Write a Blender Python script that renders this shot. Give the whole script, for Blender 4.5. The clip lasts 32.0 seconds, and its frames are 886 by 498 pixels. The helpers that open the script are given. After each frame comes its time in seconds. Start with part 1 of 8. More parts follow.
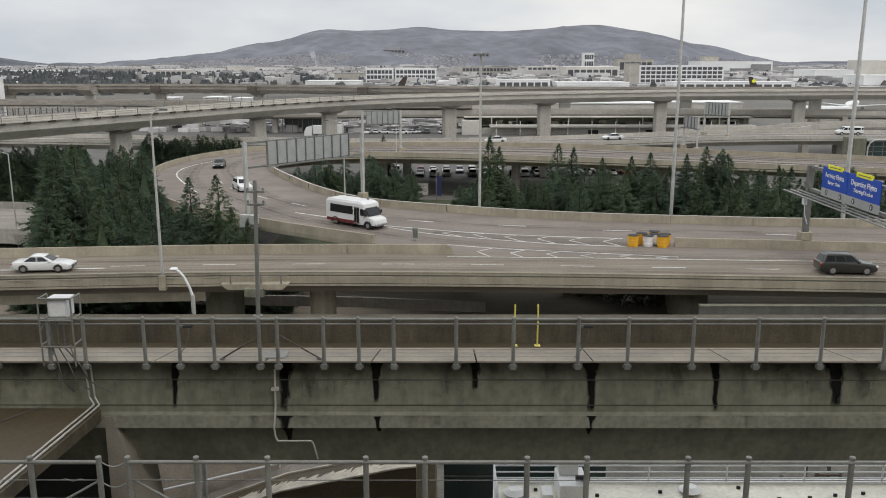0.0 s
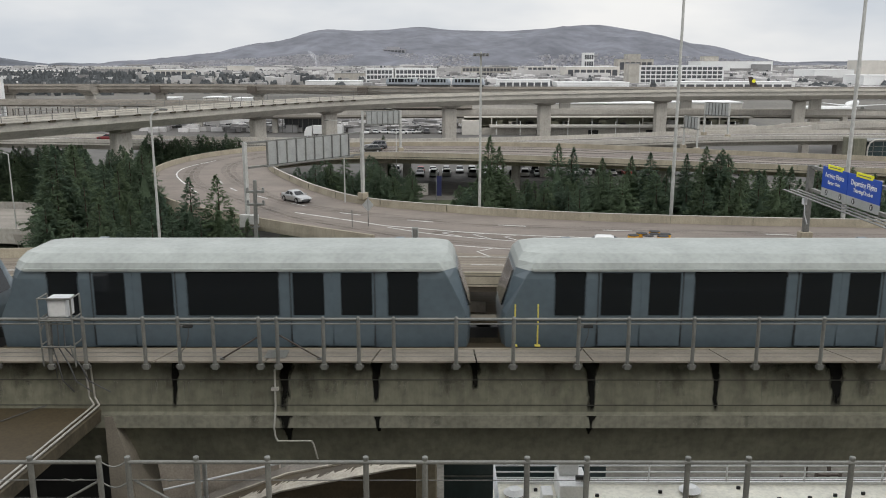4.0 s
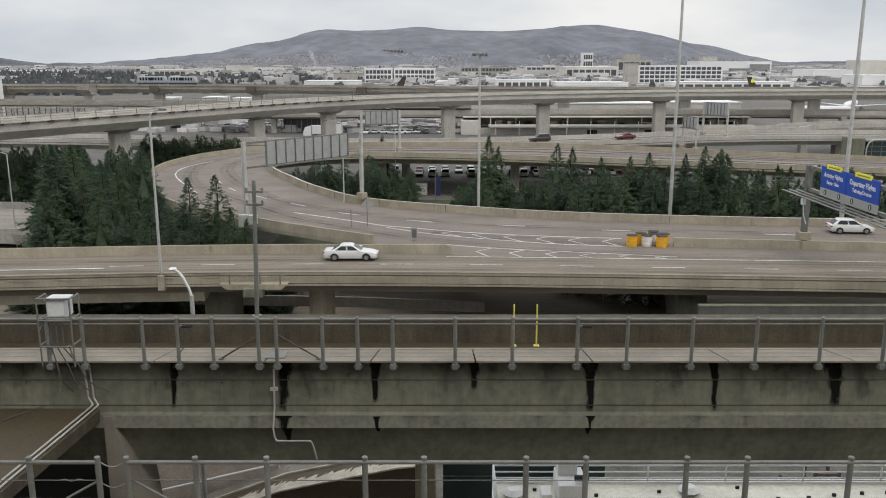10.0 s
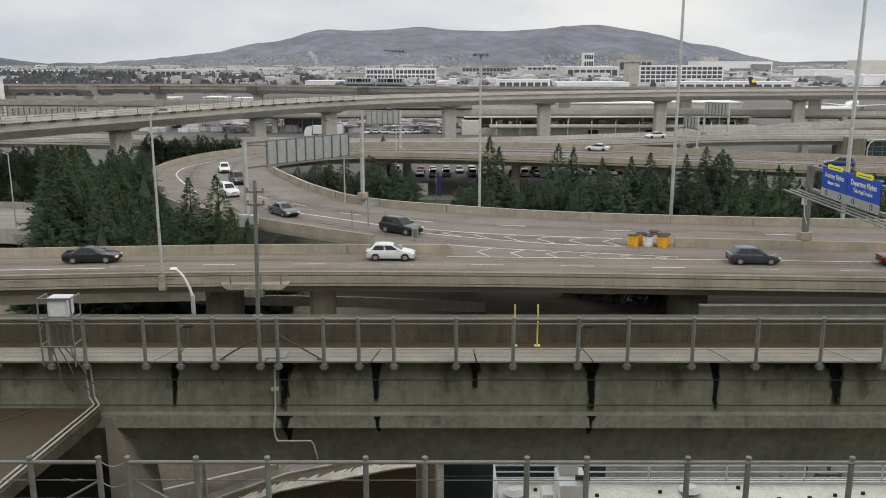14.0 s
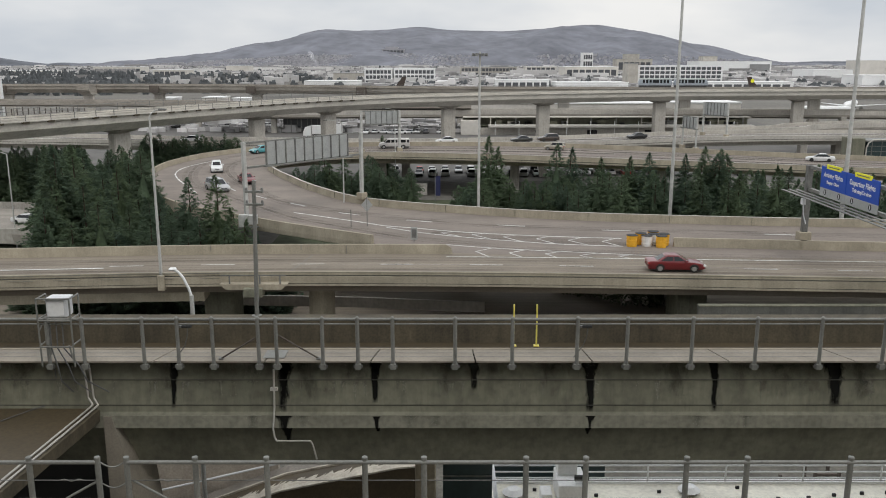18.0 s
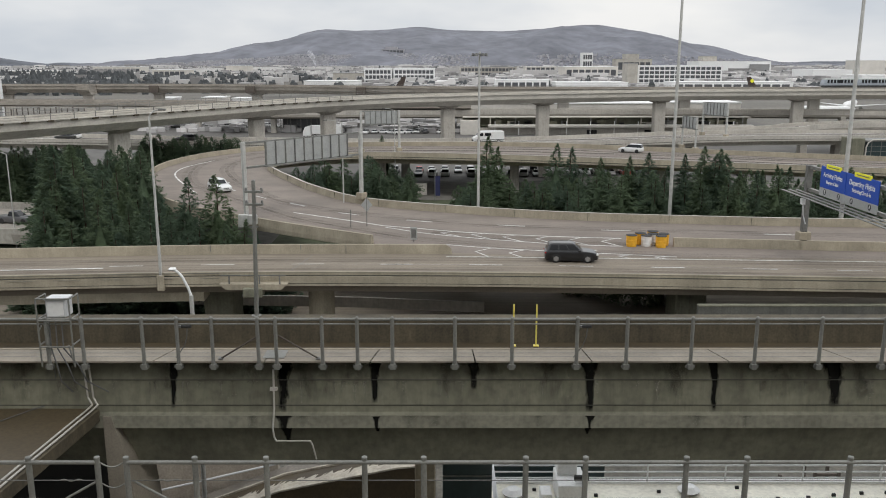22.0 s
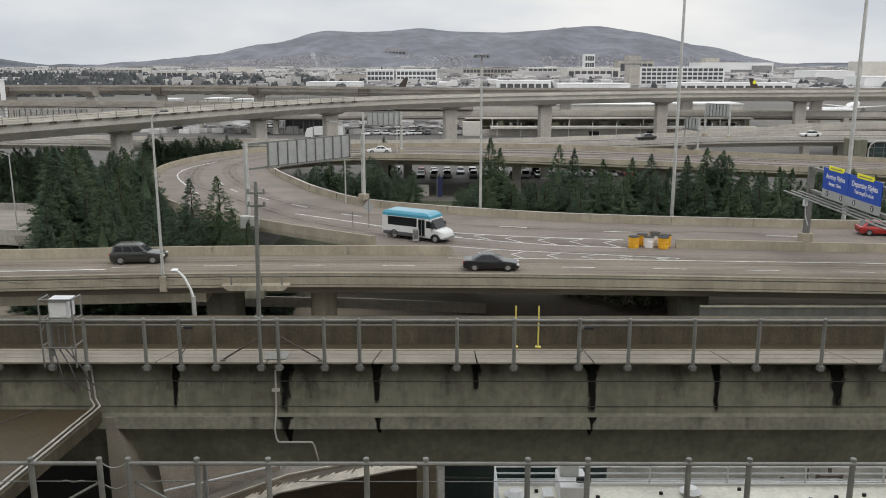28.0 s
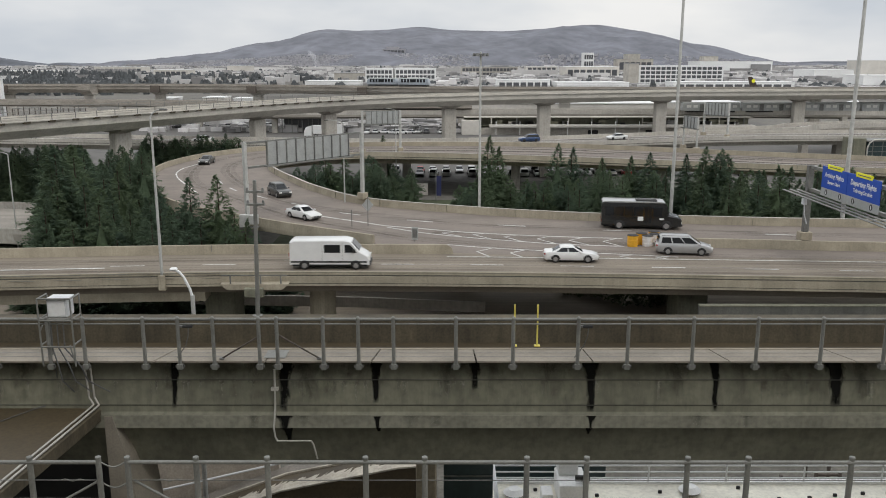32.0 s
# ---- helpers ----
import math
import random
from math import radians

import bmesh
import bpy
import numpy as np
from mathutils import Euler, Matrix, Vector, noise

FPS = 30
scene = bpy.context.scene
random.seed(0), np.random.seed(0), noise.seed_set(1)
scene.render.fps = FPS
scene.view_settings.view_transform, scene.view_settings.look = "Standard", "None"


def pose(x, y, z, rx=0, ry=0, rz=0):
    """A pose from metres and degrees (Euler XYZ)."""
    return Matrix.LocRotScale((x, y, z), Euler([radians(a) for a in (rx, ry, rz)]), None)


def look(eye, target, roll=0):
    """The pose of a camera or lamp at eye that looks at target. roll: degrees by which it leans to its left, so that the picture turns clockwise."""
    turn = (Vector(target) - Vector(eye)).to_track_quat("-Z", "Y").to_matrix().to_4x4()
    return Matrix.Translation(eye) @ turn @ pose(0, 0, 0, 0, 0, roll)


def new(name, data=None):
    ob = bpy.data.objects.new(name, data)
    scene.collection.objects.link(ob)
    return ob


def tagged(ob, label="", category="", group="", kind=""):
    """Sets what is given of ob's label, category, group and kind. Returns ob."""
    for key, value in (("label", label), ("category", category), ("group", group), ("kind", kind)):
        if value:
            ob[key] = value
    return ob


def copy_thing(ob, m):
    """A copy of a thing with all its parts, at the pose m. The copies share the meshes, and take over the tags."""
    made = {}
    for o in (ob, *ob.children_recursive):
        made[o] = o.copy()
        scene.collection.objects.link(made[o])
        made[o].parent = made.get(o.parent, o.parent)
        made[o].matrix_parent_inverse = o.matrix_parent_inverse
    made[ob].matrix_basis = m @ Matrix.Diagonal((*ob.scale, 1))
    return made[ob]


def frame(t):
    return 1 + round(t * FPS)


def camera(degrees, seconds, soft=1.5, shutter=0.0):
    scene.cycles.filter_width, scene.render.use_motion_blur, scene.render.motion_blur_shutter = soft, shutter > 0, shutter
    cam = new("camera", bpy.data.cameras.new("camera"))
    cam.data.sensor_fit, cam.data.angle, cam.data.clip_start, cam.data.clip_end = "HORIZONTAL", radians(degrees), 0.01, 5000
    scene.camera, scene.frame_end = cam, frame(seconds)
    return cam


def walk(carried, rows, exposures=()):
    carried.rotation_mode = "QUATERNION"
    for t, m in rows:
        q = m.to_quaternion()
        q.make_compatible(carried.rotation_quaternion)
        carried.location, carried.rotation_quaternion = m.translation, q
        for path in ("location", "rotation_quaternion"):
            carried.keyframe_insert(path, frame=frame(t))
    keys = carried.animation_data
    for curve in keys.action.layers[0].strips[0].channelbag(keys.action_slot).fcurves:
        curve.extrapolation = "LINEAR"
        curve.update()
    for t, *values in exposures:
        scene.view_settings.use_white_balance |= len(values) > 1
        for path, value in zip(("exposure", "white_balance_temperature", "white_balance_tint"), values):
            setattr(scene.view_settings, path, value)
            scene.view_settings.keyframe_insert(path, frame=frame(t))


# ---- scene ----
cam = camera(55.823, 32.0, soft=1.0, shutter=0.035)
EYE, TILT = (0.0, 0.0, 25.0), 77.3196
# seconds, turn to the left, turn upwards, in degrees: the hand-held sway
SWAY = [(0, .07, 0), (3.5, .07, 0), (5.5, .07, .01), (6.4, .06, 0), (7, 0, 0), (12.4, 0, 0), (13.2, .06, 0), (14.5, .06, 0), (16.5, 0, 0),
        (17, -.02, 0), (18.5, 0, 0), (19, -.03, 0), (20, 0, 0), (22.5, -.03, 0), (23, 0, 0), (23.5, .05, 0), (24.5, .12, .05), (25.5, .12, .06),
        (27.5, .12, .08), (28.5, .12, .09), (29.5, .09, .08), (31, .07, .09), (31.5, .05, .05), (32, .05, 0)]
# the lens's own brightening and dimming, in stops
GAIN = [(0, .03), (1, .03), (2, .06), (3, .09), (6, .09), (7, .12), (8, .12), (9, .07), (10, .05), (12, .04), (14, .03), (20, .03), (21.5, .07), (24, .08), (28, .06), (30, .05), (32, .03)]
walk(cam, [(t, pose(*EYE, TILT + up, 0, left)) for t, left, up in SWAY], GAIN)

# ---- sky and light: a bright overcast afternoon ----
world = bpy.data.worlds.new("overcast_sky")
scene.world = world
world.use_nodes = True
wn, wl = world.node_tree.nodes, world.node_tree.links
sky = wn.new("ShaderNodeTexSky")
sky.sky_type, sky.sun_disc, sky.sun_elevation, sky.sun_rotation = "NISHITA", False, radians(50), radians(137)
sky.air_density, sky.dust_density = 1.2, 3.0
grey = wn.new("ShaderNodeHueSaturation")
grey.inputs["Saturation"].default_value, grey.inputs["Value"].default_value = 0.22, 0.085
wl.new(sky.outputs[0], grey.inputs["Color"])
wc = wn.new("ShaderNodeTexCoord")
wm = wn.new("ShaderNodeMapping")
wm.inputs["Scale"].default_value, wm.inputs["Location"].default_value = (1.6, 1.6, 5.0), (0.42, 0.0, 0.0)
cloud = wn.new("ShaderNodeTexNoise")
cloud.inputs["Scale"].default_value, cloud.inputs["Detail"].default_value = 1.5, 5
ramp = wn.new("ShaderNodeValToRGB")
ramp.color_ramp.elements[0].position, ramp.color_ramp.elements[0].color = 0.36, (0.635, 0.68, 0.738, 1)
ramp.color_ramp.elements[1].position, ramp.color_ramp.elements[1].color = 0.62, (0.96, 0.957, 0.945, 1)
wl.new(wc.outputs["Generated"], wm.inputs["Vector"])
wl.new(wm.outputs[0], cloud.inputs["Vector"])
wl.new(cloud.outputs["Fac"], ramp.inputs["Fac"])
veil = wn.new("ShaderNodeMix")
veil.data_type = "RGBA"
veil.inputs["Factor"].default_value = 0.85
wl.new(grey.outputs[0], veil.inputs["A"])
wl.new(ramp.outputs[0], veil.inputs["B"])
# an overcast sky is brightest overhead
up_ = wn.new("ShaderNodeSeparateXYZ")
wl.new(wc.outputs["Generated"], up_.inputs[0])
zen = wn.new("ShaderNodeMapRange")
zen.inputs["From Min"].default_value, zen.inputs["From Max"].default_value = 0.06, 0.75
zen.inputs["To Min"].default_value, zen.inputs["To Max"].default_value = 1.0, 1.55
wl.new(up_.outputs["Z"], zen.inputs["Value"])
lift = wn.new("ShaderNodeVectorMath")
lift.operation = "SCALE"
wl.new(veil.outputs["Result"], lift.inputs[0])
wl.new(zen.outputs[0], lift.inputs["Scale"])
wl.new(lift.outputs[0], wn["Background"].inputs["Color"])
wn["Background"].inputs["Strength"].default_value = 1.0
sun = new("sun", bpy.data.lights.new("sun", "SUN"))
sun.data.energy, sun.data.angle, sun.data.color = 0.6, radians(14), (1.0, 0.96, 0.9)
sun.matrix_world = look((45, -48, 80), (0, 0, 0))


# ---- materials ----
def mat(name, color, rough=0.8, metal=0.0, var=0.25, scale=0.6, fine=14.0, bump=0.15, streak=0.0, tint=None, coat=0.0, island=False, run=(2.2, 2.2, 0.12)):
    """Two scales of noise over a base colour; streak draws long upright runs of dirt."""
    m = bpy.data.materials.new(name)
    m.use_nodes = True
    n, l = m.node_tree.nodes, m.node_tree.links
    b = n["Principled BSDF"]
    b.inputs["Roughness"].default_value, b.inputs["Metallic"].default_value = rough, metal
    if coat:
        b.inputs["Coat Weight"].default_value, b.inputs["Coat Roughness"].default_value = coat, 0.08
    tc = n.new("ShaderNodeTexCoord")
    big = n.new("ShaderNodeTexNoise")
    big.inputs["Scale"].default_value, big.inputs["Detail"].default_value, big.inputs["Roughness"].default_value = scale, 4, 0.6
    small = n.new("ShaderNodeTexNoise")
    small.inputs["Scale"].default_value, small.inputs["Detail"].default_value = fine, 3
    l.new(tc.outputs["Object"], big.inputs["Vector"])
    l.new(tc.outputs["Object"], small.inputs["Vector"])
    lo = [c * (1 - var) for c in color]
    hi = list(tint) if tint else [min(1, c * (1 + var * 0.6)) for c in color]
    cr = n.new("ShaderNodeValToRGB")
    cr.color_ramp.elements[0].position, cr.color_ramp.elements[0].color = 0.3, (*lo, 1)
    cr.color_ramp.elements[1].position, cr.color_ramp.elements[1].color = 0.7, (*hi, 1)
    l.new(big.outputs["Fac"], cr.inputs["Fac"])
    mul = n.new("ShaderNodeMix")
    mul.data_type, mul.blend_type = "RGBA", "MULTIPLY"
    mul.inputs["Factor"].default_value = min(1.0, var * 1.6)
    cr2 = n.new("ShaderNodeValToRGB")
    cr2.color_ramp.elements[0].position, cr2.color_ramp.elements[0].color = 0.32, (0.55, 0.55, 0.55, 1)
    cr2.color_ramp.elements[1].position, cr2.color_ramp.elements[1].color = 0.6, (1, 1, 1, 1)
    l.new(small.outputs["Fac"], cr2.inputs["Fac"])
    l.new(cr.outputs[0], mul.inputs["A"])
    l.new(cr2.outputs[0], mul.inputs["B"])
    out = mul.outputs["Result"]
    if streak:
        mp = n.new("ShaderNodeMapping")
        mp.inputs["Scale"].default_value = run
        sn = n.new("ShaderNodeTexNoise")
        sn.inputs["Scale"].default_value, sn.inputs["Detail"].default_value, sn.inputs["Roughness"].default_value = 1.6, 5, 0.7
        l.new(tc.outputs["Object"], mp.inputs["Vector"])
        l.new(mp.outputs[0], sn.inputs["Vector"])
        sr = n.new("ShaderNodeValToRGB")
        sr.color_ramp.elements[0].position, sr.color_ramp.elements[0].color = 0.38, (0.35, 0.34, 0.32, 1)
        sr.color_ramp.elements[1].position, sr.color_ramp.elements[1].color = 0.58, (1, 1, 1, 1)
        l.new(sn.outputs["Fac"], sr.inputs["Fac"])
        m2 = n.new("ShaderNodeMix")
        m2.data_type, m2.blend_type = "RGBA", "MULTIPLY"
        m2.inputs["Factor"].default_value = streak
        l.new(out, m2.inputs["A"])
        l.new(sr.outputs[0], m2.inputs["B"])
        out = m2.outputs["Result"]
    if island:
        gi = n.new("ShaderNodeNewGeometry")
        ir = n.new("ShaderNodeValToRGB")
        lo_ = 0.6 if island is True else island
        ir.color_ramp.elements[0].color, ir.color_ramp.elements[1].color = (lo_, lo_, lo_, 1), (1, 1, 1, 1)
        l.new(gi.outputs["Random Per Island"], ir.inputs["Fac"])
        m3 = n.new("ShaderNodeMix")
        m3.data_type, m3.blend_type = "RGBA", "MULTIPLY"
        m3.inputs["Factor"].default_value = 1.0
        l.new(out, m3.inputs["A"])
        l.new(ir.outputs[0], m3.inputs["B"])
        out = m3.outputs["Result"]
    l.new(out, b.inputs["Base Color"])
    if bump:
        bp = n.new("ShaderNodeBump")
        bp.inputs["Strength"].default_value, bp.inputs["Distance"].default_value = bump, 0.02
        l.new(small.outputs["Fac"], bp.inputs["Height"])
        l.new(bp.outputs[0], b.inputs["Normal"])
    return m


def needle_mat(name, color):
    """Thin foliage that lets some light through, each spray a little different."""
    m = mat(name, color, 0.9, var=0.3, scale=0.25, fine=2.0, bump=0.0, island=0.78)
    n, l = m.node_tree.nodes, m.node_tree.links
    b = n["Principled BSDF"]
    src = b.inputs["Base Color"].links[0].from_socket
    oi = n.new("ShaderNodeObjectInfo")
    tone = n.new("ShaderNodeValToRGB")
    tone.color_ramp.elements[0].color, tone.color_ramp.elements[1].color = (0.80, 0.86, 0.92, 1), (1.12, 1.1, 0.94, 1)
    l.new(oi.outputs["Random"], tone.inputs["Fac"])
    mx = n.new("ShaderNodeMix")
    mx.data_type, mx.blend_type = "RGBA", "MULTIPLY"
    mx.inputs["Factor"].default_value = 1.0
    l.new(src, mx.inputs["A"])
    l.new(tone.outputs[0], mx.inputs["B"])
    l.new(mx.outputs["Result"], b.inputs["Base Color"])
    tl = n.new("ShaderNodeBsdfTranslucent")
    l.new(mx.outputs["Result"], tl.inputs["Color"])
    ms = n.new("ShaderNodeMixShader")
    ms.inputs[0].default_value = 0.45
    l.new(b.outputs[0], ms.inputs[1])
    l.new(tl.outputs[0], ms.inputs[2])
    l.new(ms.outputs[0], n["Material Output"].inputs["Surface"])
    return m


CONCRETE = mat("weathered_concrete", (0.38, 0.336, 0.255), 0.9, var=0.24, scale=0.35, fine=9, streak=0.18)
# lightened concrete: the haze over far structures is put into the colour
CONCRETE_FAR = mat("haze_paled_concrete", (0.50, 0.47, 0.42), 0.9, var=0.25, scale=0.12, fine=2.5, streak=0.2)
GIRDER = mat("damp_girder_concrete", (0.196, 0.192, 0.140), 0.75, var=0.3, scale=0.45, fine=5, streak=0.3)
# paler copy of the girder colour; light on the ledge is painted in
LEDGE = mat("lit_ledge_concrete", (0.262, 0.255, 0.20), 0.8, var=0.3, scale=0.5, fine=8, streak=0.2)
WALKWAY = mat("walkway_concrete", (0.262, 0.232, 0.188), 0.85, var=0.22, scale=0.8, fine=20)
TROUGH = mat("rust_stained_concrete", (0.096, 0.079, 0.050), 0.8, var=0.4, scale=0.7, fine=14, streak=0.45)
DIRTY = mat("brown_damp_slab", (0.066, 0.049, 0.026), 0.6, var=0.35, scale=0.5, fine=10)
ROAD = mat("worn_road_concrete", (0.24, 0.203, 0.158), 0.85, var=0.16, scale=0.16, fine=5, bump=0.05, streak=0.32, run=(0.012, 0.8, 0.8))
LOOPROAD = mat("worn_pinkish_road_concrete", (0.218, 0.184, 0.157), 0.85, var=0.18, scale=0.16, fine=5, bump=0.05, streak=0.2, run=(0.1, 0.3, 0.8))
# far road surface, also paled to carry haze in its colour
ROAD_FAR = mat("haze_paled_road_concrete", (0.33, 0.302, 0.264), 0.85, var=0.2, scale=0.08, fine=2, bump=0.0, streak=0.4, run=(0.008, 0.6, 0.6))
ASPHALT = mat("worn_asphalt", (0.125, 0.119, 0.11), 0.85, var=0.25, scale=0.2, fine=8)
PAINT = mat("road_paint", (0.66, 0.65, 0.62), 0.7, var=0.4, scale=0.7, fine=6, bump=0.0)
GALV = mat("galvanised_steel", (0.215, 0.216, 0.198), 0.55, 0.25, var=0.25, scale=2.0, fine=30, bump=0.03)
GALV_PALE = mat("pale_galvanised_steel", (0.50, 0.50, 0.475), 0.5, 0.15, var=0.2, scale=1.5, fine=20, bump=0.02)
GALV_DARK = mat("weathered_steel", (0.20, 0.20, 0.19), 0.55, 0.4, var=0.3, scale=2.0, fine=20, bump=0.03)
WHITE = mat("white_paint", (0.80, 0.80, 0.79), 0.55, var=0.12, scale=1.0, fine=12, bump=0.0)
CABINET = mat("cabinet_grey_white", (0.62, 0.63, 0.64), 0.45, var=0.1, scale=3.0, fine=25, bump=0.0)
ROOF = mat("cream_roof_membrane", (0.88, 0.85, 0.74), 0.75, var=0.2, scale=0.5, fine=7, bump=0.05)
YELLOW = mat("safety_yellow", (0.70, 0.60, 0.13), 0.5, var=0.15, scale=3, fine=20, bump=0.0)
ORANGE = mat("barrel_yellow", (0.80, 0.42, 0.03), 0.5, var=0.15, scale=3, fine=20, bump=0.0)
BLACK = mat("black_rubber", (0.02, 0.02, 0.02), 0.7, var=0.2, scale=4, fine=30, bump=0.0)
CABLE = mat("cable_sheath", (0.10, 0.10, 0.10), 0.6, var=0.2, scale=4, fine=30, bump=0.0)
CONDUIT = mat("conduit_pale", (0.50, 0.48, 0.44), 0.5, 0.2, var=0.2, scale=2, fine=20, bump=0.0)
GRAVEL = mat("gravel_yard", (0.125, 0.118, 0.10), 0.95, var=0.45, scale=0.4, fine=5)
SEAM = mat("form_seam_shadow", (0.06, 0.058, 0.048), 0.9, var=0.2, scale=1, fine=8, bump=0.0)
RUSTY = mat("rusted_steel", (0.085, 0.07, 0.058), 0.8, var=0.3, scale=2, fine=9)
DULLWALL = mat("dull_grey_plaster_wall", (0.20, 0.18, 0.155), 0.85, var=0.3, scale=0.8, fine=10)
CREAMWALL = mat("weathered_cream_coping", (0.46, 0.42, 0.35), 0.85, var=0.35, scale=1.2, fine=12)
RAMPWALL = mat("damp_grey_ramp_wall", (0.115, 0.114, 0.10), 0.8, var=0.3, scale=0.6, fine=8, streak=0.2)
BROWNWALL = mat("brown_plaster_wall", (0.42, 0.37, 0.31), 0.85, var=0.3, scale=0.8, fine=10)
# house walls greyed: the haze over the hillside is in this colour
HOUSES = mat("haze_toned_hill_houses", (0.46, 0.455, 0.48), 0.9, var=0.15, scale=0.01, fine=0.2, bump=0.0, island=0.65)
BARK = mat("bark", (0.07, 0.05, 0.035), 0.95, var=0.4, scale=4, fine=20)
NEEDLES = needle_mat("conifer_needles", (0.160, 0.222, 0.142))
SHRUB = needle_mat("shrub_leaves", (0.11, 0.14, 0.07))
# blue-grey woods, with the haze of distance mixed into the green
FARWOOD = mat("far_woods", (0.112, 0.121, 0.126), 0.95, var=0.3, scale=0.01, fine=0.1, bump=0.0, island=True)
GRASS = mat("rough_grass_ground", (0.165, 0.155, 0.136), 0.95, var=0.45, scale=0.012, fine=0.5, bump=0.1)
BLUE = mat("sign_blue", (0.012, 0.07, 0.42), 0.45, var=0.06, scale=2, fine=10, bump=0.0)
SIGNYEL = mat("sign_yellow", (0.80, 0.78, 0.03), 0.5, var=0.06, scale=2, fine=10, bump=0.0)
SIGNGREY = mat("sign_backing_aluminium", (0.42, 0.43, 0.42), 0.5, 0.3, var=0.15, scale=1, fine=8, bump=0.0)
GREYROOF = mat("grey_roof", (0.30, 0.30, 0.30), 0.85, var=0.2, scale=0.05, fine=1, bump=0.0)
WHITEROOF = mat("white_roof", (0.80, 0.80, 0.79), 0.7, var=0.12, scale=0.05, fine=1, bump=0.0)
BEIGE = mat("beige_wall", (0.62, 0.59, 0.54), 0.85, var=0.12, scale=0.1, fine=1, bump=0.0)
CITY = mat("pale_town_walls", (0.74, 0.72, 0.71), 0.9, var=0.12, scale=0.01, fine=0.2, bump=0.0, island=0.3)
# distance haze is painted into both hill colours as blue-grey
HILLM = mat("haze_toned_scrub_hillside", (0.182, 0.188, 0.216), 1.0, var=0.3, scale=0.0065, fine=0.02, bump=0.0)
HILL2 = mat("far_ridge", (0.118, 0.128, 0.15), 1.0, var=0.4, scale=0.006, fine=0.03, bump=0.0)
# near-black that paints the shade of voids and openings; also some crates
DARKGAP = mat("near_black_crate_and_painted_shade", (0.03, 0.03, 0.03), 0.9, var=0.2, scale=0.2, fine=2, bump=0.0)
TRAINBODY = mat("train_pale_blue_paint", (0.110, 0.145, 0.168), 0.4, var=0.14, scale=0.6, fine=6, bump=0.0, coat=0.3)
# paler copy of the body paint; the far cars' brighter light is painted in
TRAIN_LIT = mat("train_body_brighter_lit_copy", (0.34, 0.375, 0.42), 0.4, var=0.14, scale=0.6, fine=6, bump=0.0, coat=0.3)
TRAINROOF = mat("train_roof_paint", (0.36, 0.385, 0.365), 0.5, var=0.18, scale=0.8, fine=8, bump=0.02)
LAWN = mat("dull_grass_under_trees", (0.075, 0.088, 0.045), 0.95, var=0.45, scale=0.3, fine=5)
BANNER = mat("banner_navy", (0.02, 0.024, 0.085), 0.6, var=0.1, scale=1, fine=6, bump=0.0)
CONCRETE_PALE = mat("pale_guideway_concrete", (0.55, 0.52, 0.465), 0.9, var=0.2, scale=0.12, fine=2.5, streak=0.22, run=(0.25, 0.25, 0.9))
CONCRETE_DULL = mat("dull_brown_guideway_concrete", (0.37, 0.335, 0.29), 0.9, var=0.25, scale=0.12, fine=2.5, streak=0.3, run=(0.25, 0.25, 0.9))
CAPBROWN = mat("brown_stained_bearing", (0.13, 0.108, 0.09), 0.9, var=0.3, scale=0.4, fine=4)
GREENGLASS = mat("dark_green_panel", (0.032, 0.054, 0.056), 0.3, var=0.2, scale=1, fine=6, bump=0.0)


def glassy(name, color, rough=0.08):
    m = bpy.data.materials.new(name)
    m.use_nodes = True
    b = m.node_tree.nodes["Principled BSDF"]
    b.inputs["Base Color"].default_value = (*color, 1)
    b.inputs["Roughness"].default_value = rough
    b.inputs["IOR"].default_value = 1.45
    return m


# greyer than the near glass, with distance haze painted into the panes
FARGLASS = glassy("haze_greyed_window_glass", (0.075, 0.078, 0.085), 0.35)
GLASS = glassy("tinted_glass", (0.012, 0.014, 0.016))
LAMP = glassy("lamp_lens", (0.75, 0.75, 0.72), 0.15)
TAIL = glassy("red_lens", (0.35, 0.01, 0.01), 0.2)
CHROME = mat("rim_alloy", (0.45, 0.45, 0.46), 0.3, 0.8, var=0.1, scale=5, fine=20, bump=0.0)


# ---- building helpers ----
def thing(name, loc=(0, 0, 0), label="", category="", group="", kind="", rz=0.0):
    ob = new(name)
    ob.matrix_basis = pose(*loc, 0, 0, rz)
    ob.empty_display_size = 0.3
    return tagged(ob, label, category, group, kind)


def part(name, bm, material, parent=None, label="", smooth=False):
    me = bpy.data.meshes.new(name)
    bm.to_mesh(me)
    bm.free()
    if smooth:
        me.shade_smooth()
        if smooth != True:
            me.set_sharp_from_angle(angle=radians(smooth))
    me.materials.append(material)
    ob = new(name, me)
    if parent is not None:
        ob.parent = parent
    if label:
        ob["label"] = label
    return ob


def shared(name, me, parent, m=None, label=""):
    ob = new(name, me)
    ob.parent = parent
    if m is not None:
        ob.matrix_basis = m
    if label:
        ob["label"] = label
    return ob


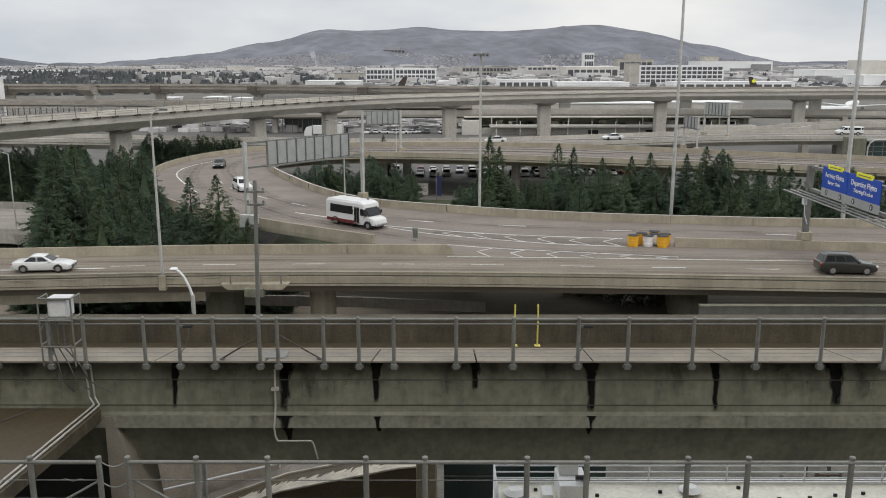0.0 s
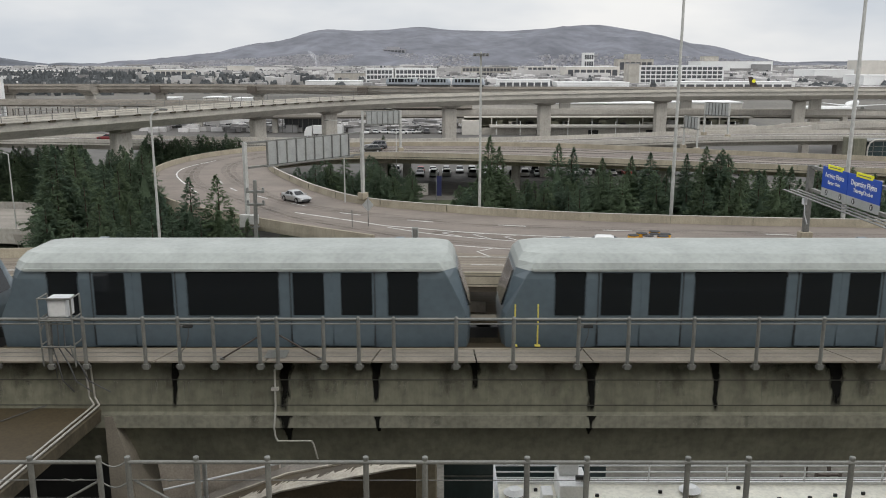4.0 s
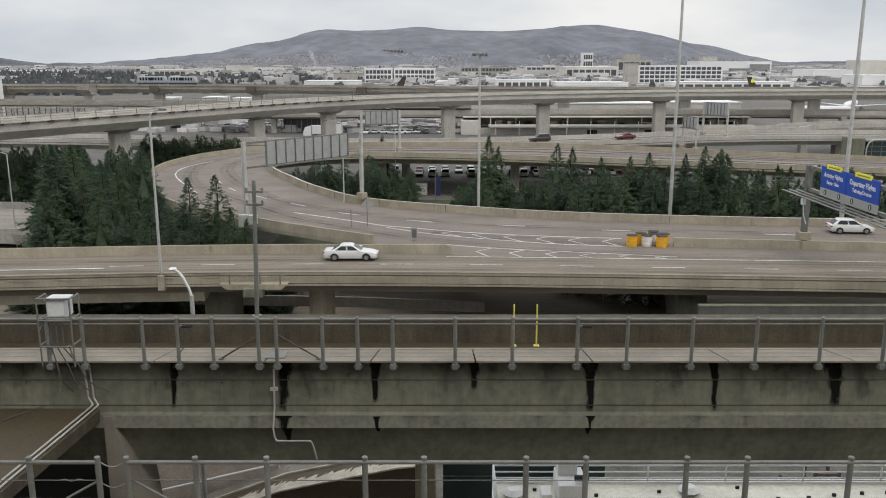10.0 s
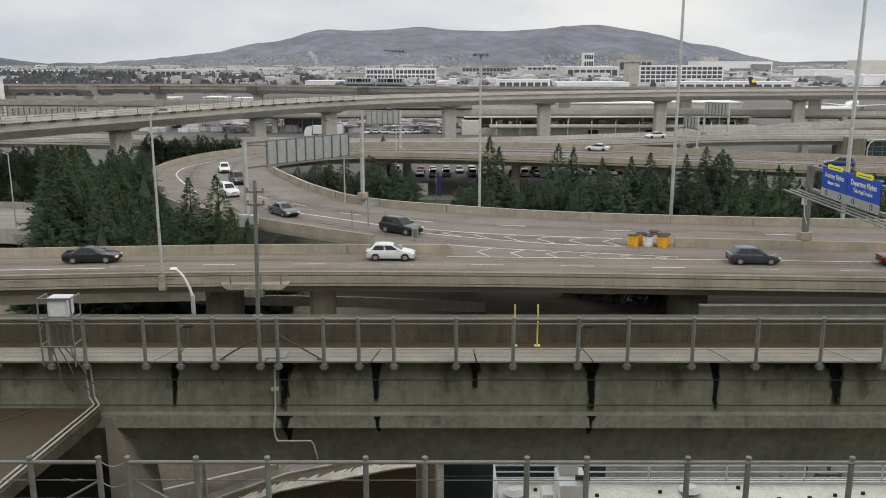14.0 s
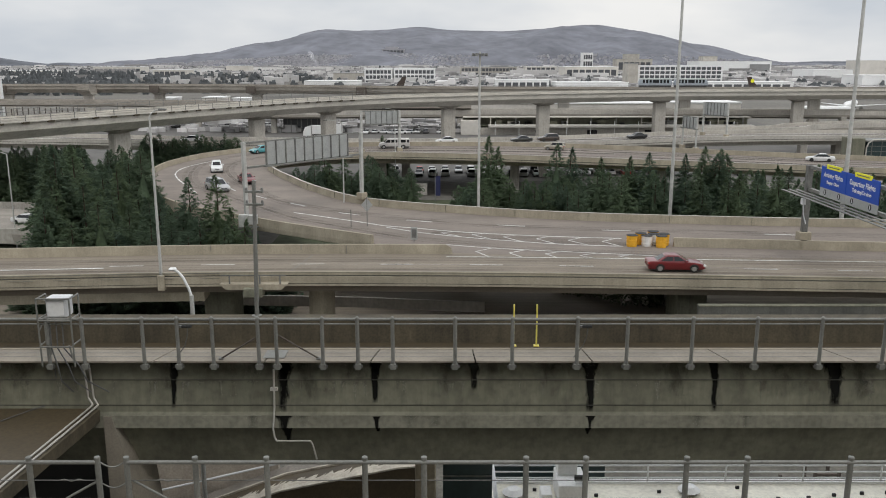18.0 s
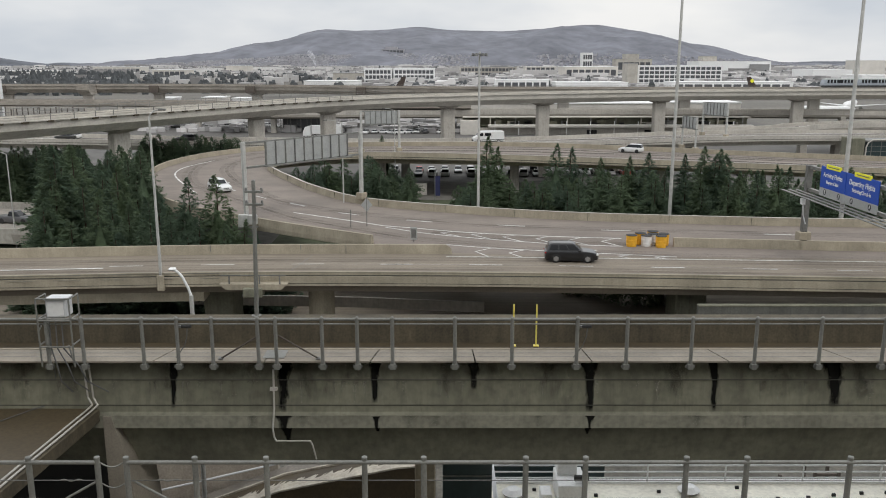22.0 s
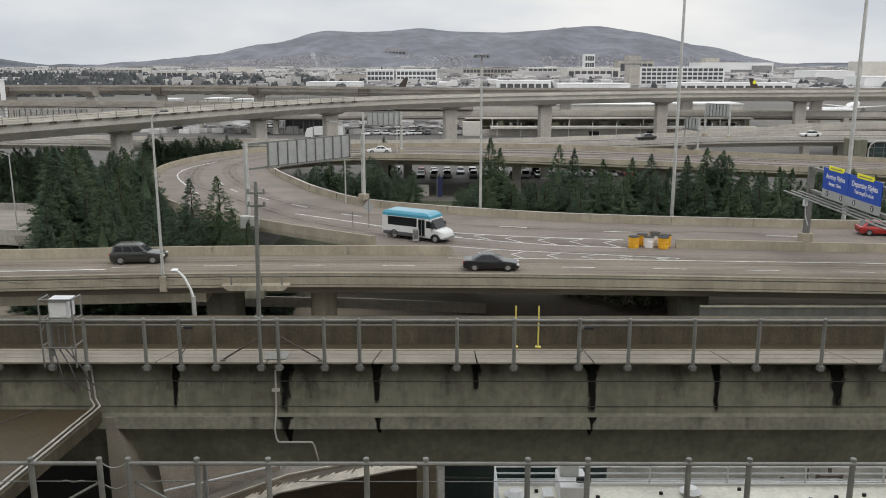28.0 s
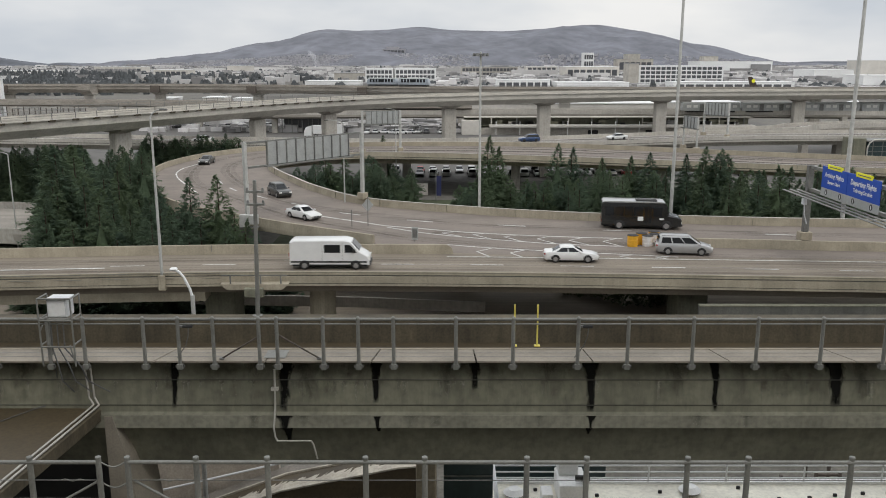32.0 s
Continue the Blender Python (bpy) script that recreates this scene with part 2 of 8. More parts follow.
def box(bm, x0, x1, y0, y1, z0, z1, bevel=0.0):
    vs = [bm.verts.new(p) for p in ((x0, y0, z0), (x1, y0, z0), (x1, y1, z0), (x0, y1, z0), (x0, y0, z1), (x1, y0, z1), (x1, y1, z1), (x0, y1, z1))]
    fs = [bm.faces.new([vs[i] for i in q]) for q in ((3, 2, 1, 0), (4, 5, 6, 7), (0, 1, 5, 4), (1, 2, 6, 5), (2, 3, 7, 6), (3, 0, 4, 7))]
    if bevel:
        edges = {e for f in fs for e in f.edges}
        bmesh.ops.bevel(bm, geom=list(edges), offset=bevel, segments=1, affect="EDGES")
    return bm


def boxm(*a, bevel=0.0):
    return box(bmesh.new(), *a, bevel=bevel)


def tube(bm, p0, p1, r, n=8, r1=None):
    p0, p1 = Vector(p0), Vector(p1)
    q = (p1 - p0).to_track_quat("Z", "Y")
    rings = []
    for p, rr in ((p0, r), (p1, r if r1 is None else r1)):
        rings.append([bm.verts.new(p + q @ Vector((rr * math.cos(2 * math.pi * i / n), rr * math.sin(2 * math.pi * i / n), 0))) for i in range(n)])
    for i in range(n):
        bm.faces.new((rings[0][i], rings[0][(i + 1) % n], rings[1][(i + 1) % n], rings[1][i]))
    bm.faces.new(rings[0][::-1])
    bm.faces.new(rings[1])
    return bm


def tubem(p0, p1, r, n=8, r1=None):
    return tube(bmesh.new(), p0, p1, r, n, r1)


def pipe(points, r, n=6):
    bm = bmesh.new()
    for a, b in zip(points, points[1:]):
        tube(bm, a, b, r, n)
    return bm


def loft(bm, rings, caps=True):
    vr = [[bm.verts.new(p) for p in ring] for ring in rings]
    n = len(vr[0])
    for a, b in zip(vr, vr[1:]):
        for i in range(n):
            bm.faces.new((a[i], a[(i + 1) % n], b[(i + 1) % n], b[i]))
    if caps:
        bm.faces.new(vr[0][::-1])
        bm.faces.new(vr[-1])
    bmesh.ops.recalc_face_normals(bm, faces=bm.faces[:])
    return bm


def spline(points, step=3.0):
    """Points along a smooth curve through the control points."""
    ps = [Vector(p) for p in points]
    ps = [2 * ps[0] - ps[1]] + ps + [2 * ps[-1] - ps[-2]]
    out = []
    for a, b, c, d in zip(ps, ps[1:], ps[2:], ps[3:]):
        k = max(2, int((c - b).length / step))
        for i in range(k):
            t = i / k
            out.append(0.5 * (2 * b + (c - a) * t + (2 * a - 5 * b + 4 * c - d) * t * t + (3 * b - a - 3 * c + d) * t ** 3))
    out.append(ps[-2])
    return out


def sweep(path, profile):
    """A closed profile of (right, up) carried along the path."""
    rings = []
    for i, p in enumerate(path):
        d = (path[min(i + 1, len(path) - 1)] - path[max(i - 1, 0)]).normalized()
        right = Vector((d.y, -d.x, 0)).normalized()
        rings.append([p + right * u + Vector((0, 0, v)) for u, v in profile])
    return loft(bmesh.new(), rings)


def ribbon(path, w, z=0.0):
    """A flat strip of paint along a path."""
    bm = bmesh.new()
    last = None
    for i, p in enumerate(path):
        d = (path[min(i + 1, len(path) - 1)] - path[max(i - 1, 0)]).normalized()
        right = Vector((d.y, -d.x, 0)).normalized() * w / 2
        pair = [bm.verts.new(p - right + Vector((0, 0, z))), bm.verts.new(p + right + Vector((0, 0, z)))]
        if last:
            bm.faces.new((last[0], last[1], pair[1], pair[0]))
        last = pair
    return bm


# ---- ground and distance ----
tagged(part("ground", boxm(-4800, 4800, -300, 4800, -1.0, 0.0), GRASS), "dark grass and earth plain reaching the hills", "ground", kind="structure")


def ridge(name, y0, y1, crest, material, label, cols=240, rows=26, rough=9.0, x0=-2600, x1=2600):
    bm = bmesh.new()
    grid = []
    for j in range(rows + 1):
        v = j / rows
        row = []
        for i in range(cols + 1):
            x = x0 + (x1 - x0) * i / cols
            y = y0 + (y1 - y0) * v
            fold = noise.fractal(Vector((x * 0.0032, y * 0.0022, 1.7)), 0.9, 2.1, 5)
            z = crest(x) * math.sin(v * math.pi / 2) ** 1.25 + fold * rough * math.sin(v * math.pi) * 2.2
            z += noise.noise(Vector((x * 0.02, y * 0.02, 3))) * 1.6 * v
            row.append(bm.verts.new((x, y, max(z, -2))))
        grid.append(row)
    for a, b in zip(grid, grid[1:]):
        for i in range(cols):
            bm.faces.new((a[i], a[i + 1], b[i + 1], b[i]))
    ob = part(name, bm, material, smooth=True)
    return tagged(ob, label, "hill", kind="structure")


def bump_sum(bumps):
    return lambda x: sum(h * math.exp(-abs((x - c) / w) ** p) for c, w, h, p in bumps)


# centre, half width, height, steepness: the flat-topped mountain
PEAKS = [23, 14, 29, 13, 23, 16, 21, 40, 29, 29, 35, 43, 30, 31, 27, 30, 35, 40, 48, 38, 34, 30, 24, 46, 14, 10]
CREST = bump_sum([(120, 1080, 116, 6)] + [(110 * i - 1300, 95, h, 2) for i, h in enumerate(PEAKS)])
ridge("mountain", 3050, 4000, CREST, HILLM, "long scrub-covered mountain with haze put into its grey colour", rough=12)
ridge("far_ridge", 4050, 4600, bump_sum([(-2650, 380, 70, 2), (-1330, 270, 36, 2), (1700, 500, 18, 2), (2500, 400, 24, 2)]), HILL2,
      "low ridge on the horizon with haze in its colour", cols=260, rows=14, rough=10, x0=-3400, x1=3400)

# ---- guideway with walkway, nearest the window, and its trough ----
deck = thing("guideway_far_side", (0, 19.5, 0), "damp grey concrete train guideway with walkway", "guideway", kind="structure")
X0, X1 = -440.0, 440.0


def along_x(name, profile, material, parent, x0=X0, x1=X1, label=""):
    """profile: (y, z) ring, extruded from x0 to x1."""
    return part(name, loft(bmesh.new(), [[(x, y, z) for y, z in profile] for x in (x0, x1)]), material, parent, label)


def face(z):
    """Depth of the girder's face at a height."""
    return 0.62 - 0.26 * (17.64 - z) / 0.49 if z > 17.15 else 0.36 - 0.12 * (17.15 - z) / 0.81


along_x("fascia", [(0.67, 17.735), (0.36, 17.15), (0.24, 16.34), (0.16, 16.28), (0.16, 15.93), (0.42, 15.86), (0.82, 14.62), (1.5, 14.3), (6.0, 14.3), (6.6, 15.9), (6.6, 16.2), (1.1, 16.2), (1.1, 17.735)], GIRDER, deck,
        label="stained box girder with a ledge")
along_x("ledge_face", [(0.152, 15.935), (0.152, 16.275), (0.165, 16.275), (0.165, 15.935)], LEDGE, deck, label="ledge painted paler where it catches light")
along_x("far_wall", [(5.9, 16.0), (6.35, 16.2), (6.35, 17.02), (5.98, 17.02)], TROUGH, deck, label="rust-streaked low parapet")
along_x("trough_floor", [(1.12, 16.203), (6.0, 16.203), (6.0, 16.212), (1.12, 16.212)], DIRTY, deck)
along_x("running_rail", [(2.1, 16.1), (2.45, 16.1), (2.45, 16.22), (2.1, 16.22)], TROUGH, deck)
along_x("running_rail", [(4.6, 16.1), (4.95, 16.1), (4.95, 16.22), (4.6, 16.22)], TROUGH, deck)
# walkway slabs, parted by slanting joints
joints = [-16.2, -11.9, -7.0, -4.35, -1.70, 0.78, 3.62, 6.92, 9.95, 14.2, 19.0]
lean = [-.3, -.3, -.3, -.1, -.17, .05, .12, .26, .42, .4, .4]
for (a, la), (b, lb) in zip(zip(joints, lean), zip(joints[1:], lean[1:])):
    g = 0.02
    bm = bmesh.new()
    top, bot = 17.78, 17.737
    ring = [(a + g + la / 2, 0.0), (b - g + lb / 2, 0.0), (b - g - lb / 2, 0.90), (a + g - la / 2, 0.90)]
    loft(bm, [[(x, y, bot) for x, y in ring], [(x, y, top) for x, y in ring]])
    part("slab", bm, WALKWAY, deck)
for a, b in ((X0, -16.3), (19.1, X1)):
    part("slab", boxm(a, b, 0, 0.90, 17.737, 17.78), WALKWAY, deck)
for y in (0.3, 0.58):
    along_x("slab_groove", [(y, 17.781), (y + 0.02, 17.781), (y + 0.02, 17.786), (y, 17.786)], GALV_DARK, deck)
along_x("inner_edge", [(0.91, 17.738), (1.1, 17.738), (1.1, 17.75), (0.91, 17.75)], DIRTY, deck)
along_x("edge_curb", [(0.86, 17.782), (0.90, 17.782), (0.90, 17.80), (0.86, 17.80)], CONCRETE, deck)
for z in (17.14, 16.50):
    along_x("form_seam", [(face(z) - .012, z), (face(z) + .02, z), (face(z) + .02, z + 0.018), (face(z) - .012, z + 0.018)], SEAM, deck)


def run_off(name, color, strong=1.0):
    """A run of water down concrete: soft ragged edges, thinning towards its foot."""
    m = bpy.data.materials.new(name)
    m.use_nodes = True
    n, l = m.node_tree.nodes, m.node_tree.links
    b = n["Principled BSDF"]
    b.inputs["Base Color"].default_value, b.inputs["Roughness"].default_value = (*color, 1), 0.9
    b.inputs["Specular IOR Level"].default_value = 0.15
    tc, sep, ns = n.new("ShaderNodeTexCoord"), n.new("ShaderNodeSeparateXYZ"), n.new("ShaderNodeTexNoise")
    mp = n.new("ShaderNodeMapping")
    mp.inputs["Scale"].default_value = (9.0, 9.0, 2.2)
    ns.inputs["Scale"].default_value, ns.inputs["Detail"].default_value = 1.0, 5
    l.new(tc.outputs["Generated"], sep.inputs[0])
    l.new(tc.outputs["Object"], mp.inputs["Vector"])
    l.new(mp.outputs[0], ns.inputs["Vector"])

    def op(kind, a, b_):
        q = n.new("ShaderNodeMath")
        q.operation = kind
        for i, v in enumerate((a, b_)):
            if isinstance(v, (int, float)):
                q.inputs[i].default_value = v
            else:
                l.new(v, q.inputs[i])
        return q.outputs[0]
    across = op("ABSOLUTE", op("SUBTRACT", op("MULTIPLY", sep.outputs["X"], 2.0), 1.0), 0.0)
    edge = op("SUBTRACT", op("ADD", op("MULTIPLY", op("POWER", sep.outputs["Z"], 3.0), 0.55), op("MULTIPLY", ns.outputs["Fac"], 0.9)), op("ADD", across, 0.06))
    edge = op("MULTIPLY", edge, 3.6)
    foot = op("MINIMUM", op("MULTIPLY", sep.outputs["Z"], 7.0), 1.0)
    fac = n.new("ShaderNodeClamp")
    l.new(op("MULTIPLY", op("MULTIPLY", edge, foot), strong), fac.inputs["Value"])
    mix, tr = n.new("ShaderNodeMixShader"), n.new("ShaderNodeBsdfTransparent")
    l.new(fac.outputs[0], mix.inputs[0])
    l.new(tr.outputs[0], mix.inputs[1])
    l.new(b.outputs[0], mix.inputs[2])
    l.new(mix.outputs[0], n["Material Output"].inputs["Surface"])
    return m


STAIN = run_off("wet_black_stain", (0.007, 0.007, 0.006), 1.0)
PALE = run_off("lime_runs", (0.40, 0.39, 0.34), 0.09)
GRIME = run_off("grime", (0.07, 0.068, 0.055), 0.14)


def stain(x, z0, z1, w, y=0.345, material=None, lean=0.0):
    bm = bmesh.new()
    cuts = [z0, 17.15, z1] if z0 > 17.15 > z1 else [z0, z1]
    rows = [(z, y + lean * (z0 - z) if y < 0.2 or lean else face(z) - (0.349 - y)) for z in cuts]
    for (za, ya), (zb, yb) in zip(rows, rows[1:]):
        bm.faces.new([bm.verts.new(p) for p in ((x - w / 2, yb, zb), (x + w / 2, yb, zb), (x + w / 2, ya, za), (x - w / 2, ya, za))])
    part("stain", bm, material or STAIN, deck)


for x, w, z1 in ((-6.80, 0.42, 16.42), (-4.02, 0.62, 16.30), (-1.72, 0.46, 16.55), (0.80, 0.5, 16.9), (3.72, 0.60, 16.30), (6.86, 0.42, 16.32), (9.90, 0.85, 16.45)):
    stain(x, 17.72, z1, w)
for x, w, z0, z1 in ((-4.0, 0.55, 16.27, 15.88), (-1.68, 0.26, 16.25, 15.90), (3.72, 0.34, 16.27, 15.90)):
    stain(x, z0, z1, w, y=0.148)
rs = random.Random(8)
for i in range(46):
    stain(rs.uniform(-12, 12), 17.12, 17.12 - rs.uniform(0.15, 0.6), rs.uniform(0.08, 0.34), y=0.343, material=PALE)
for i in range(36):
    stain(rs.uniform(-13, 13), 17.63, 17.63 - rs.uniform(0.4, 1.1), rs.uniform(0.5, 1.6), y=0.341, material=GRIME)
for x, w, z1 in ((-4.0, 0.42, 15.35), (3.72, 0.32, 15.6), (-1.66, 0.2, 15.7)):
    stain(x, 15.84, z1, w, y=0.41, lean=0.322)
for i in range(7):
    stain(rs.uniform(-8, 12), 16.27, 15.95, rs.uniform(0.3, 1.4), y=0.147, material=GRIME)

# transverse slab between the guideways, with conduits on its edge
cross = thing("transverse_slab", (-9.5, 12, 0), "brown damp concrete slab between guideways", "slab", kind="structure", rz=-4.8)
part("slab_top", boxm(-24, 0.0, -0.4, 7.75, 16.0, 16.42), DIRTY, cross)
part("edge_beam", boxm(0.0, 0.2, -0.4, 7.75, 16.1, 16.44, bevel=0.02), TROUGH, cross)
pier = thing("guideway_pier", (-8.56, 19.62, 0), "tapered grey concrete pier under guideway", "pier", kind="structure")
part("haunch", loft(bmesh.new(), [[(-0.05, y, 0), (1.1, y, 0), (0.80, y, 12.5), (0.52, y, 15.0), (0.2, y, 16.25), (0.0, y, 16.25)] for y in (0, 1.7)]), WALKWAY, pier)
for x in (22, -34, 48):
    copy_thing(pier, pose(x, 20.3, 0))

# ---- the guideway on the window side: only its far walkway and rail come into view ----
near = thing("guideway_near_side", (0, 12.3, 0), "grey concrete train guideway under the window", "guideway", kind="structure")
along_x("walkway", [(-1.1, 17.5), (0.05, 17.5), (0.05, 17.78), (-1.1, 17.78)], WALKWAY, near)
along_x("girder", [(-5.4, 15.0), (-0.3, 15.0), (-0.3, 17.5), (-1.1, 17.5), (-1.1, 16.2), (-5.4, 16.2)], GIRDER, near)
# terminal building behind and around the window
term = thing("terminal_facade", (0, -1.0, 0), "plain pale terminal wall behind the window", "building", kind="structure")
part("wall", boxm(-60, 60, -6, 0, 0, 34), BEIGE, term)

# ---- near road viaduct ----
DECK = 7.5


def yroad(x):
    pts = [(-560, 34), (-80, 59.6), (-35, 63.5), (-17, 65.0), (0, 64.8), (11.5, 64.3), (34.5, 62.9), (80, 60.2), (560, 32)]
    for (a, ya), (b, yb) in zip(pts, pts[1:]):
        if a <= x <= b:
            return ya + (yb - ya) * (x - a) / (b - a)
    return 34.0


def road_line(off, x0=-560.0, x1=560.0, z=DECK, step=2.5):
    """A line along the near road at a distance from its near edge, evened over a few metres."""
    n = max(2, int(abs(x1 - x0) / step))
    out = []
    for i in range(n + 1):
        x = x0 + (x1 - x0) * i / n
        out.append(Vector((x, sum(yroad(x + d) for d in (-8, -4, 0, 4, 8)) / 5 + off, z)))
    return out


viaduct = thing("road_viaduct", (0, 0, 0), "pale worn concrete road viaduct", "viaduct", kind="structure")
part("deck", sweep(road_line(0, step=5), [(-11.6, 0), (0.0, 0), (0.0, -0.1), (-0.75, -0.2), (-0.95, -0.85), (-10.4, -0.85), (-10.6, -0.5), (-11.6, -0.42)]), ROAD, viaduct)
part("side_girder", sweep(road_line(0, -200, -19.4, step=5), [(-1.0, -0.86), (-1.1, -1.65), (-3.2, -1.65), (-3.2, -0.86)]), CONCRETE, viaduct, "deep edge girder")
part("near_barrier", sweep(road_line(0, step=5), [(0.06, -0.12), (0.06, 0.66), (0.0, 0.70), (-0.02, 1.04), (-0.24, 1.04), (-0.42, 0.0), (-0.42, -0.12)]), CONCRETE, viaduct)
part("far_barrier", sweep(road_line(10.9, -560, 0.3, step=5), [(0.0, 0), (-0.12, 0.85), (-0.38, 0.85), (-0.5, 0)]), CONCRETE, viaduct)
part("barrier_nose", loft(bmesh.new(), [[(0.3, 75.70, DECK), (0.3, 75.80, DECK + .85), (0.3, 76.06, DECK + .85), (0.3, 76.2, DECK)], [(0.9, 75.78, DECK), (0.75, 75.85, DECK + .55), (0.75, 76.0, DECK + .55), (0.9, 76.1, DECK)]]), CONCRETE, viaduct)
for z, h in ((0.06, 0.04), (0.71, 0.07), (0.95, 0.03)):
    part("drip_groove", sweep(road_line(0, -130, 130, step=5), [(0.07 if z < .1 else .004, z), (0.07 if z < .1 else .004, z + h), (0.0 if z < .1 else -.05, z + h), (0.0 if z < .1 else -.05, z)]), SEAM if z < .9 else GIRDER, viaduct)
for off, z, w in ((0.2, 1.045, 0.05), (-0.03, 0.705, 0.05)):
    part("barrier_groove", ribbon(road_line(off, -130, 130, step=4), w, z), GALV_DARK if off > 0 else WALKWAY, viaduct)
part("gutter_line", ribbon(road_line(1.9, -130, 130, step=4), 0.5, 0.012), GALV_DARK, viaduct)
for i in range(6):
    x = -38.5 + i * 3.6
    y = sum(yroad(x + d) for d in (-8, -4, 0, 4, 8)) / 5
    for za, zb in ((8.06, 8.09), (8.46, 8.49)):
        part("panel_edge", boxm(x, x + 2.7, y - 0.012, y + 0.02, za, zb), GALV_DARK, viaduct)
for x in (-21.5, -16.9, -13.2, -9.0):
    part("barrier_joint", boxm(x, x + 0.05, yroad(x) + 10.85, yroad(x) + 10.885, DECK, DECK + 0.85), GALV_DARK, viaduct)
for x in (-46, -19.2, -10.4, 21, 42):
    y = yroad(x)
    col = thing("viaduct_pier", (x, y + 5.8, 0), "stained concrete pier under road", "pier", group="viaduct piers", kind="structure")
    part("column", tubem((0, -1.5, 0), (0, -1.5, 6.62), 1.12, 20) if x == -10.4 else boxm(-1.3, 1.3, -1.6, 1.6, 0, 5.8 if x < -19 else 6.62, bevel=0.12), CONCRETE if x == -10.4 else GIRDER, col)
# widened bay of the near barrier that carries the sign bracket
bay = thing("barrier_bay", (-15.0, 64.4, 0), "stepped concrete bay with low rail on viaduct edge", "viaduct bay", kind="structure")
part("ledge", loft(bmesh.new(), [[(-2.7, y, 7.75), (2.7, y, 7.75), (2.2, y, 7.3), (-2.2, y, 7.3)] for y in (-0.5, 0.6)]), CONCRETE, bay)
part("seat_block", boxm(-0.75, 0.75, -0.9, 0.2, 6.75, 7.5, bevel=0.05), GIRDER, bay)
for x in (-1.9, 0.5, 2.1):
    part("rail_post", boxm(x - .05, x + .05, -0.4, -0.3, 7.5, 8.5), GALV_DARK, bay)
part("rail", boxm(-2.6, 2.6, -0.38, -0.34, 8.42, 8.5), GALV_DARK, bay)

# ---- slip ramp and loop: a ruled deck between its two edges ----
INNER = [(340, 66), (120, 82), (47.7, 88.3), (31.9, 89.9), (16.3, 92.4), (4.35, 96.1), (-9.4, 102.8), (-17.3, 113.2), (-21.9, 122), (-26.6, 132), (-29.2, 140.5),
         (-27.5, 149), (-21, 154.5), (-12, 156.6), (6.8, 153.2), (25, 147.8), (44, 141.5), (70, 132.5), (120, 116), (340, 70)]
OUTER = [(340, 52), (120, 66.5), (47.7, 72.8), (31.9, 73.9), (16.3, 74.8), (1.5, 76.0), (-6.9, 80.3), (-14.3, 85.2), (-20.5, 89.8), (-32.6, 100.5), (-41.5, 116),
         (-46.3, 134), (-46.0, 148), (-41.5, 160.5), (-31, 171.5), (-8, 177), (18, 175.5), (42, 166), (68, 154), (125, 135), (340, 88)]


def even(points, n, z):
    ps = spline([(*p, z) for p in points], 1.5)
    ln = [0.0]
    for a, b in zip(ps, ps[1:]):
        ln.append(ln[-1] + (b - a).length)
    out, j = [], 0
    for i in range(n):
        s = ln[-1] * i / (n - 1)
        while j < len(ps) - 2 and ln[j + 1] < s:
            j += 1
        k = (s - ln[j]) / max(1e-6, ln[j + 1] - ln[j])
        out.append(ps[j].lerp(ps[j + 1], min(1, max(0, k))))
    return out


def strip(a, b, z0, z1):
    bm = bmesh.new()
    rows = [[bm.verts.new((p.x, p.y, z)) for p, z in ((u, z1), (v, z1), (v, z0), (u, z0))] for u, v in zip(a, b)]
    for r, q in zip(rows, rows[1:]):
        for i in range(4):
            vs = [r[i], r[(i + 1) % 4], q[(i + 1) % 4], q[i]]
            if len({tuple(v.co) for v in vs}) > 2:
                bm.faces.new(vs)
    bm.faces.new(rows[0])
    bm.faces.new(rows[-1][::-1])
    bmesh.ops.remove_doubles(bm, verts=bm.verts[:], dist=0.001)
    bmesh.ops.recalc_face_normals(bm, faces=bm.faces[:])
    return bm


loop = thing("loop_ramp", (0, 0, 0), "curved pale concrete ramp looping round conifers", "ramp", kind="structure")
EA = even(INNER, 240, DECK)
EB = even(OUTER, 240, DECK)
part("deck", strip(EA, EB, DECK - 0.42, DECK + 0.006), LOOPROAD, loop)
part("girder", strip([p.lerp(q, .16) for p, q in zip(EA, EB)], [p.lerp(q, .84) for p, q in zip(EA, EB)], DECK - 1.5, DECK - 0.43), CONCRETE, loop)
JOINT = bpy.data.meshes.new("barrier_joint")
bm_ = boxm(-0.016, 0.016, -0.262, 0.262, 0.02, 0.866)
bm_.to_mesh(JOINT)
bm_.free()
JOINT.materials.append(GIRDER)
BAR = [(-0.25, -0.44), (-0.25, 0.0), (-0.14, 0.86), (0.14, 0.86), (0.25, 0.0), (0.25, -0.44)]
# dark strips paint shadow lines at the barrier's foot and the deck edge
for za, zb in ((-0.08, 0.02), (-0.44, -0.36)):
    part("painted_shade_line", sweep(spline([(*p, DECK) for p in INNER], 2.0), [(0.27, za), (0.27, zb), (0.2, zb), (0.2, za)]), SEAM, loop)
# paler cap paints the lit top of the barrier
part("coping", sweep(spline([(*p, DECK) for p in INNER], 2.0), [(-0.16, 0.86), (-0.16, 0.9), (0.16, 0.9), (0.16, 0.86)]), CONCRETE_FAR, loop)
part("inner_barrier", sweep(spline([(*p, DECK) for p in INNER], 2.0), BAR), CONCRETE, loop)
part("outer_barrier", sweep(spline([(*p, DECK) for p in OUTER[6:]], 2.0), BAR), CONCRETE, loop)
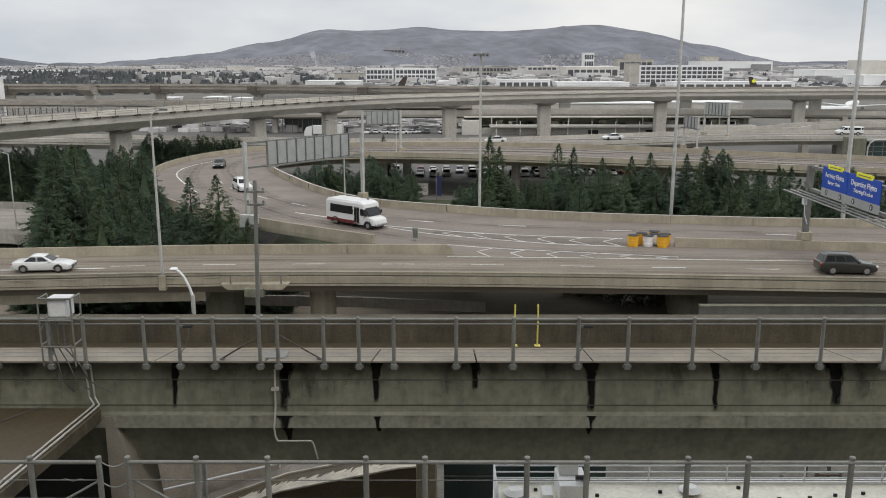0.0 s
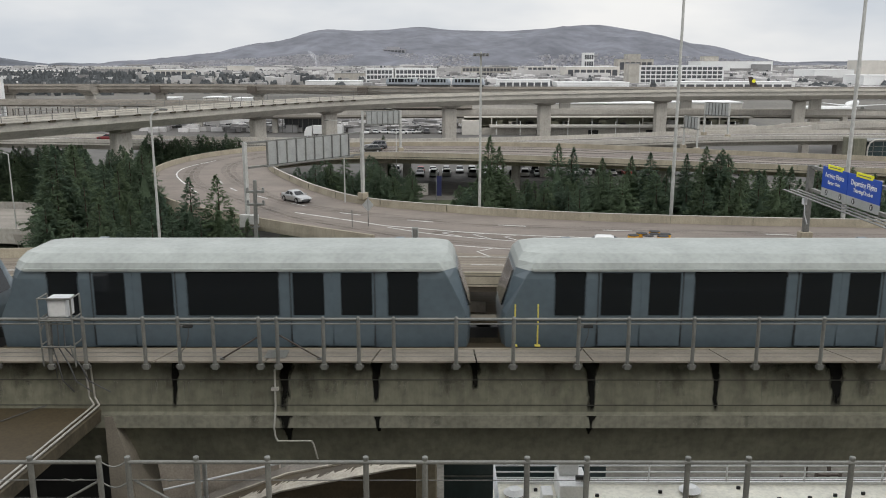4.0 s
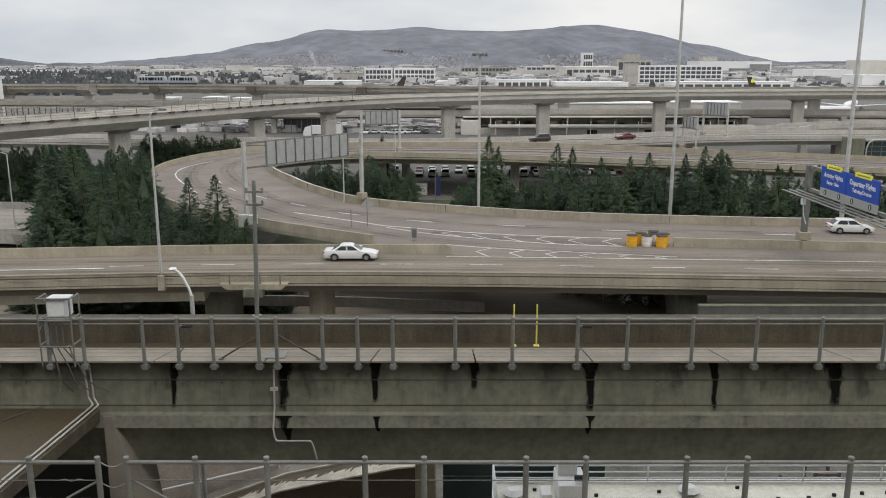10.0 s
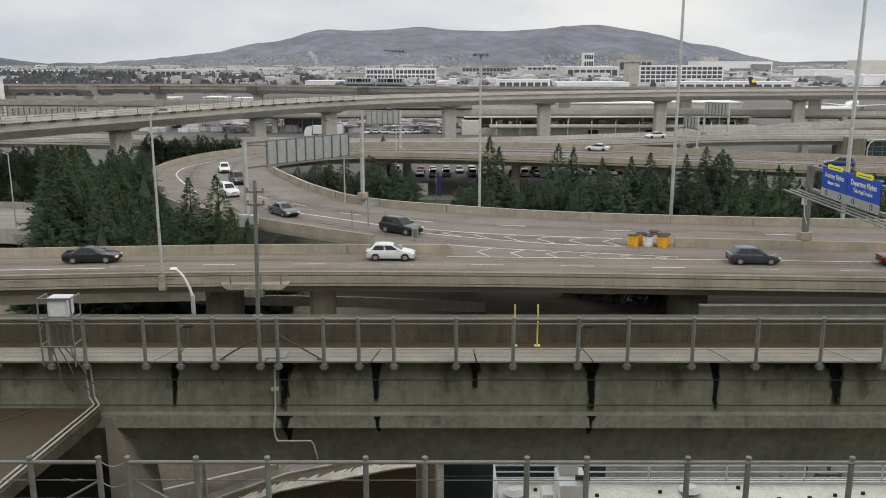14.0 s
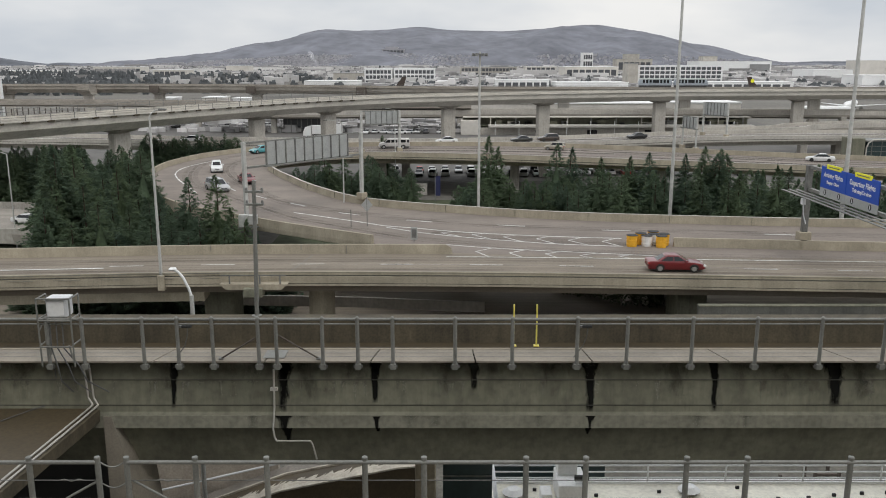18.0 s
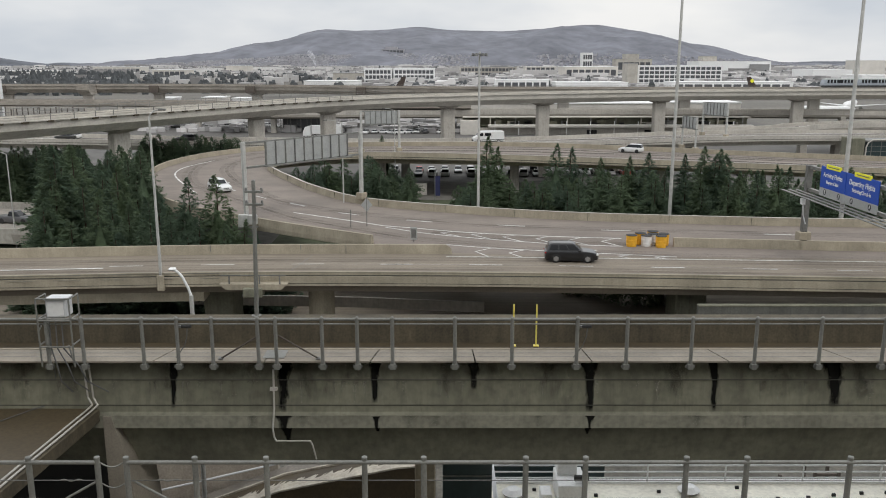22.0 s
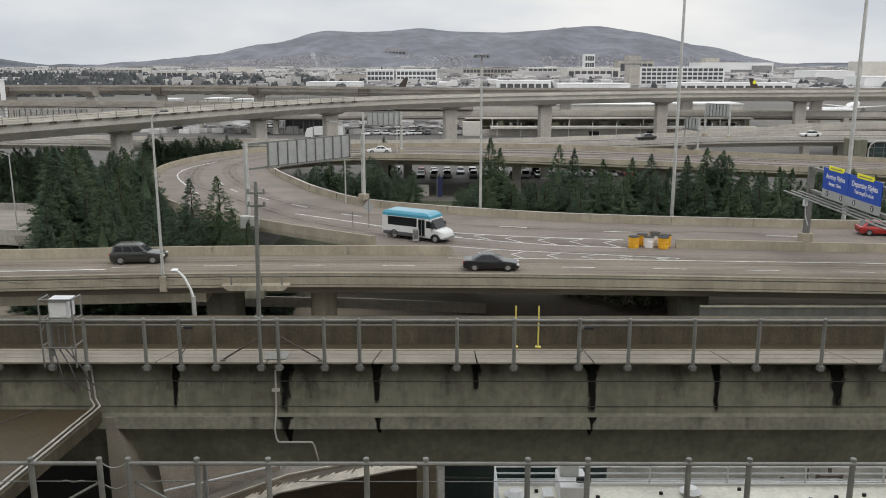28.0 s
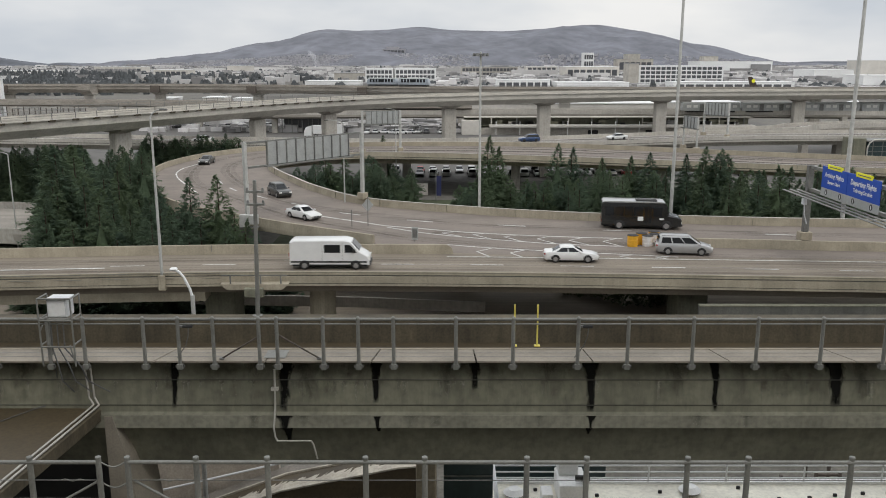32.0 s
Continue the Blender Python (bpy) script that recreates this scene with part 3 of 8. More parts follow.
part("divider_barrier", sweep(spline([(22.3, 78.95, DECK), (34.6, 77.6, DECK), (41.6, 76.9, DECK), (120, 70.5, DECK), (340, 58, DECK)], 3.0), [(-0.3, 0), (-0.16, 0.86), (0.16, 0.86), (0.3, 0)]), CONCRETE, loop)
ring_ = spline([(*p, DECK) for p in INNER], 2.0)
for i in range(20, len(ring_) - 20, 4):
    p, d = ring_[i], ring_[i + 1] - ring_[i - 1]
    if -40 < p.x < 60 and p.y < 150:
        shared("barrier_joint", JOINT, loop, pose(p.x, p.y, p.z, 0, 0, math.degrees(math.atan2(d.y, d.x))))
for x, y in ((-34, 112), (-40, 130), (-36, 150), (-12, 164), (14, 162), (40, 152), (2, 90), (24, 84)):
    col = thing("ramp_pier", (x, y, 0), "round concrete pier under ramp", "pier", group="ramp piers", kind="structure")
    part("column", tubem((0, 0, 0), (0, 0, 6.5), 0.9, 14), CONCRETE_FAR, col)

# ---- road paint ----
paint = thing("road_marking", (0, 0, 0), "worn white road markings", "road marking", kind="structure")
PZ = 0.03
part("edge_line", ribbon(road_line(6.1, -120, -29.3, step=2), 0.26, PZ), PAINT, paint)
x = -29.05
while x < 160:
    part("lane_dash", ribbon(road_line(6.75 - 0.012 * max(0, x), x, x + 2.9, step=1.5), 0.16, PZ), PAINT, paint)
    x += 7.85
part("edge_line", ribbon(road_line(9.75, 0.3, 160, step=2), 0.2, PZ), PAINT, paint)
for line, w in (([(-17.6, 97.3), (-9.0, 91.2), (-6.4, 89.2), (-3.3, 88.0), (1.5, 85.9), (6.8, 84.4), (12.4, 83.3), (18.0, 82.5)], 0.28), ([(-6.1, 88.3), (-0.5, 84.4), (9.8, 80.3), (17.4, 78.8)], 0.26),
                ([(0.1, 79.7), (5.7, 77.8), (16.7, 75.4), (21.4, 74.3)], 0.22), ([(-33.5, 112.5), (-35.8, 117), (-40.8, 127.5), (-42.9, 134.2), (-43.2, 141), (-41, 150)], 0.24)):
    part("edge_line", ribbon(spline([(*p, DECK) for p in line], 1.5), w, PZ), PAINT, paint)
for x, y, dx, dy in ((-30.2, 117, -1.6, 2.8), (-33.5, 124, -1.2, 3.0), (-25, 110, -2, 2.4), (-19.2, 104, -2.2, 2.2), (-12.3, 97.2, -2.6, 1.6), (-4.1, 92.5, -2.9, 1.2), (5.9, 89.6, -3, .7), (16.8, 86.8, -3, .4), (33.2, 84.6, -3.2, .4), (50, 82.5, -3.2, .5)):
    part("lane_dash", ribbon([Vector((x, y, DECK)), Vector((x - dx, y - dy, DECK))], 0.26, PZ), PAINT, paint)
for a, b, c in [((1.2, 86.0), (-0.2, 85.3), (1.8, 83.5)), ((4.4, 85.1), (3.0, 84.4), (4.8, 82.3)), ((7.6, 84.2), (6.1, 83.3), (7.8, 81.1)), ((10.9, 83.6), (9.4, 82.3), (11.0, 80.1)), ((14.1, 83.0), (12.5, 81.6), (14.1, 79.5)), ((17.4, 82.5), (15.8, 81.1), (17.2, 78.8)), ((4.7, 78.1), (3.1, 76.6), (4.2, 74.5)), ((7.8, 77.3), (6.2, 76.0), (7.2, 74.3)), ((11.1, 76.6), (9.5, 75.6), (10.4, 74.2)), ((14.3, 75.9), (12.6, 74.9), (13.6, 74.0)), ((17.6, 75.2), (16.1, 74.7), (17.0, 73.8)), ((20.8, 74.4), (19.3, 74.3), (20.2, 73.6))]:
    for p, q in ((a, b), (c, b)):
        part("hatch_arm", ribbon([Vector((*p, DECK)), Vector((*q, DECK))], 0.15, PZ), PAINT, paint)
for x in (-18.2, -13.6, -11.9):
    part("expansion_joint", ribbon([Vector((x, yroad(x) + 0.6, DECK)), Vector((x + 1.6, yroad(x) + 10.3, DECK))], 0.07, 0.008), GALV_DARK if x > -15 and x < -12.5 else WALKWAY, paint)

def worn(name, color, strong, scale):
    m = bpy.data.materials.new(name)
    m.use_nodes = True
    n, l = m.node_tree.nodes, m.node_tree.links
    b = n["Principled BSDF"]
    b.inputs["Base Color"].default_value, b.inputs["Roughness"].default_value = (*color, 1), 0.7
    tc, mp, ns, rr = n.new("ShaderNodeTexCoord"), n.new("ShaderNodeMapping"), n.new("ShaderNodeTexNoise"), n.new("ShaderNodeMapRange")
    mp.inputs["Scale"].default_value = scale
    ns.inputs["Scale"].default_value, ns.inputs["Detail"].default_value = 1.0, 5
    rr.inputs["From Min"].default_value, rr.inputs["From Max"].default_value, rr.inputs["To Max"].default_value = 0.3, 0.75, strong
    l.new(tc.outputs["Object"], mp.inputs["Vector"])
    l.new(mp.outputs[0], ns.inputs["Vector"])
    l.new(ns.outputs["Fac"], rr.inputs["Value"])
    mix, tr = n.new("ShaderNodeMixShader"), n.new("ShaderNodeBsdfTransparent")
    l.new(rr.outputs[0], mix.inputs[0])
    l.new(tr.outputs[0], mix.inputs[1])
    l.new(b.outputs[0], mix.inputs[2])
    l.new(mix.outputs[0], n["Material Output"].inputs["Surface"])
    return m


RUBBED = worn("rubbed_dark_lane", (0.10, 0.088, 0.075), 0.75, (0.03, 0.5, 1))
# ---- far road viaduct on the loop's further side, and beyond ----
upper = thing("far_road_viaduct", (0, 0, 0), "long pale far road viaduct", "viaduct", kind="structure")


def far_road(name, pts, width, parent, z, depth=1.0, side=0.8, median=True, rim=None):
    path = spline([(*p, z) for p in pts], 8.0)
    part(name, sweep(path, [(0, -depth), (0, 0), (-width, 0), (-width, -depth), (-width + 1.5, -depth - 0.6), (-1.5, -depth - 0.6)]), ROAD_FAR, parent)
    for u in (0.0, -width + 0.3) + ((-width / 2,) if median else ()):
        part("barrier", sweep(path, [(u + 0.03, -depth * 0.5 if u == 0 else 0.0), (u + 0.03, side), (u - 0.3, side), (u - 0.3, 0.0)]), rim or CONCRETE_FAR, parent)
    for u in (-width * 0.2, -width * 0.38, -width * 0.64, -width * 0.82):
        part("worn_strip", ribbon([p + Vector((0, -u, 0)) for p in path], 1.1, 0.025), RUBBED, parent)
    for u in (-1.2, -width * 0.27, -width * 0.73):
        part("lane_line", ribbon([p + Vector((0, -u, 0)) for p in path], 0.3, 0.03), PAINT, parent)


UPPER_NEAR = [(-300, 206), (-120, 189), (-60, 180.5), (-34, 178.0), (-12, 178.2), (6, 178.0), (18, 176.8), (31, 178.5), (49, 184.5), (64, 190), (98, 193), (200, 190), (560, 158)]
UPPER_FAR = [(-300, 222), (-120, 203), (-60, 191.5), (-34, 187), (-12, 184.8), (6, 187), (18, 190), (31, 194.5), (49, 201.5), (64, 205.5), (98, 209), (200, 206), (560, 174)]
un, uf = even(UPPER_NEAR, 150, 7.49), even(UPPER_FAR, 150, 7.49)
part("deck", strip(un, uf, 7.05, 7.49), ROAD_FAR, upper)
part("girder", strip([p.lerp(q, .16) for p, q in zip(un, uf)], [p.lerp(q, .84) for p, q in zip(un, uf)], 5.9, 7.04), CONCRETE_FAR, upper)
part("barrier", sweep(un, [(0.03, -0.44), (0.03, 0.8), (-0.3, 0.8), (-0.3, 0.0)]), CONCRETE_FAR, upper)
# dark strip painting the shadow line along the far road's edge
part("painted_shade_line", sweep(un, [(0.05, -0.06), (0.05, 0.04), (0.0, 0.04), (0.0, -0.06)]), SEAM, upper)
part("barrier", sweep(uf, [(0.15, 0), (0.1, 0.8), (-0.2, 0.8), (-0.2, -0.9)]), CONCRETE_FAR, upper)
for k, w, m in ((.1, .3, PAINT), (.36, .25, PAINT), (.64, .25, PAINT), (.9, .3, PAINT), (.16, 1.6, RUBBED), (.27, 1.2, RUBBED), (.46, 1.6, RUBBED), (.56, 1.2, RUBBED), (.74, 1.6, RUBBED), (.83, 1.0, RUBBED)):
    part("lane_line" if m is PAINT else "worn_strip", ribbon([p.lerp(q, k) for p, q in zip(un, uf)], w, 0.03), m, upper)
far_road("deck", [(62, 206.3), (90, 217), (125, 236), (300, 264)], 8, upper, 7.45, median=False)
far_road("deck", [(-80, 294), (0, 299), (80, 300), (160, 293), (420, 262)], 10, upper, 7.2, 1.5)
far_road("deck", [(-420, 330), (-150, 318), (-80, 306), (-40, 299), (10, 298)], 9, upper, 9.8, 1.0, rim=CONCRETE_DULL)
for i, (x, y) in enumerate([(-40, 183), (-8, 181), (22, 184), (58, 196), (94, 200), (130, 200), (96, 224), (122, 239), (170, 250), (20, 302), (60, 303), (100, 301), (140, 296), (-120, 316), (-90, 311), (-60, 300)]):
    col = thing("far_road_pier", (x, y, 0), "pale concrete pier under far road", "pier", group="far road piers", kind="structure")
    part("column", boxm(-0.9, 0.9, -1.2, 1.2, 0, 8.3 if x < -50 and y > 290 else 6.0), CONCRETE_FAR, col)


# ---- elevated train guideways ----
def guideway(name, pts, z, label, width=8.6, posts=True, depth=2.5, material=CONCRETE_PALE):
    g = thing(name, (0, 0, 0), label, "guideway", kind="structure")
    path = spline([(*p, z) for p in pts], 4.0)
    # right of the way of travel is the side towards the window
    part("girder", sweep(path, [(0.5, -0.75), (0.45, -2.05), (-1.2, -depth - 1.0), (-width + 1.2, -depth - 1.0), (-width - 0.45, -2.05), (-width - 0.5, -0.75)]), material, g)
    part("walkway", sweep(path, [(0.95, -0.68), (0.95, -0.5), (-0.2, -0.5), (-0.2, -0.68)]), material, g)
    part("parapet", sweep(path, [(-0.15, -0.6), (-0.15, -0.12), (-0.35, -0.12), (-0.35, -0.6)]), material, g)
    part("parapet", sweep(path, [(-width - 0.1, -0.75), (-width - 0.1, -0.1), (-width - 0.35, -0.1), (-width - 0.35, -0.75)]), material, g)
    for h in (0.55, 0.2):
        part("handrail", sweep(path, [(0.9, h), (0.9, h - 0.07), (0.82, h - 0.07), (0.82, h)]), GALV_DARK, g)
    me = boxm(-0.05, 0.05, -0.05, 0.05, -0.7, 0.57)
    first = part("rail_post", me, GALV_DARK, g)
    br = part("bracket", boxm(-0.6, 0.6, -0.5, 0.36, -0.92, -0.6), TROUGH, g, "dark bracket under the walkway")
    pm, bmh = first.data, br.data
    run = 0.0
    for i in range(1, len(path)):
        d = (path[i] - path[i - 1])
        run += d.length
        if run > 3.4:
            run = 0.0
            right = Vector((d.y, -d.x, 0)).normalized()
            if posts and -110 < path[i].x < -24:
                ang = math.degrees(math.atan2(d.y, d.x))
                p = path[i] + right * 0.86
                shared("rail_post", pm, g, pose(*p, 0, 0, ang))
                shared("bracket", bmh, g, pose(*(path[i] + right * 0.5), 0, 0, ang))
    if posts:
        off = [p + Vector((-(path[min(i + 1, len(path) - 1)] - path[max(i - 1, 0)]).normalized().y, (path[min(i + 1, len(path) - 1)] - path[max(i - 1, 0)]).normalized().x, 0)) * (width + .3) for i, p in enumerate(path)]
        run = 0.0
        for a, b in zip(off, off[1:]):
            run += (b - a).length
            if -100 < a.x < -8 and run > 2.4:
                run = 0.0
                shared("rail_post", pm, g, pose(a.x, a.y, a.z + .6, 0, 0, 0))
        for h in (1.15, 0.55):
            part("handrail", sweep([p for p in off if -100 < p.x < -8], [(0.06, h), (0.06, h - 0.08), (-0.06, h - 0.08), (-0.06, h)]), GALV_DARK, g)
    first.matrix_basis = pose(*path[1])
    br.matrix_basis = pose(*(path[1]))
    return path


GW1 = [(-125, 30), (-97, 92), (-83, 118), (-73, 138), (-62.2, 158.4), (-55.6, 171.6), (-47.9, 187.2), (-34.4, 212), (-13.2, 236), (11, 252.5), (38, 266), (78, 281.5), (118, 288), (156, 292.5), (420, 312)]
GW2 = [(-560, 352), (-182, 352), (-147, 352), (-115, 353), (-73, 343), (-31, 328), (3, 318), (45, 314), (90, 312), (156, 312), (420, 332)]
gw1_path = guideway("train_guideway", GW1, 15.6, "long curving pale concrete train guideway on piers")
gw2_path = guideway("train_guideway_behind", GW2, 15.6, "far straight concrete train guideway", posts=False, material=CONCRETE_DULL)
for path, spots in ((gw1_path, [(-87, 110), (-59.8, 163.1), (-41.8, 199.5), (-27.1, 221.5), (3.2, 247.8), (32.7, 263.7), (73.9, 280.3), (123.3, 289.5)]), (gw2_path, [(-177.4, 352.0), (-145.3, 351.9), (-119.5, 353.4), (-79.1, 344.8), (-32.7, 328.6), (6.7, 317.4), (45.0, 314.0), (90.0, 312.0), (135.0, 310.9), (175, 313)])):
    for x, y in spots:
        i = min(range(1, len(path) - 1), key=lambda k: (path[k].x - x) ** 2 + (path[k].y - y) ** 2)
        d = path[i + 1] - path[i - 1]
        c = path[i] + Vector((-d.y, d.x, 0)).normalized() * 4.3
        col = thing("guideway_column", (c.x, c.y, 0), "flared pale concrete column under train guideway", "pier", group="guideway columns", kind="structure", rz=math.degrees(math.atan2(d.y, d.x)))
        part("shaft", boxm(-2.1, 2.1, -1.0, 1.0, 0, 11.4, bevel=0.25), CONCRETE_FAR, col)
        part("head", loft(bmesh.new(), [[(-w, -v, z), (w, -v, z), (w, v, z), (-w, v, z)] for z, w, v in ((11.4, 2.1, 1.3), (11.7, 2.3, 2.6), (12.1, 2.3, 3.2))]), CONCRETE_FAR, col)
        if path is gw2_path and x < 0:
            part("bearing_block", boxm(-1.9, 1.9, -6.2, -4.6, 12.2, 15.1, bevel=.1), CAPBROWN, col, "dark brown bearing block")


# ---- worn lanes ----
TRACK = worn("tyre_worn_track", (0.13, 0.11, 0.092), 0.27, (0.12, 1.4, 1))
OIL = worn("oil_darkened_strip", (0.13, 0.105, 0.085), 0.5, (0.1, 0.5, 1))
PATCH = worn("pale_scuffed_concrete", (0.42, 0.38, 0.33), 0.6, (0.08, 1.1, 1))
tracks = thing("tyre_tracks", (0, 0, 0), "faint dark tyre tracks worn into the concrete", "road wear", kind="structure")
for off in (4.1, 5.75, 7.75, 9.3):
    part("tyre_track", ribbon(road_line(off, -110, 110, step=4), 0.55, 0.012), TRACK, tracks)
for off, w in ((2.6, 1.0), (4.95, 0.7), (8.5, 0.7)):
    part("oil_strip", ribbon(road_line(off, -110, 110, step=4), w, 0.010), OIL, tracks)
for off, w in ((3.4, 0.4), (6.8, 0.5)):
    part("scuffed_strip", ribbon(road_line(off, -110, 110, step=4), w, 0.009), PATCH, tracks)
lane_a = [(120, 124), (68, 142), (44, 153), (25, 162), (7, 166), (-10, 166.5), (-24, 163.5), (-33, 157), (-36.5, 148), (-35.5, 137), (-31, 124.5), (-27, 116.5), (-21, 106), (-13, 98.7), (-7, 95.2), (3, 90.2), (13.4, 87.8), (21, 86.8), (34.7, 84.7), (44, 83.8), (120, 76.5)]
lane_b = [(120, 130), (68, 148.4), (44, 158.5), (25, 168), (7, 172), (-10, 172.4), (-27, 168.8), (-37, 160), (-41.8, 148), (-40.5, 134), (-36.5, 121.5), (-31, 113.3), (-21.6, 100), (-16.6, 93.6), (-9.7, 87.7), (-3.7, 83), (2.5, 80), (8.8, 77.4), (20.2, 75.3), (34, 73.6), (60, 72.3), (120, 68.9)]
for lane in (lane_a, lane_b):
    way = spline([(*p, DECK) for p in lane], 2.0)
    for off in (-0.8, 0.0, 0.8):
        side = []
        for i, p in enumerate(way):
            d = (way[min(i + 1, len(way) - 1)] - way[max(i - 1, 0)]).normalized()
            side.append(p + Vector((d.y, -d.x, 0)) * off)
        part("tyre_track" if off else "oil_strip", ribbon(side, 0.75 if off else 0.6, 0.013 if off else 0.010), TRACK if off else OIL, tracks)
far_arm = [(p, q) for p, q in zip(EA, EB) if q.y > 128 and p.y > 112 and p.x > -6]
for k, w in ((.12, .9), (.27, 1.5), (.42, 1.3), (.62, 1.5), (.78, 1.3), (.92, .8)):
    part("rubbed_lane", ribbon([p.lerp(q, k) for p, q in far_arm], w, 0.022), RUBBED, tracks)
gore = [Vector((x, y, DECK)) for x, y in ((-1.0, 86.0), (4.0, 83.6), (10.0, 81.6), (17.0, 80.6), (21.5, 80.2))]
part("gore_patch", ribbon(gore, 2.6, 0.011), OIL, tracks)


# ---- handrails ----
def rail_run(name, posts, y, z, label, drop=0.16, high=1.12, pipes=(1.08, 0.96), rp=0.037, wires=(), x0=-30, x1=30):
    r = thing(name, (0, y, z), label, "railing")
    for x in posts:
        bm = bmesh.new()
        tube(bm, (x, 0, -drop), (x, 0, high), 0.047, 10)
        tube(bm, (x, 0, high), (x, 0, high + 0.03), 0.052, 10, 0.03)
        box(bm, x - 0.07, x + 0.07, -0.05, 0.07, -drop - 0.04, -drop + 0.1, bevel=0.01)
        part("post", bm, GALV, r)
        part("foot_plate", boxm(x - 0.11, x + 0.11, -0.02, 0.02, -drop, -drop + 0.07), GALV_DARK, r)
    for i, h in enumerate(pipes):
        part("pipe", tubem((x0, 0.02, h), (x1, 0.02, h), rp if i == 0 else rp * 0.55, 10), GALV, r)
    for h in wires:
        part("wire", tubem((x0, 0.0, h), (x1, 0.0, h), 0.006, 5), GALV_DARK, r)
    return r


FARPOSTS = [-9.67, -8.81, -7.34, -6.49, -5.64, -4.52, -4.08, -2.95, -2.09, -1.23, 0.30, 1.70, 3.29, 4.51, 6.10, 7.67, 9.25, 10.80]
rail_run("walkway_railing", [-26.5 + 1.55 * i for i in range(11)] + FARPOSTS + [12.35 + 1.55 * i for i in range(11)], 19.47, 17.78, "galvanised pipe railing along the guideway walkway")
NEARPOSTS = [-9.6, -8.1, -6.57, -5.48, -5.02, -3.93, -2.80, -1.24, -0.30, 1.32, 2.27, 3.87, 4.83, 6.47, 7.4, 9.0]
near_rail = thing("near_railing", (0, 12.2, 17.735), "weathered galvanised railing with rounded post caps", "railing")
for x in NEARPOSTS:
    bm = bmesh.new()
    tube(bm, (x, 0, -0.2), (x, 0, 1.14), 0.046, 14)
    part("post", bm, GALV, near_rail)
    part("cap", loft(bmesh.new(), [[(x + q * math.cos(2 * math.pi * k / 14), q * math.sin(2 * math.pi * k / 14), z) for k in range(14)] for z, q in ((1.12, .047), (1.125, .048), (1.138, .048), (1.148, .044), (1.154, .03))]), GALV, near_rail, smooth=True)
for a, b in ((-12, -5.5), (-5.0, 12)):
    part("pipe", tubem((a, -0.02, 1.06), (b, -0.02, 1.06), 0.032, 10), GALV, near_rail)
    for h in (0.74, 0.42):
        part("wire", tubem((a, 0, h), (b, 0, h), 0.008, 5), GALV_DARK, near_rail)
for h in (1.08, 0.72):
    pts = [(-5.48 + 0.46 * i / 10, 0, h - 0.11 * math.sin(math.pi * i / 10)) for i in range(11)]
    part("chain", pipe(pts, 0.012, 5), GALV, near_rail, "slack safety chain")
for x in (-6.1, -4.55):
    part("turnbuckle", pipe([(x, 0.0, 0.74), (x + 0.06, 0.0, 0.758), (x + 0.12, 0.0, 0.74), (x + 0.18, 0.0, 0.722), (x + 0.24, 0.0, 0.74), (x + 0.3, 0.0, 0.757), (x + 0.36, 0.0, 0.742)], 0.009, 6), GALV, near_rail)
part("stay", tubem((-5.5, 0.03, 0.72), (-6.4, 0.03, 0.2), 0.02, 6), GALV, near_rail)
part("stay", tubem((-4.95, 0.03, 0.72), (-4.1, 0.03, 0.2), 0.02, 6), GALV, near_rail)

# ---- equipment on the walkway ----
cab = thing("signal_cabinet", (-9.4, 19.55, 17.62), "pale grey equipment cabinet on an open steel frame", "equipment cabinet")
part("housing", boxm(-0.25, 0.24, -0.05, 0.36, 1.27, 1.72, bevel=0.03), CABINET, cab)
part("lid", boxm(-0.27, 0.26, -0.07, 0.38, 1.72, 1.75, bevel=0.01), CABINET, cab)
part("door_seam", boxm(-0.20, 0.19, -0.056, -0.05, 1.32, 1.68), WHITE, cab)
for x in (-0.44, 0.36):
    for y in (-0.12, 0.40):
        part("leg", tubem((x, y, 0.05), (x, y, 1.74), 0.022, 8), GALV, cab)
    for z in (0.6, 1.25, 1.76):
        part("side_bar", tubem((x, -0.12, z), (x, 0.40, z), 0.02, 8), GALV, cab)
for z in (0.55, 1.22, 1.77):
    part("cross_bar", tubem((-0.44, -0.12, z), (0.36, -0.12, z), 0.022, 8), GALV, cab)
part("brace", tubem((-0.44, -0.12, 0.95), (-0.36, -0.12, 1.1), 0.02, 6), GALV, cab)
part("brace", tubem((0.36, -0.12, 0.1), (0.26, -0.12, 0.6), 0.02, 6), GALV, cab)
for i, x in enumerate((-0.2, -0.05, 0.1)):
    part("cable", pipe([(x, -0.02, 1.27), (x, -0.06, 0.5), (x + 0.12 * (i + 1), -0.1, 0.05), (x + 0.17 * (i + 1), -0.08, -0.35), (x + 0.3 * (i + 1), 0.2, -0.75)], 0.017), CABLE, cab)

cond = thing("wall_conduit", (-8.88, 19.83, 16.4), "pair of pale conduits down the girder and along the slab", "conduit", rz=-4.8)
for i, x in enumerate((-0.08, 0.06)):
    part("tube", pipe([(x - .05, -0.02, 1.15), (x, -0.03, 0.3), (x + 0.12, -0.08, 0.12), (x + 0.1, -0.35, 0.09), (x + 0.1, -8.0, 0.07)], 0.024, 8), CONDUIT, cond)
part("tube", pipe([(-0.9, -0.02, 1.1), (-0.86, -0.02, 0.4), (-0.95, -0.02, 0.12), (-1.4, -0.3, 0.05), (-2.6, -2.5, 0.04)], 0.012, 6), CABLE, cond)
drain = thing("drain_pipe", (-4.3, 19.62, 15.2), "thin pale downpipe with a bent foot", "pipe")
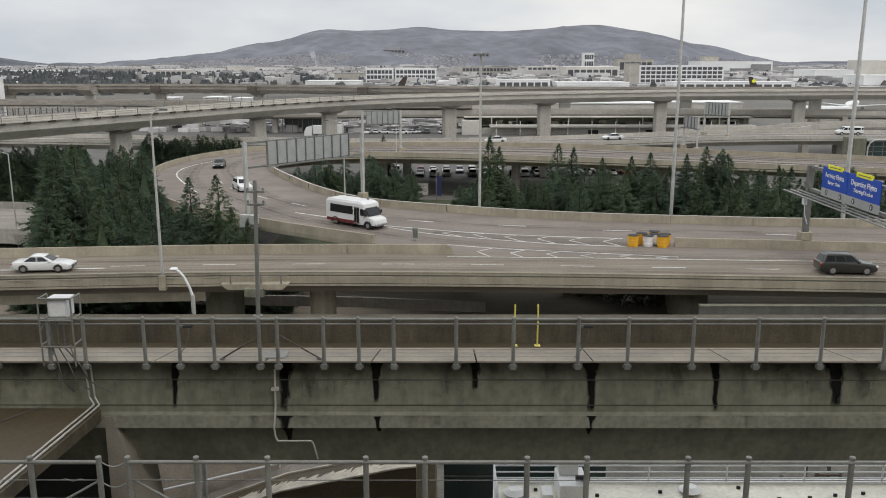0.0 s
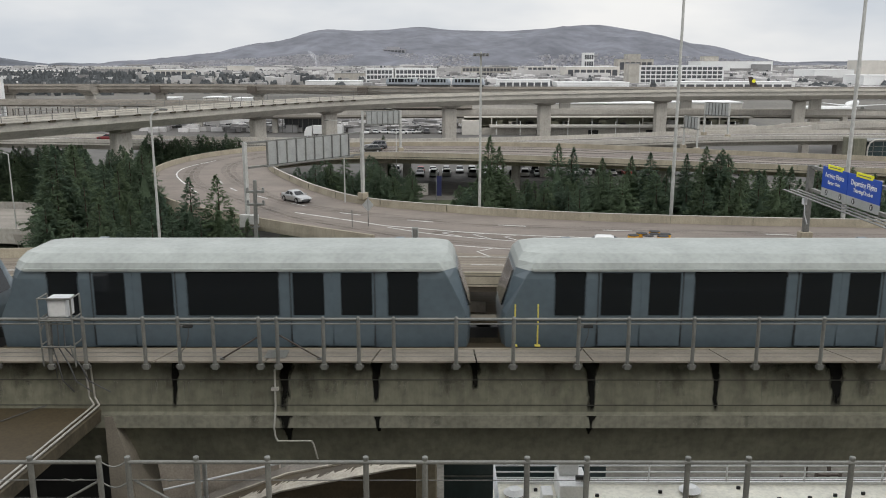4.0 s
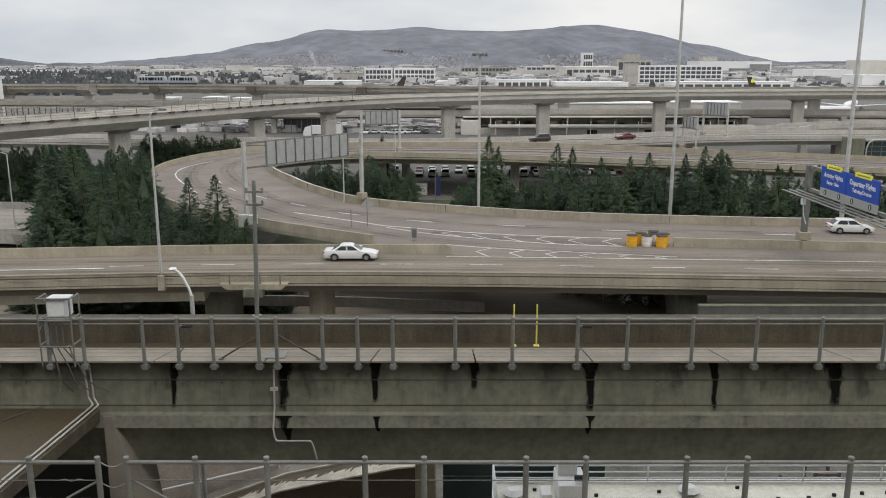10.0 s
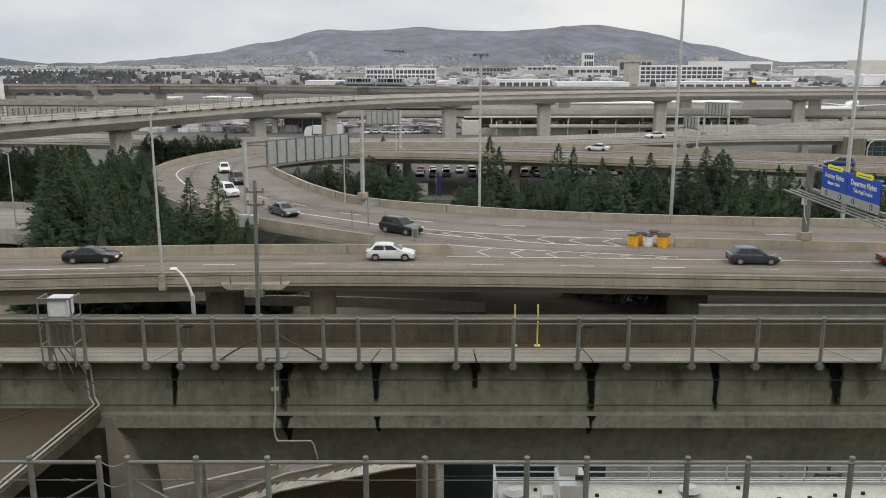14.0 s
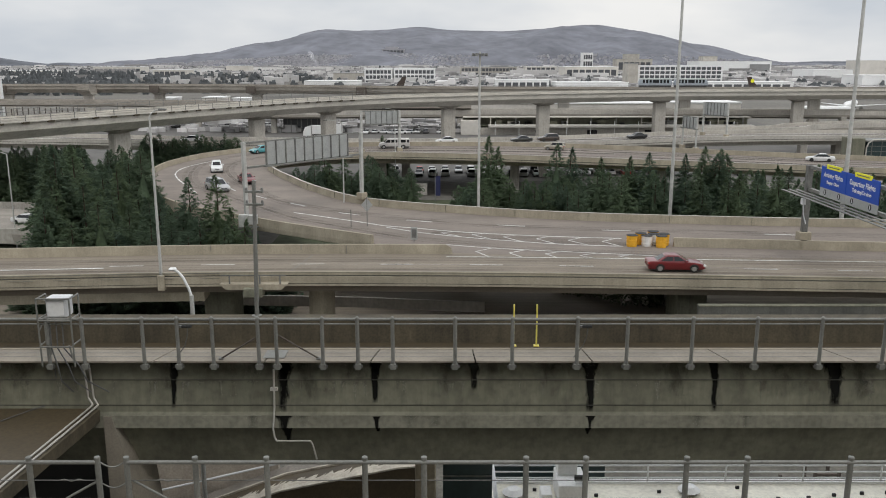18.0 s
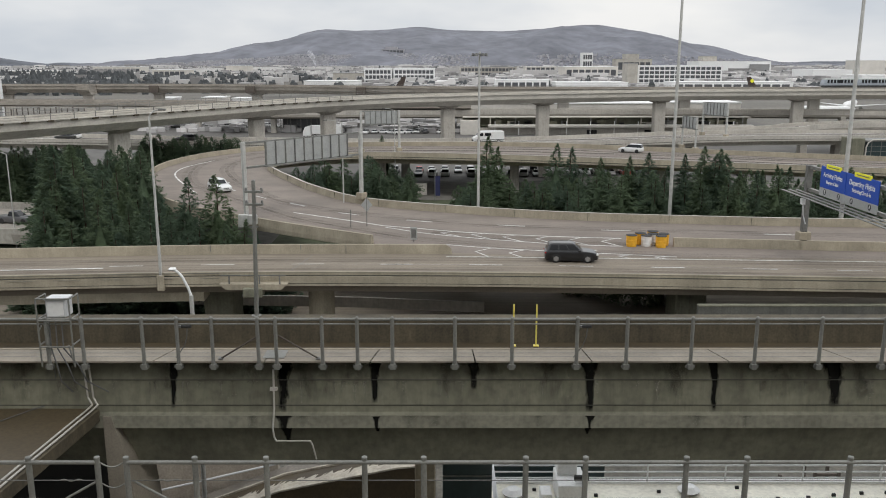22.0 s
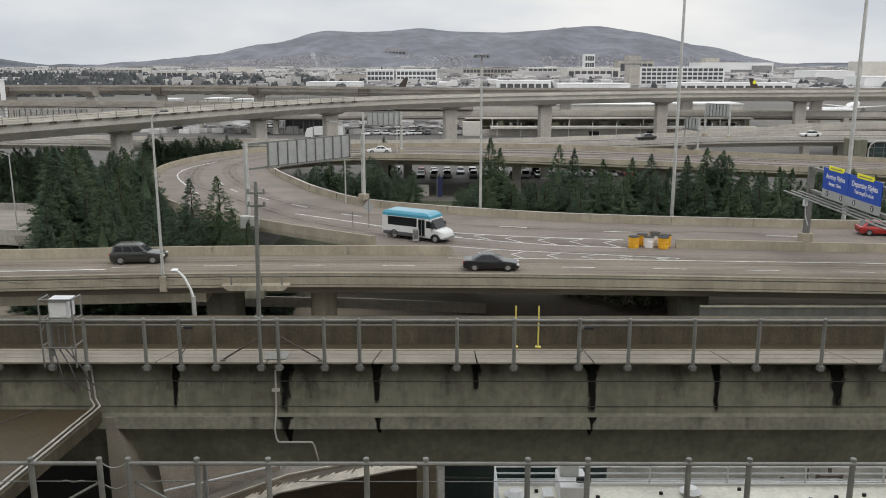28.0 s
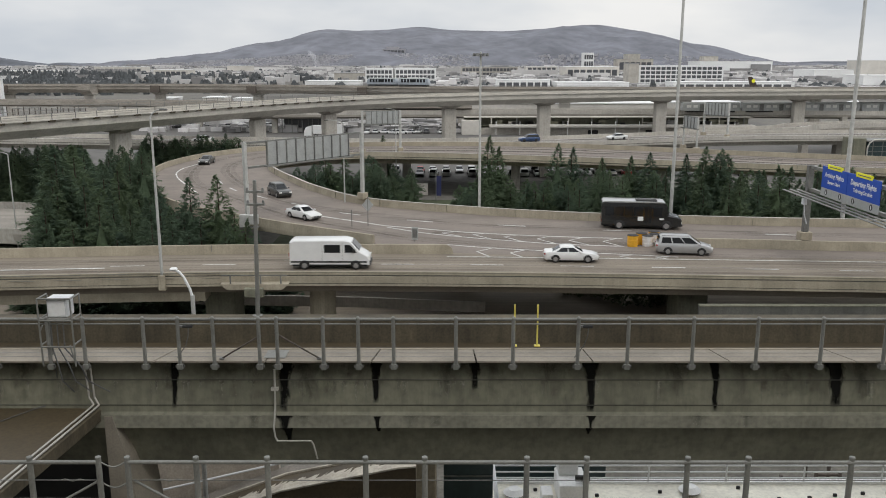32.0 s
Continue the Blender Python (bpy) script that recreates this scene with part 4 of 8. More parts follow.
part("tube", pipe([(0.08, 0.05, 2.3), (0.06, 0.05, 1.3), (0.02, -0.05, 0.75), (0.05, -0.05, 0.52), (0.1, -0.05, 0.42)], 0.025, 8), CONDUIT, drain)
part("foot", pipe([(0.1, -0.05, 0.42), (0.95, -0.05, 0.42), (1.0, -0.02, 0.3), (1.07, 0.1, -0.15)], 0.022, 8), CONDUIT, drain)
part("clip", boxm(-0.02, 0.16, 0.0, 0.1, 1.75, 1.82), CONDUIT, drain)

for x in (1.83, 2.42):
    bar = thing("yellow_marker_post", (x, 20.62, 17.78), "thin yellow steel marker post on walkway", "marker post", group="yellow posts")
    part("pole", tubem((0, 0, 0), (0, 0, 1.12), 0.021, 8), YELLOW, bar)
    part("foot", boxm(-0.07, 0.07, -0.06, 0.06, 0, 0.03), YELLOW, bar)
for x in (-6.36, 3.42):
    cm = thing("walkway_camera", (x, 19.5, 18.62), "small black camera clamped to the railing", "camera", group="walkway cameras")
    part("housing", boxm(-0.02, 0.22, -0.05, 0.06, 0.02, 0.09, bevel=0.015), BLACK, cm)
    part("bracket", boxm(-0.1, 0.0, -0.03, 0.03, 0.03, 0.08), GALV_DARK, cm)
    part("cable", pipe([(0.12, 0, 0.02), (0.1, 0, -0.2), (0.02, 0.02, -0.45), (-0.2, 0.02, -0.75)], 0.012), CABLE, cm)
for x, d in ((-4.5, -1), (-4.06, 1)):
    st = thing("diagonal_stay", (x, 19.6, 17.8), "dark steel stay from railing to walkway", "stay", group="stays")
    part("rod", tubem((0, 0, 0.62), (d * 0.98, 0, 0.02), 0.022, 8), RUSTY, st)
    part("shoe", boxm(d * 0.98 - 0.06, d * 0.98 + 0.06, -0.05, 0.05, 0, 0.03), GALV_DARK, st)
plate = thing("cover_plate", (-4.2, 19.6, 17.785), "pale steel cover plate on walkway joint", "plate")
part("sheet", boxm(-0.28, 0.26, 0.08, 0.66, 0, 0.015, bevel=0.004), GALV, plate)

pole = thing("equipment_pole", (-5.95, 25.75, 17.0), "slender galvanised pole with stacked fittings and stay ring", "pole")
part("shaft", tubem((-0.03, 0, -0.35), (0.08, 0, 4.25), 0.075, 12, 0.06), GALV, pole)
part("base_flange", tubem((-0.03, 0, -0.05), (-0.03, 0, 0.03), 0.16, 12), GALV, pole)
part("base_box", boxm(-0.2, 0.14, -0.15, 0.1, -0.6, -0.15, bevel=0.02), GALV_DARK, pole)
for h in (3.6, 4.0):
    part("cross_arm", boxm(-0.2, 0.36, -0.06, 0.06, h, h + 0.07, bevel=0.01), GALV, pole)
    for x in (-0.16, 0.08, 0.32):
        part("insulator", tubem((x, 0, h + 0.05), (x, 0, h + 0.16), 0.045, 8, 0.03), GALV_DARK, pole)
part("top_box", boxm(0.03, 0.13, -0.05, 0.05, 4.15, 4.4, bevel=0.02), GALV, pole)
pts = [(-0.03 + 0.42 * math.cos(a), 0, -0.3 + 0.22 * math.sin(a)) for a in [math.pi + math.pi * i / 12 for i in range(13)]]
part("stay_ring", pipe(pts, 0.014), GALV, pole)

lamp = thing("bent_street_lamp", (-8.8, 28.2, 0.0), "short white street lamp with a bent neck", "street lamp")
part("shaft", tubem((0, 0, 0), (0, 0, 17.0), 0.11, 10, 0.075), GALV_PALE, lamp)
part("neck", pipe([(0, 0, 16.95), (-0.08, 0, 17.25), (-0.26, 0, 17.65), (-0.40, 0, 17.83), (-0.55, 0, 17.92)], 0.05, 8), WHITE, lamp)
part("head", boxm(-0.72, -0.48, -0.12, 0.12, 17.9, 17.98, bevel=0.03), WHITE, lamp)

# ---- roof, stair ramp and wall below the guideways ----
low = thing("service_building", (1.9, 29.6, 0), "low service building with a cream membrane roof", "building")
part("wall", boxm(0, 40, -11, 0, 0, 8.9), BEIGE, low)
part("roof", boxm(-0.1, 40.1, -11.1, 0.1, 8.9, 9.05, bevel=0.02), ROOF, low, "stained cream roof membrane")
part("parapet", boxm(-0.1, 40, -0.1, 0.12, 9.05, 9.16), WHITE, low)
rl = thing("roof_railing", (1.9, 29.55, 9.1), "thin white pipe railing on the roof edge", "railing")
for h in (1.0, 0.72, 0.45, 0.2):
    part("pipe", tubem((0, 0, h), (40, 0, h), 0.035, 8), CABINET, rl)
    part("pipe", tubem((0, 0, h), (0, -9, h), 0.035, 8), CABINET, rl)
for x in range(0, 40, 3):
    part("post", tubem((x, 0, 0), (x, 0, 1.0), 0.035, 8), CABINET, rl)
for x, y in ((0.75, -0.95), (7.4, -0.75), (17, -0.9)):
    v = thing("roof_vent", (1.9 + x, 29.6 + y, 9.05), "white mushroom vent on roof", "roof vent", group="roof vents")
    part("stem", tubem((0, 0, 0), (0, 0, 0.16), 0.2, 14), CABINET, v)
    part("hood", tubem((0, 0, 0.14), (0, 0, 0.3), 0.42, 18, 0.22), WHITE, v)
    part("brim", tubem((0, 0, 0.1), (0, 0, 0.14), 0.40, 18, 0.42), GALV, v)
ac = thing("roof_air_unit", (4.75, 28.6, 9.05), "white rooftop air handling unit with a dark hood", "air unit")
part("casing", boxm(-0.55, 0.5, -0.9, 0.6, 0.1, 0.9, bevel=0.03), WHITE, ac)
part("upper_case", boxm(-0.48, 0.25, -0.1, 0.6, 0.9, 1.5, bevel=0.03), WHITE, ac)
part("hood", boxm(0.05, 0.58, -0.75, -0.6, 1.0, 1.2, bevel=0.02), BLACK, ac)
part("stand", boxm(0.28, 0.36, -0.55, -0.45, 0.9, 1.0), GALV_DARK, ac)
part("side_box", boxm(-1.15, -0.75, -0.8, -0.1, 0.0, 0.5, bevel=0.02), WHITE, ac)
for i in range(16):
    rr = random.Random(i)
    s = thing("roof_anchor", (2.6 + i * 1.1 + rr.uniform(-.3, .3), 28.3 + rr.uniform(-.5, .9), 9.05), "small dark roof anchor", "roof anchor", group="roof anchors")
    part("stub", boxm(-0.07, 0.07, -0.04, 0.04, 0, 0.12, bevel=0.01), BLACK, s)
stair = thing("sloping_ramp", (-1.2, 31, 0), "mossy concrete ramp rising under the guideway", "ramp", kind="structure")
RISE = ((-11.6, 5.6), (-5.46, 7.95), (-0.64, 8.98), (0.9, 9.1))


def rise_at(x):
    return next(za + (zb - za) * (x - xa) / (xb - xa) for (xa, za), (xb, zb) in zip(RISE, RISE[1:]) if xa <= x <= xb)


part("side_wall", loft(bmesh.new(), [[(x, 0.03, 0), (x, 0.9, 0), (x, 0.9, z - 0.07), (x, 0.03, z - 0.07)] for x, z in RISE]), DIRTY, stair)
part("parapet", loft(bmesh.new(), [[(x, 0, z - 0.07), (x, 0.9, z - 0.07), (x, 0.9, z), (x, 0, z)] for x, z in RISE]), CREAMWALL, stair, "cream parapet with ragged grime")
part("grimy_top", loft(bmesh.new(), [[(x, 0.902, 0), (x, 1.36, 0), (x, 1.36, z - 0.03), (x, 0.902, z - 0.03)] for x, z in RISE]), DIRTY, stair)
part("back_edge", loft(bmesh.new(), [[(x, 1.362, 0), (x, 1.46, 0), (x, 1.46, z + 0.05), (x, 1.362, z + 0.05)] for x, z in RISE]), CREAMWALL, stair)
part("ramp_surface", loft(bmesh.new(), [[(x, 1.462, 0), (x, 2.7, 0), (x, 2.7, z - 0.2), (x, 1.462, z - 0.2)] for x, z in RISE]), DULLWALL, stair)
rq = random.Random(77)
bm = bmesh.new()
for i in range(60):
    x, w = -8.0 + 0.14 * i, rq.uniform(0.06, 0.2)
    d = rq.uniform(.1, .28) + .22 * (i % 9 in (2, 3))
    tip = x + rq.uniform(-.25, .05)
    loft(bm, [[(x, 0.9, rise_at(x) + q), (tip, 0.9 - d, rise_at(tip) + q), (tip + w * .6, 0.9 - d, rise_at(tip + w * .6) + q), (x + w + .1, 0.9, rise_at(x + w + .1) + q)] for q in (-.01, .005)])
part("ragged_grime", bm, DIRTY, stair)
wallb = thing("brown_retaining_wall", (-11.5, 34.0, 0), "brown concrete retaining wall below guideway", "wall", kind="structure")
part("panel", boxm(-2.7, 4.2, 0, 0.4, 0, 9.6), BROWNWALL, wallb)
part("coping", boxm(-2.7, 4.2, -0.05, 0.45, 9.6, 9.72), BROWNWALL, wallb)
part("handrail", tubem((-1.5, -0.6, 6.5), (4.6, -0.6, 8.0), 0.05, 8), CABINET, wallb)
post = thing("concrete_post", (-0.6, 26.5, 0), "square pale concrete post", "post", kind="structure")
part("shaft", boxm(-0.35, 0.35, -0.35, 0.35, 0, 14.2, bevel=0.04), CONCRETE, post)
# added wall; its near-black colour paints the shade of the void
dw = thing("dark_recess_wall", (0, 27.4, 0), "near-black wall added to paint the shaded void under the guideway", "wall", kind="structure")
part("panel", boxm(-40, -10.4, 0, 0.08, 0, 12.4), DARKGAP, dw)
gp = thing("dark_glazed_wall", (0.9, 27.2, 0), "dark green glazed wall beside the service building", "wall", kind="structure")
part("sheet", boxm(-0.9, 0.85, 0, 0.2, 0, 13.5), GREENGLASS, gp)
part("return_sheet", boxm(1.0, 5.6, 3.6, 3.8, 0, 10.9), GREENGLASS, gp)
for z in (10.6, 11.5, 12.4):
    part("mullion", boxm(-0.9, 0.85, -0.04, 0.0, z, z + 0.05), GALV_DARK, gp)

# ---- masts and lamps over the roads ----
rlamp = thing("road_lamp", (-22.45, 64.55, 7.6), "tall slim galvanised road lamp on viaduct barrier", "street lamp")
part("pedestal", boxm(-0.28, 0.28, -0.25, 0.25, -0.5, 0.75, bevel=0.04), CONCRETE, rlamp)
part("shaft", tubem((0, 0, 0.7), (0.02, 0, 13.2), 0.13, 12, 0.075), GALV_PALE, rlamp)
part("arm", pipe([(0.02, 0, 13.15), (0.15, 0, 13.45), (0.45, 0, 13.68), (0.8, 0, 13.76)], 0.05, 8), GALV_PALE, rlamp)
part("lamp_head", boxm(0.75, 1.35, -0.13, 0.13, 13.7, 13.84, bevel=0.04), GALV_DARK, rlamp)
for x, y, top, r, ring in ((4.18, 97.0, 26.0, 0.2, True), (28.1, 102.0, 40.0, 0.24, False), (44.55, 92.0, 40.0, 0.27, False)):
    mst = thing("high_mast_light", (x, y, 0), "tall galvanised high-mast light pole", "light mast", group="high masts")
    part("shaft", tubem((0, 0, 0), (0, 0, top), r, 14, r * 0.55), GALV_PALE, mst)
    if ring:
        part("ring", tubem((0, 0, top - 0.35), (0, 0, top - 0.2), 0.75, 16), GALV_DARK, mst)
        for i in range(6):
            a = i * math.pi / 3
            part("luminaire", tubem((0.75 * math.cos(a), 0.75 * math.sin(a), top - 0.5), (0.75 * math.cos(a), 0.75 * math.sin(a), top - 0.15), 0.2, 8, 0.12), GALV_DARK, mst)
for x, y, h, d in ((-12.5, 104.5, 17.5, 1), (-58.4, 112.0, 12.8, 1), (-9.0, 158.0, 16.0, 1)):
    sl = thing("ramp_lamp", (x, y, 0), "slim galvanised ramp lamp", "street lamp", group="ramp lamps")
    part("shaft", tubem((0, 0, 0), (0, 0, h), 0.11, 10, 0.07), GALV_PALE, sl)
    part("arm", pipe([(0, 0, h), (-0.9 * d, 0, h + 0.3), (-1.8 * d, 0, h + 0.35)], 0.045, 6), GALV_PALE, sl)
    part("lamp_head", boxm(min(-1.8 * d, -2.3 * d), max(-1.8 * d, -2.3 * d), -0.12, 0.12, h + 0.28, h + 0.4, bevel=0.03), GALV_DARK, sl)


# ---- sign gantries ----
def gantry(name, a, b, z0a, z0b, zt, zb, label, t0, t1, panels, panel_mat, posts=(True, True), post_r=0.3):
    """A sign frame between two feet a and b, panels between the shares t0 and t1 of its length."""
    a, b = Vector((*a, 0)), Vector((*b, 0))
    d = b - a
    ln, ang = d.length, math.degrees(math.atan2(d.y, d.x))
    g = thing(name, (a.x, a.y, 0), label, "sign gantry", rz=ang)
    for x, z0, on in ((0, z0a, posts[0]), (ln, z0b, posts[1])):
        if on:
            part("post", boxm(x - post_r, x + post_r, -post_r, post_r, z0, zt + 0.1, bevel=0.03), GALV_PALE, g)
            part("base_block", boxm(x - 0.5, x + 0.5, -0.5, 0.5, z0 - 0.1, z0 + 0.7, bevel=0.05), CONCRETE, g)
    for z in (zt, zb):
        part("chord", boxm(0, ln, 0.1, 0.32, z - 0.12, z + 0.1), GALV, g)
    x0, x1 = t0 * ln, t1 * ln
    w = (x1 - x0) / panels
    for i in range(panels):
        part("panel", boxm(x0 + i * w + 0.03, x0 + (i + 1) * w - 0.03, -0.02, 0.05, zb + 0.1, zt - 0.05), panel_mat, g)
    for i in range(panels + 1):
        part("stiffener", boxm(x0 + i * w - 0.05, x0 + i * w + 0.05, -0.16, 0.1, zb - 0.05, zt + 0.02), GALV_DARK if i % 2 else GALV, g)
    part("ledge", boxm(x0 - 0.4, x1 + 0.4, -0.5, 0.1, zb - 0.1, zb + 0.02), GALV, g)
    return g


gantry("sign_gantry", (-21.3, 89.4), (-10.1, 103.2), 7.6, 8.3, 16.4, 13.75, "grey steel sign gantry seen from its ribbed back", 0.17, 0.87, 9, SIGNGREY, post_r=0.2)
gantry("far_sign_gantry", (-15.9, 164.5), (-8.6, 166.5), 7.5, 7.5, 15.4, 12.9, "small grey sign gantry over the far road", 0.1, 0.95, 6, SIGNGREY, post_r=0.22)
gantry("far_sign_gantry", (62.8, 203.5), (66.4, 197.0), 7.5, 7.5, 15.3, 12.4, "small grey sign gantry over the far road", 0.02, 0.98, 7, SIGNGREY, post_r=0.2)
gantry("far_sign_gantry", (49.2, 172.5), (50.2, 166.5), 7.5, 7.5, 14.0, 11.8, "small grey sign gantry over the far road", 0.02, 0.98, 4, SIGNGREY, post_r=0.16)
jb = thing("gantry_cabinet", (-20.9, 88.2, 7.55), "pale grey equipment boxes strapped to a gantry post", "equipment box")
part("housing", boxm(-0.95, 0.0, -0.4, 0.3, 0.1, 1.4, bevel=0.04), GALV_PALE, jb)
part("housing", boxm(0.05, 1.0, -0.35, 0.3, 0.35, 1.35, bevel=0.04), GALV_PALE, jb)
part("tray", boxm(-1.0, 1.05, -0.45, 0.35, 0.0, 0.1), GALV, jb)

bs = thing("blue_sign_gantry", (36.1, 82.0, 0), "overhead gantry with blue airport direction signs", "sign gantry")
part("post", boxm(-0.27, 0.27, -0.27, 0.27, 7.6, 15.0, bevel=0.03), GALV_DARK, bs)
part("base_block", boxm(-0.6, 0.6, -0.5, 0.5, 7.5, 8.35, bevel=0.05), CONCRETE, bs)
part("beam", boxm(-0.1, 0.25, -24, 0.2, 14.7, 15.0), GALV, bs)
part("beam", boxm(-0.1, 0.25, -24, 0.2, 12.5, 12.8), GALV, bs)
for k, (ya, yb) in enumerate(((-3.2, -8.2), (-8.3, -14.0))):
    pn = part("blue_panel", boxm(-0.28, -0.2, yb, ya, 13.35, 15.35, bevel=0.01), BLUE, bs, "blue sign panel with white words")
    mid = (ya + yb) / 2
    part("yellow_plate", boxm(-0.29, -0.2, mid - 1.45, mid + 1.45, 15.2, 15.6), SIGNYEL, bs, "small yellow plate with unreadable text")
    part("plate_bar", boxm(-0.296, -0.29, mid - 1.1, mid + 1.1, 15.36, 15.44), GALV_DARK, bs)
    part("grey_panel", boxm(-0.27, -0.2, yb, ya, 12.55, 13.34), SIGNGREY, bs)
    for s in (0.22, 0.78):
        c = ya + (yb - ya) * s
        part("arrow_disc", tubem((-0.28, c, 12.98), (-0.27, c, 12.98), 0.26, 14), BLACK, bs)
        part("arrow", boxm(-0.29, -0.28, c - 0.06, c + 0.06, 12.82, 13.14), WHITE, bs)
    for words, size, z in (("Arriving Flights", 0.62, 14.42), ("Baggage Claim", 0.42, 13.84)) if k == 0 else (("Departing Flights", 0.66, 14.42), ("Ticketing/Check-in", 0.44, 13.84)):
        cu = bpy.data.curves.new("sign_text", "FONT")
        cu.body, cu.size, cu.align_x, cu.extrude, cu.offset = words, size, "CENTER", 0.004, 0.012
        cu.materials.append(WHITE)
        tx = new("sign_text", cu)
        tx.parent = bs
        tx.matrix_basis = Matrix.Translation((-0.29, mid, z)) @ Matrix(((0, 0, -1, 0), (-1, 0, 0, 0), (0, 1, 0, 0), (0, 0, 0, 1)))
for y in range(0, 25):
    part("catwalk_bracket", boxm(-2.2, -0.1, -y - 0.05, -y + 0.05, 12.38, 12.46), GALV, bs) if y % 2 == 0 else None
for x in (-2.2, -1.5, -0.8):
    part("catwalk_rail", boxm(x - 0.14, x + 0.14, -24, 0.8, 12.46, 12.52), GALV, bs)
part("catwalk_light", boxm(-2.3, -2.0, -4.4, -3.9, 11.8, 12.38), CABINET, bs)
part("cable", pipe([(-2.1, -4.1, 11.8), (-2.0, -4.1, 10.8), (-1.7, -4.1, 9.9)], 0.05), CABINET, bs)

# ---- crash barrels and small road furniture ----
for i, (x, y, m) in enumerate(((18.25, 79.0, ORANGE), (19.3, 80.0, ORANGE), (19.75, 79.2, WHITE), (20.6, 80.1, WHITE), (21.0, 78.6, ORANGE), (21.5, 79.6, ORANGE), (20.75, 80.9, ORANGE))):
    br = thing("crash_barrel", (x, y, DECK), ("white" if m is WHITE else "orange-yellow") + " plastic crash barrel with black lid", "crash barrel", group="crash barrels")
    h = 1.0 if m is WHITE else 1.08
    part("drum", loft(bmesh.new(), [[(r * math.cos(2 * math.pi * k / 16), r * math.sin(2 * math.pi * k / 16), z) for k in range(16)] for z, r in ((0, .48), (.3, .52), (.32, .49), (.66, .53), (.68, .50), (h, .54))]), m, br)
    part("lid", tubem((0, 0, h), (0, 0, h + 0.05), 0.56, 16, 0.52), BLACK, br)
for x, y, h, k in ((-2.85, 80.9, 1.42, 0), (-8.2, 89.0, 3.2, 1), (-9.9, 88.6, 1.9, 2)):
    dl = thing("road_delineator", (x, y, DECK), "narrow dark road delineator", "road marker") if k != 1 else thing("diamond_warning_sign", (x, y, DECK), "diamond road sign seen from its grey back", "road sign")
    part("post", tubem((0, 0, 0), (0, 0, h), 0.045, 8), GALV_DARK, dl)
    if k == 1:
        part("plate", loft(bmesh.new(), [[(0, yy, 1.6), (0.62, yy, 2.35), (0, yy, 3.1), (-0.62, yy, 2.35)] for yy in (-0.03, 0.0)]), SIGNGREY, dl)
    elif k == 0:
        part("board", boxm(-0.32, 0.32, -0.06, -0.02, 0.25, 1.5, bevel=0.02), SIGNGREY, dl)
        part("stripe", boxm(-0.24, 0.24, -0.07, -0.06, 0.45, 1.3), GALV_DARK, dl)


# ---- far buildings ----
def block(name, label, x0, x1, y, depth, z0, z1, material, rows, cols, category="building"):
    o = thing(name, ((x0 + x1) / 2, y, z0), label, category)
    w, h = x1 - x0, z1 - z0
    part("wall", boxm(-w / 2, w / 2, 0, depth, 0, h), material, o)
    part("roof", boxm(-w / 2 - 0.3, w / 2 + 0.3, -0.3, depth + 0.3, h, h + 0.5), material if material is HOUSES else WHITEROOF if material is not CONCRETE_FAR else GREYROOF, o)
    if rows:
        pw, ph = w / (cols + 0.5), h / (rows + 0.4)
        me = boxm(-pw * 0.4, pw * 0.4, -0.12, 0.05, -ph * 0.34, ph * 0.34)
        first = part("window", me, FARGLASS, o)
        for r in range(rows):
            for c in range(cols):
                m = pose(-w / 2 + pw * (c + 0.75), 0, h - ph * (r + 0.62))
                if r == 0 and c == 0:
                    first.matrix_basis = m
                else:
                    shared("window", first.data, o, m)
    return o


block("far_building", "white four-storey office block with window bands", -79.0, -51.1, 860, 30, 0, 17.2, WHITE, 3, 7, "building")
block("far_building", "white four-storey office block with window bands", -49.7, -8.0, 865, 30, 0, 17.2, WHITE, 3, 10, "building")
block("far_building", "cream slab hotel with dark window grid", 182.7, 261.9, 800, 22, 0, 20.4, WHITE, 5, 16, "building")
block("far_building", "plain brown-grey hotel stair tower", 172.7, 182.1, 798, 24, 0, 22.4, CONCRETE_FAR, 0, 0, "building")
block("far_building", "square white tower block far off", 244.7, 262.5, 1500, 25, 0, 38.5, WHITE, 3, 4, "building")
block("far_building", "long pale hangar with dark door", 478.9, 613.9, 1600, 80, 0, 24.0, WHITE, 0, 0, "building")
block("hangar_door", "wide dark hangar door", 573.2, 610.1, 1597, 2, 0, 18.8, GREYROOF, 0, 0, "building")
block("far_building", "grey rooftop plant block", 488.7, 515.2, 1610, 30, 0, 33.3, CONCRETE_FAR, 0, 0, "building")
block("far_building", "low grey office block", 324.7, 391.1, 1600, 40, 0, 28.1, CONCRETE_FAR, 1, 6, "building")
block("far_building", "small grey rooftop tower block", 345.4, 368.7, 1610, 40, 0, 37.4, CONCRETE_FAR, 0, 0, "building")
block("far_building", "cream stepped warehouse beyond the airport", 156.8, 225.8, 1100, 60, 0, 17.3, BEIGE, 1, 8, "building")
block("far_building", "grey office with window rows", 26.6, 112.4, 1300, 40, 0, 15.8, CONCRETE_FAR, 2, 16, "building")
block("far_building", "white low building with wide bays", 43.6, 87.2, 700, 20, 0, 9.6, WHITE, 1, 7, "building")
block("far_building", "long low white roof", 91.9, 150.0, 690, 30, 0, 7.6, WHITEROOF, 0, 0, "building")
block("far_building", "long grey shed far off", -128.3, -88.6, 1000, 30, 0, 10.8, CONCRETE_FAR, 0, 0, "building")
block("far_building", "low white hall far off", -127.1, -76.8, 780, 30, 0, 6.8, WHITEROOF, 0, 0, "building")
block("far_building", "low beige shed beyond the guideway", -119, -109, 420, 15, 0, 7.0, BEIGE, 1, 4, "building")
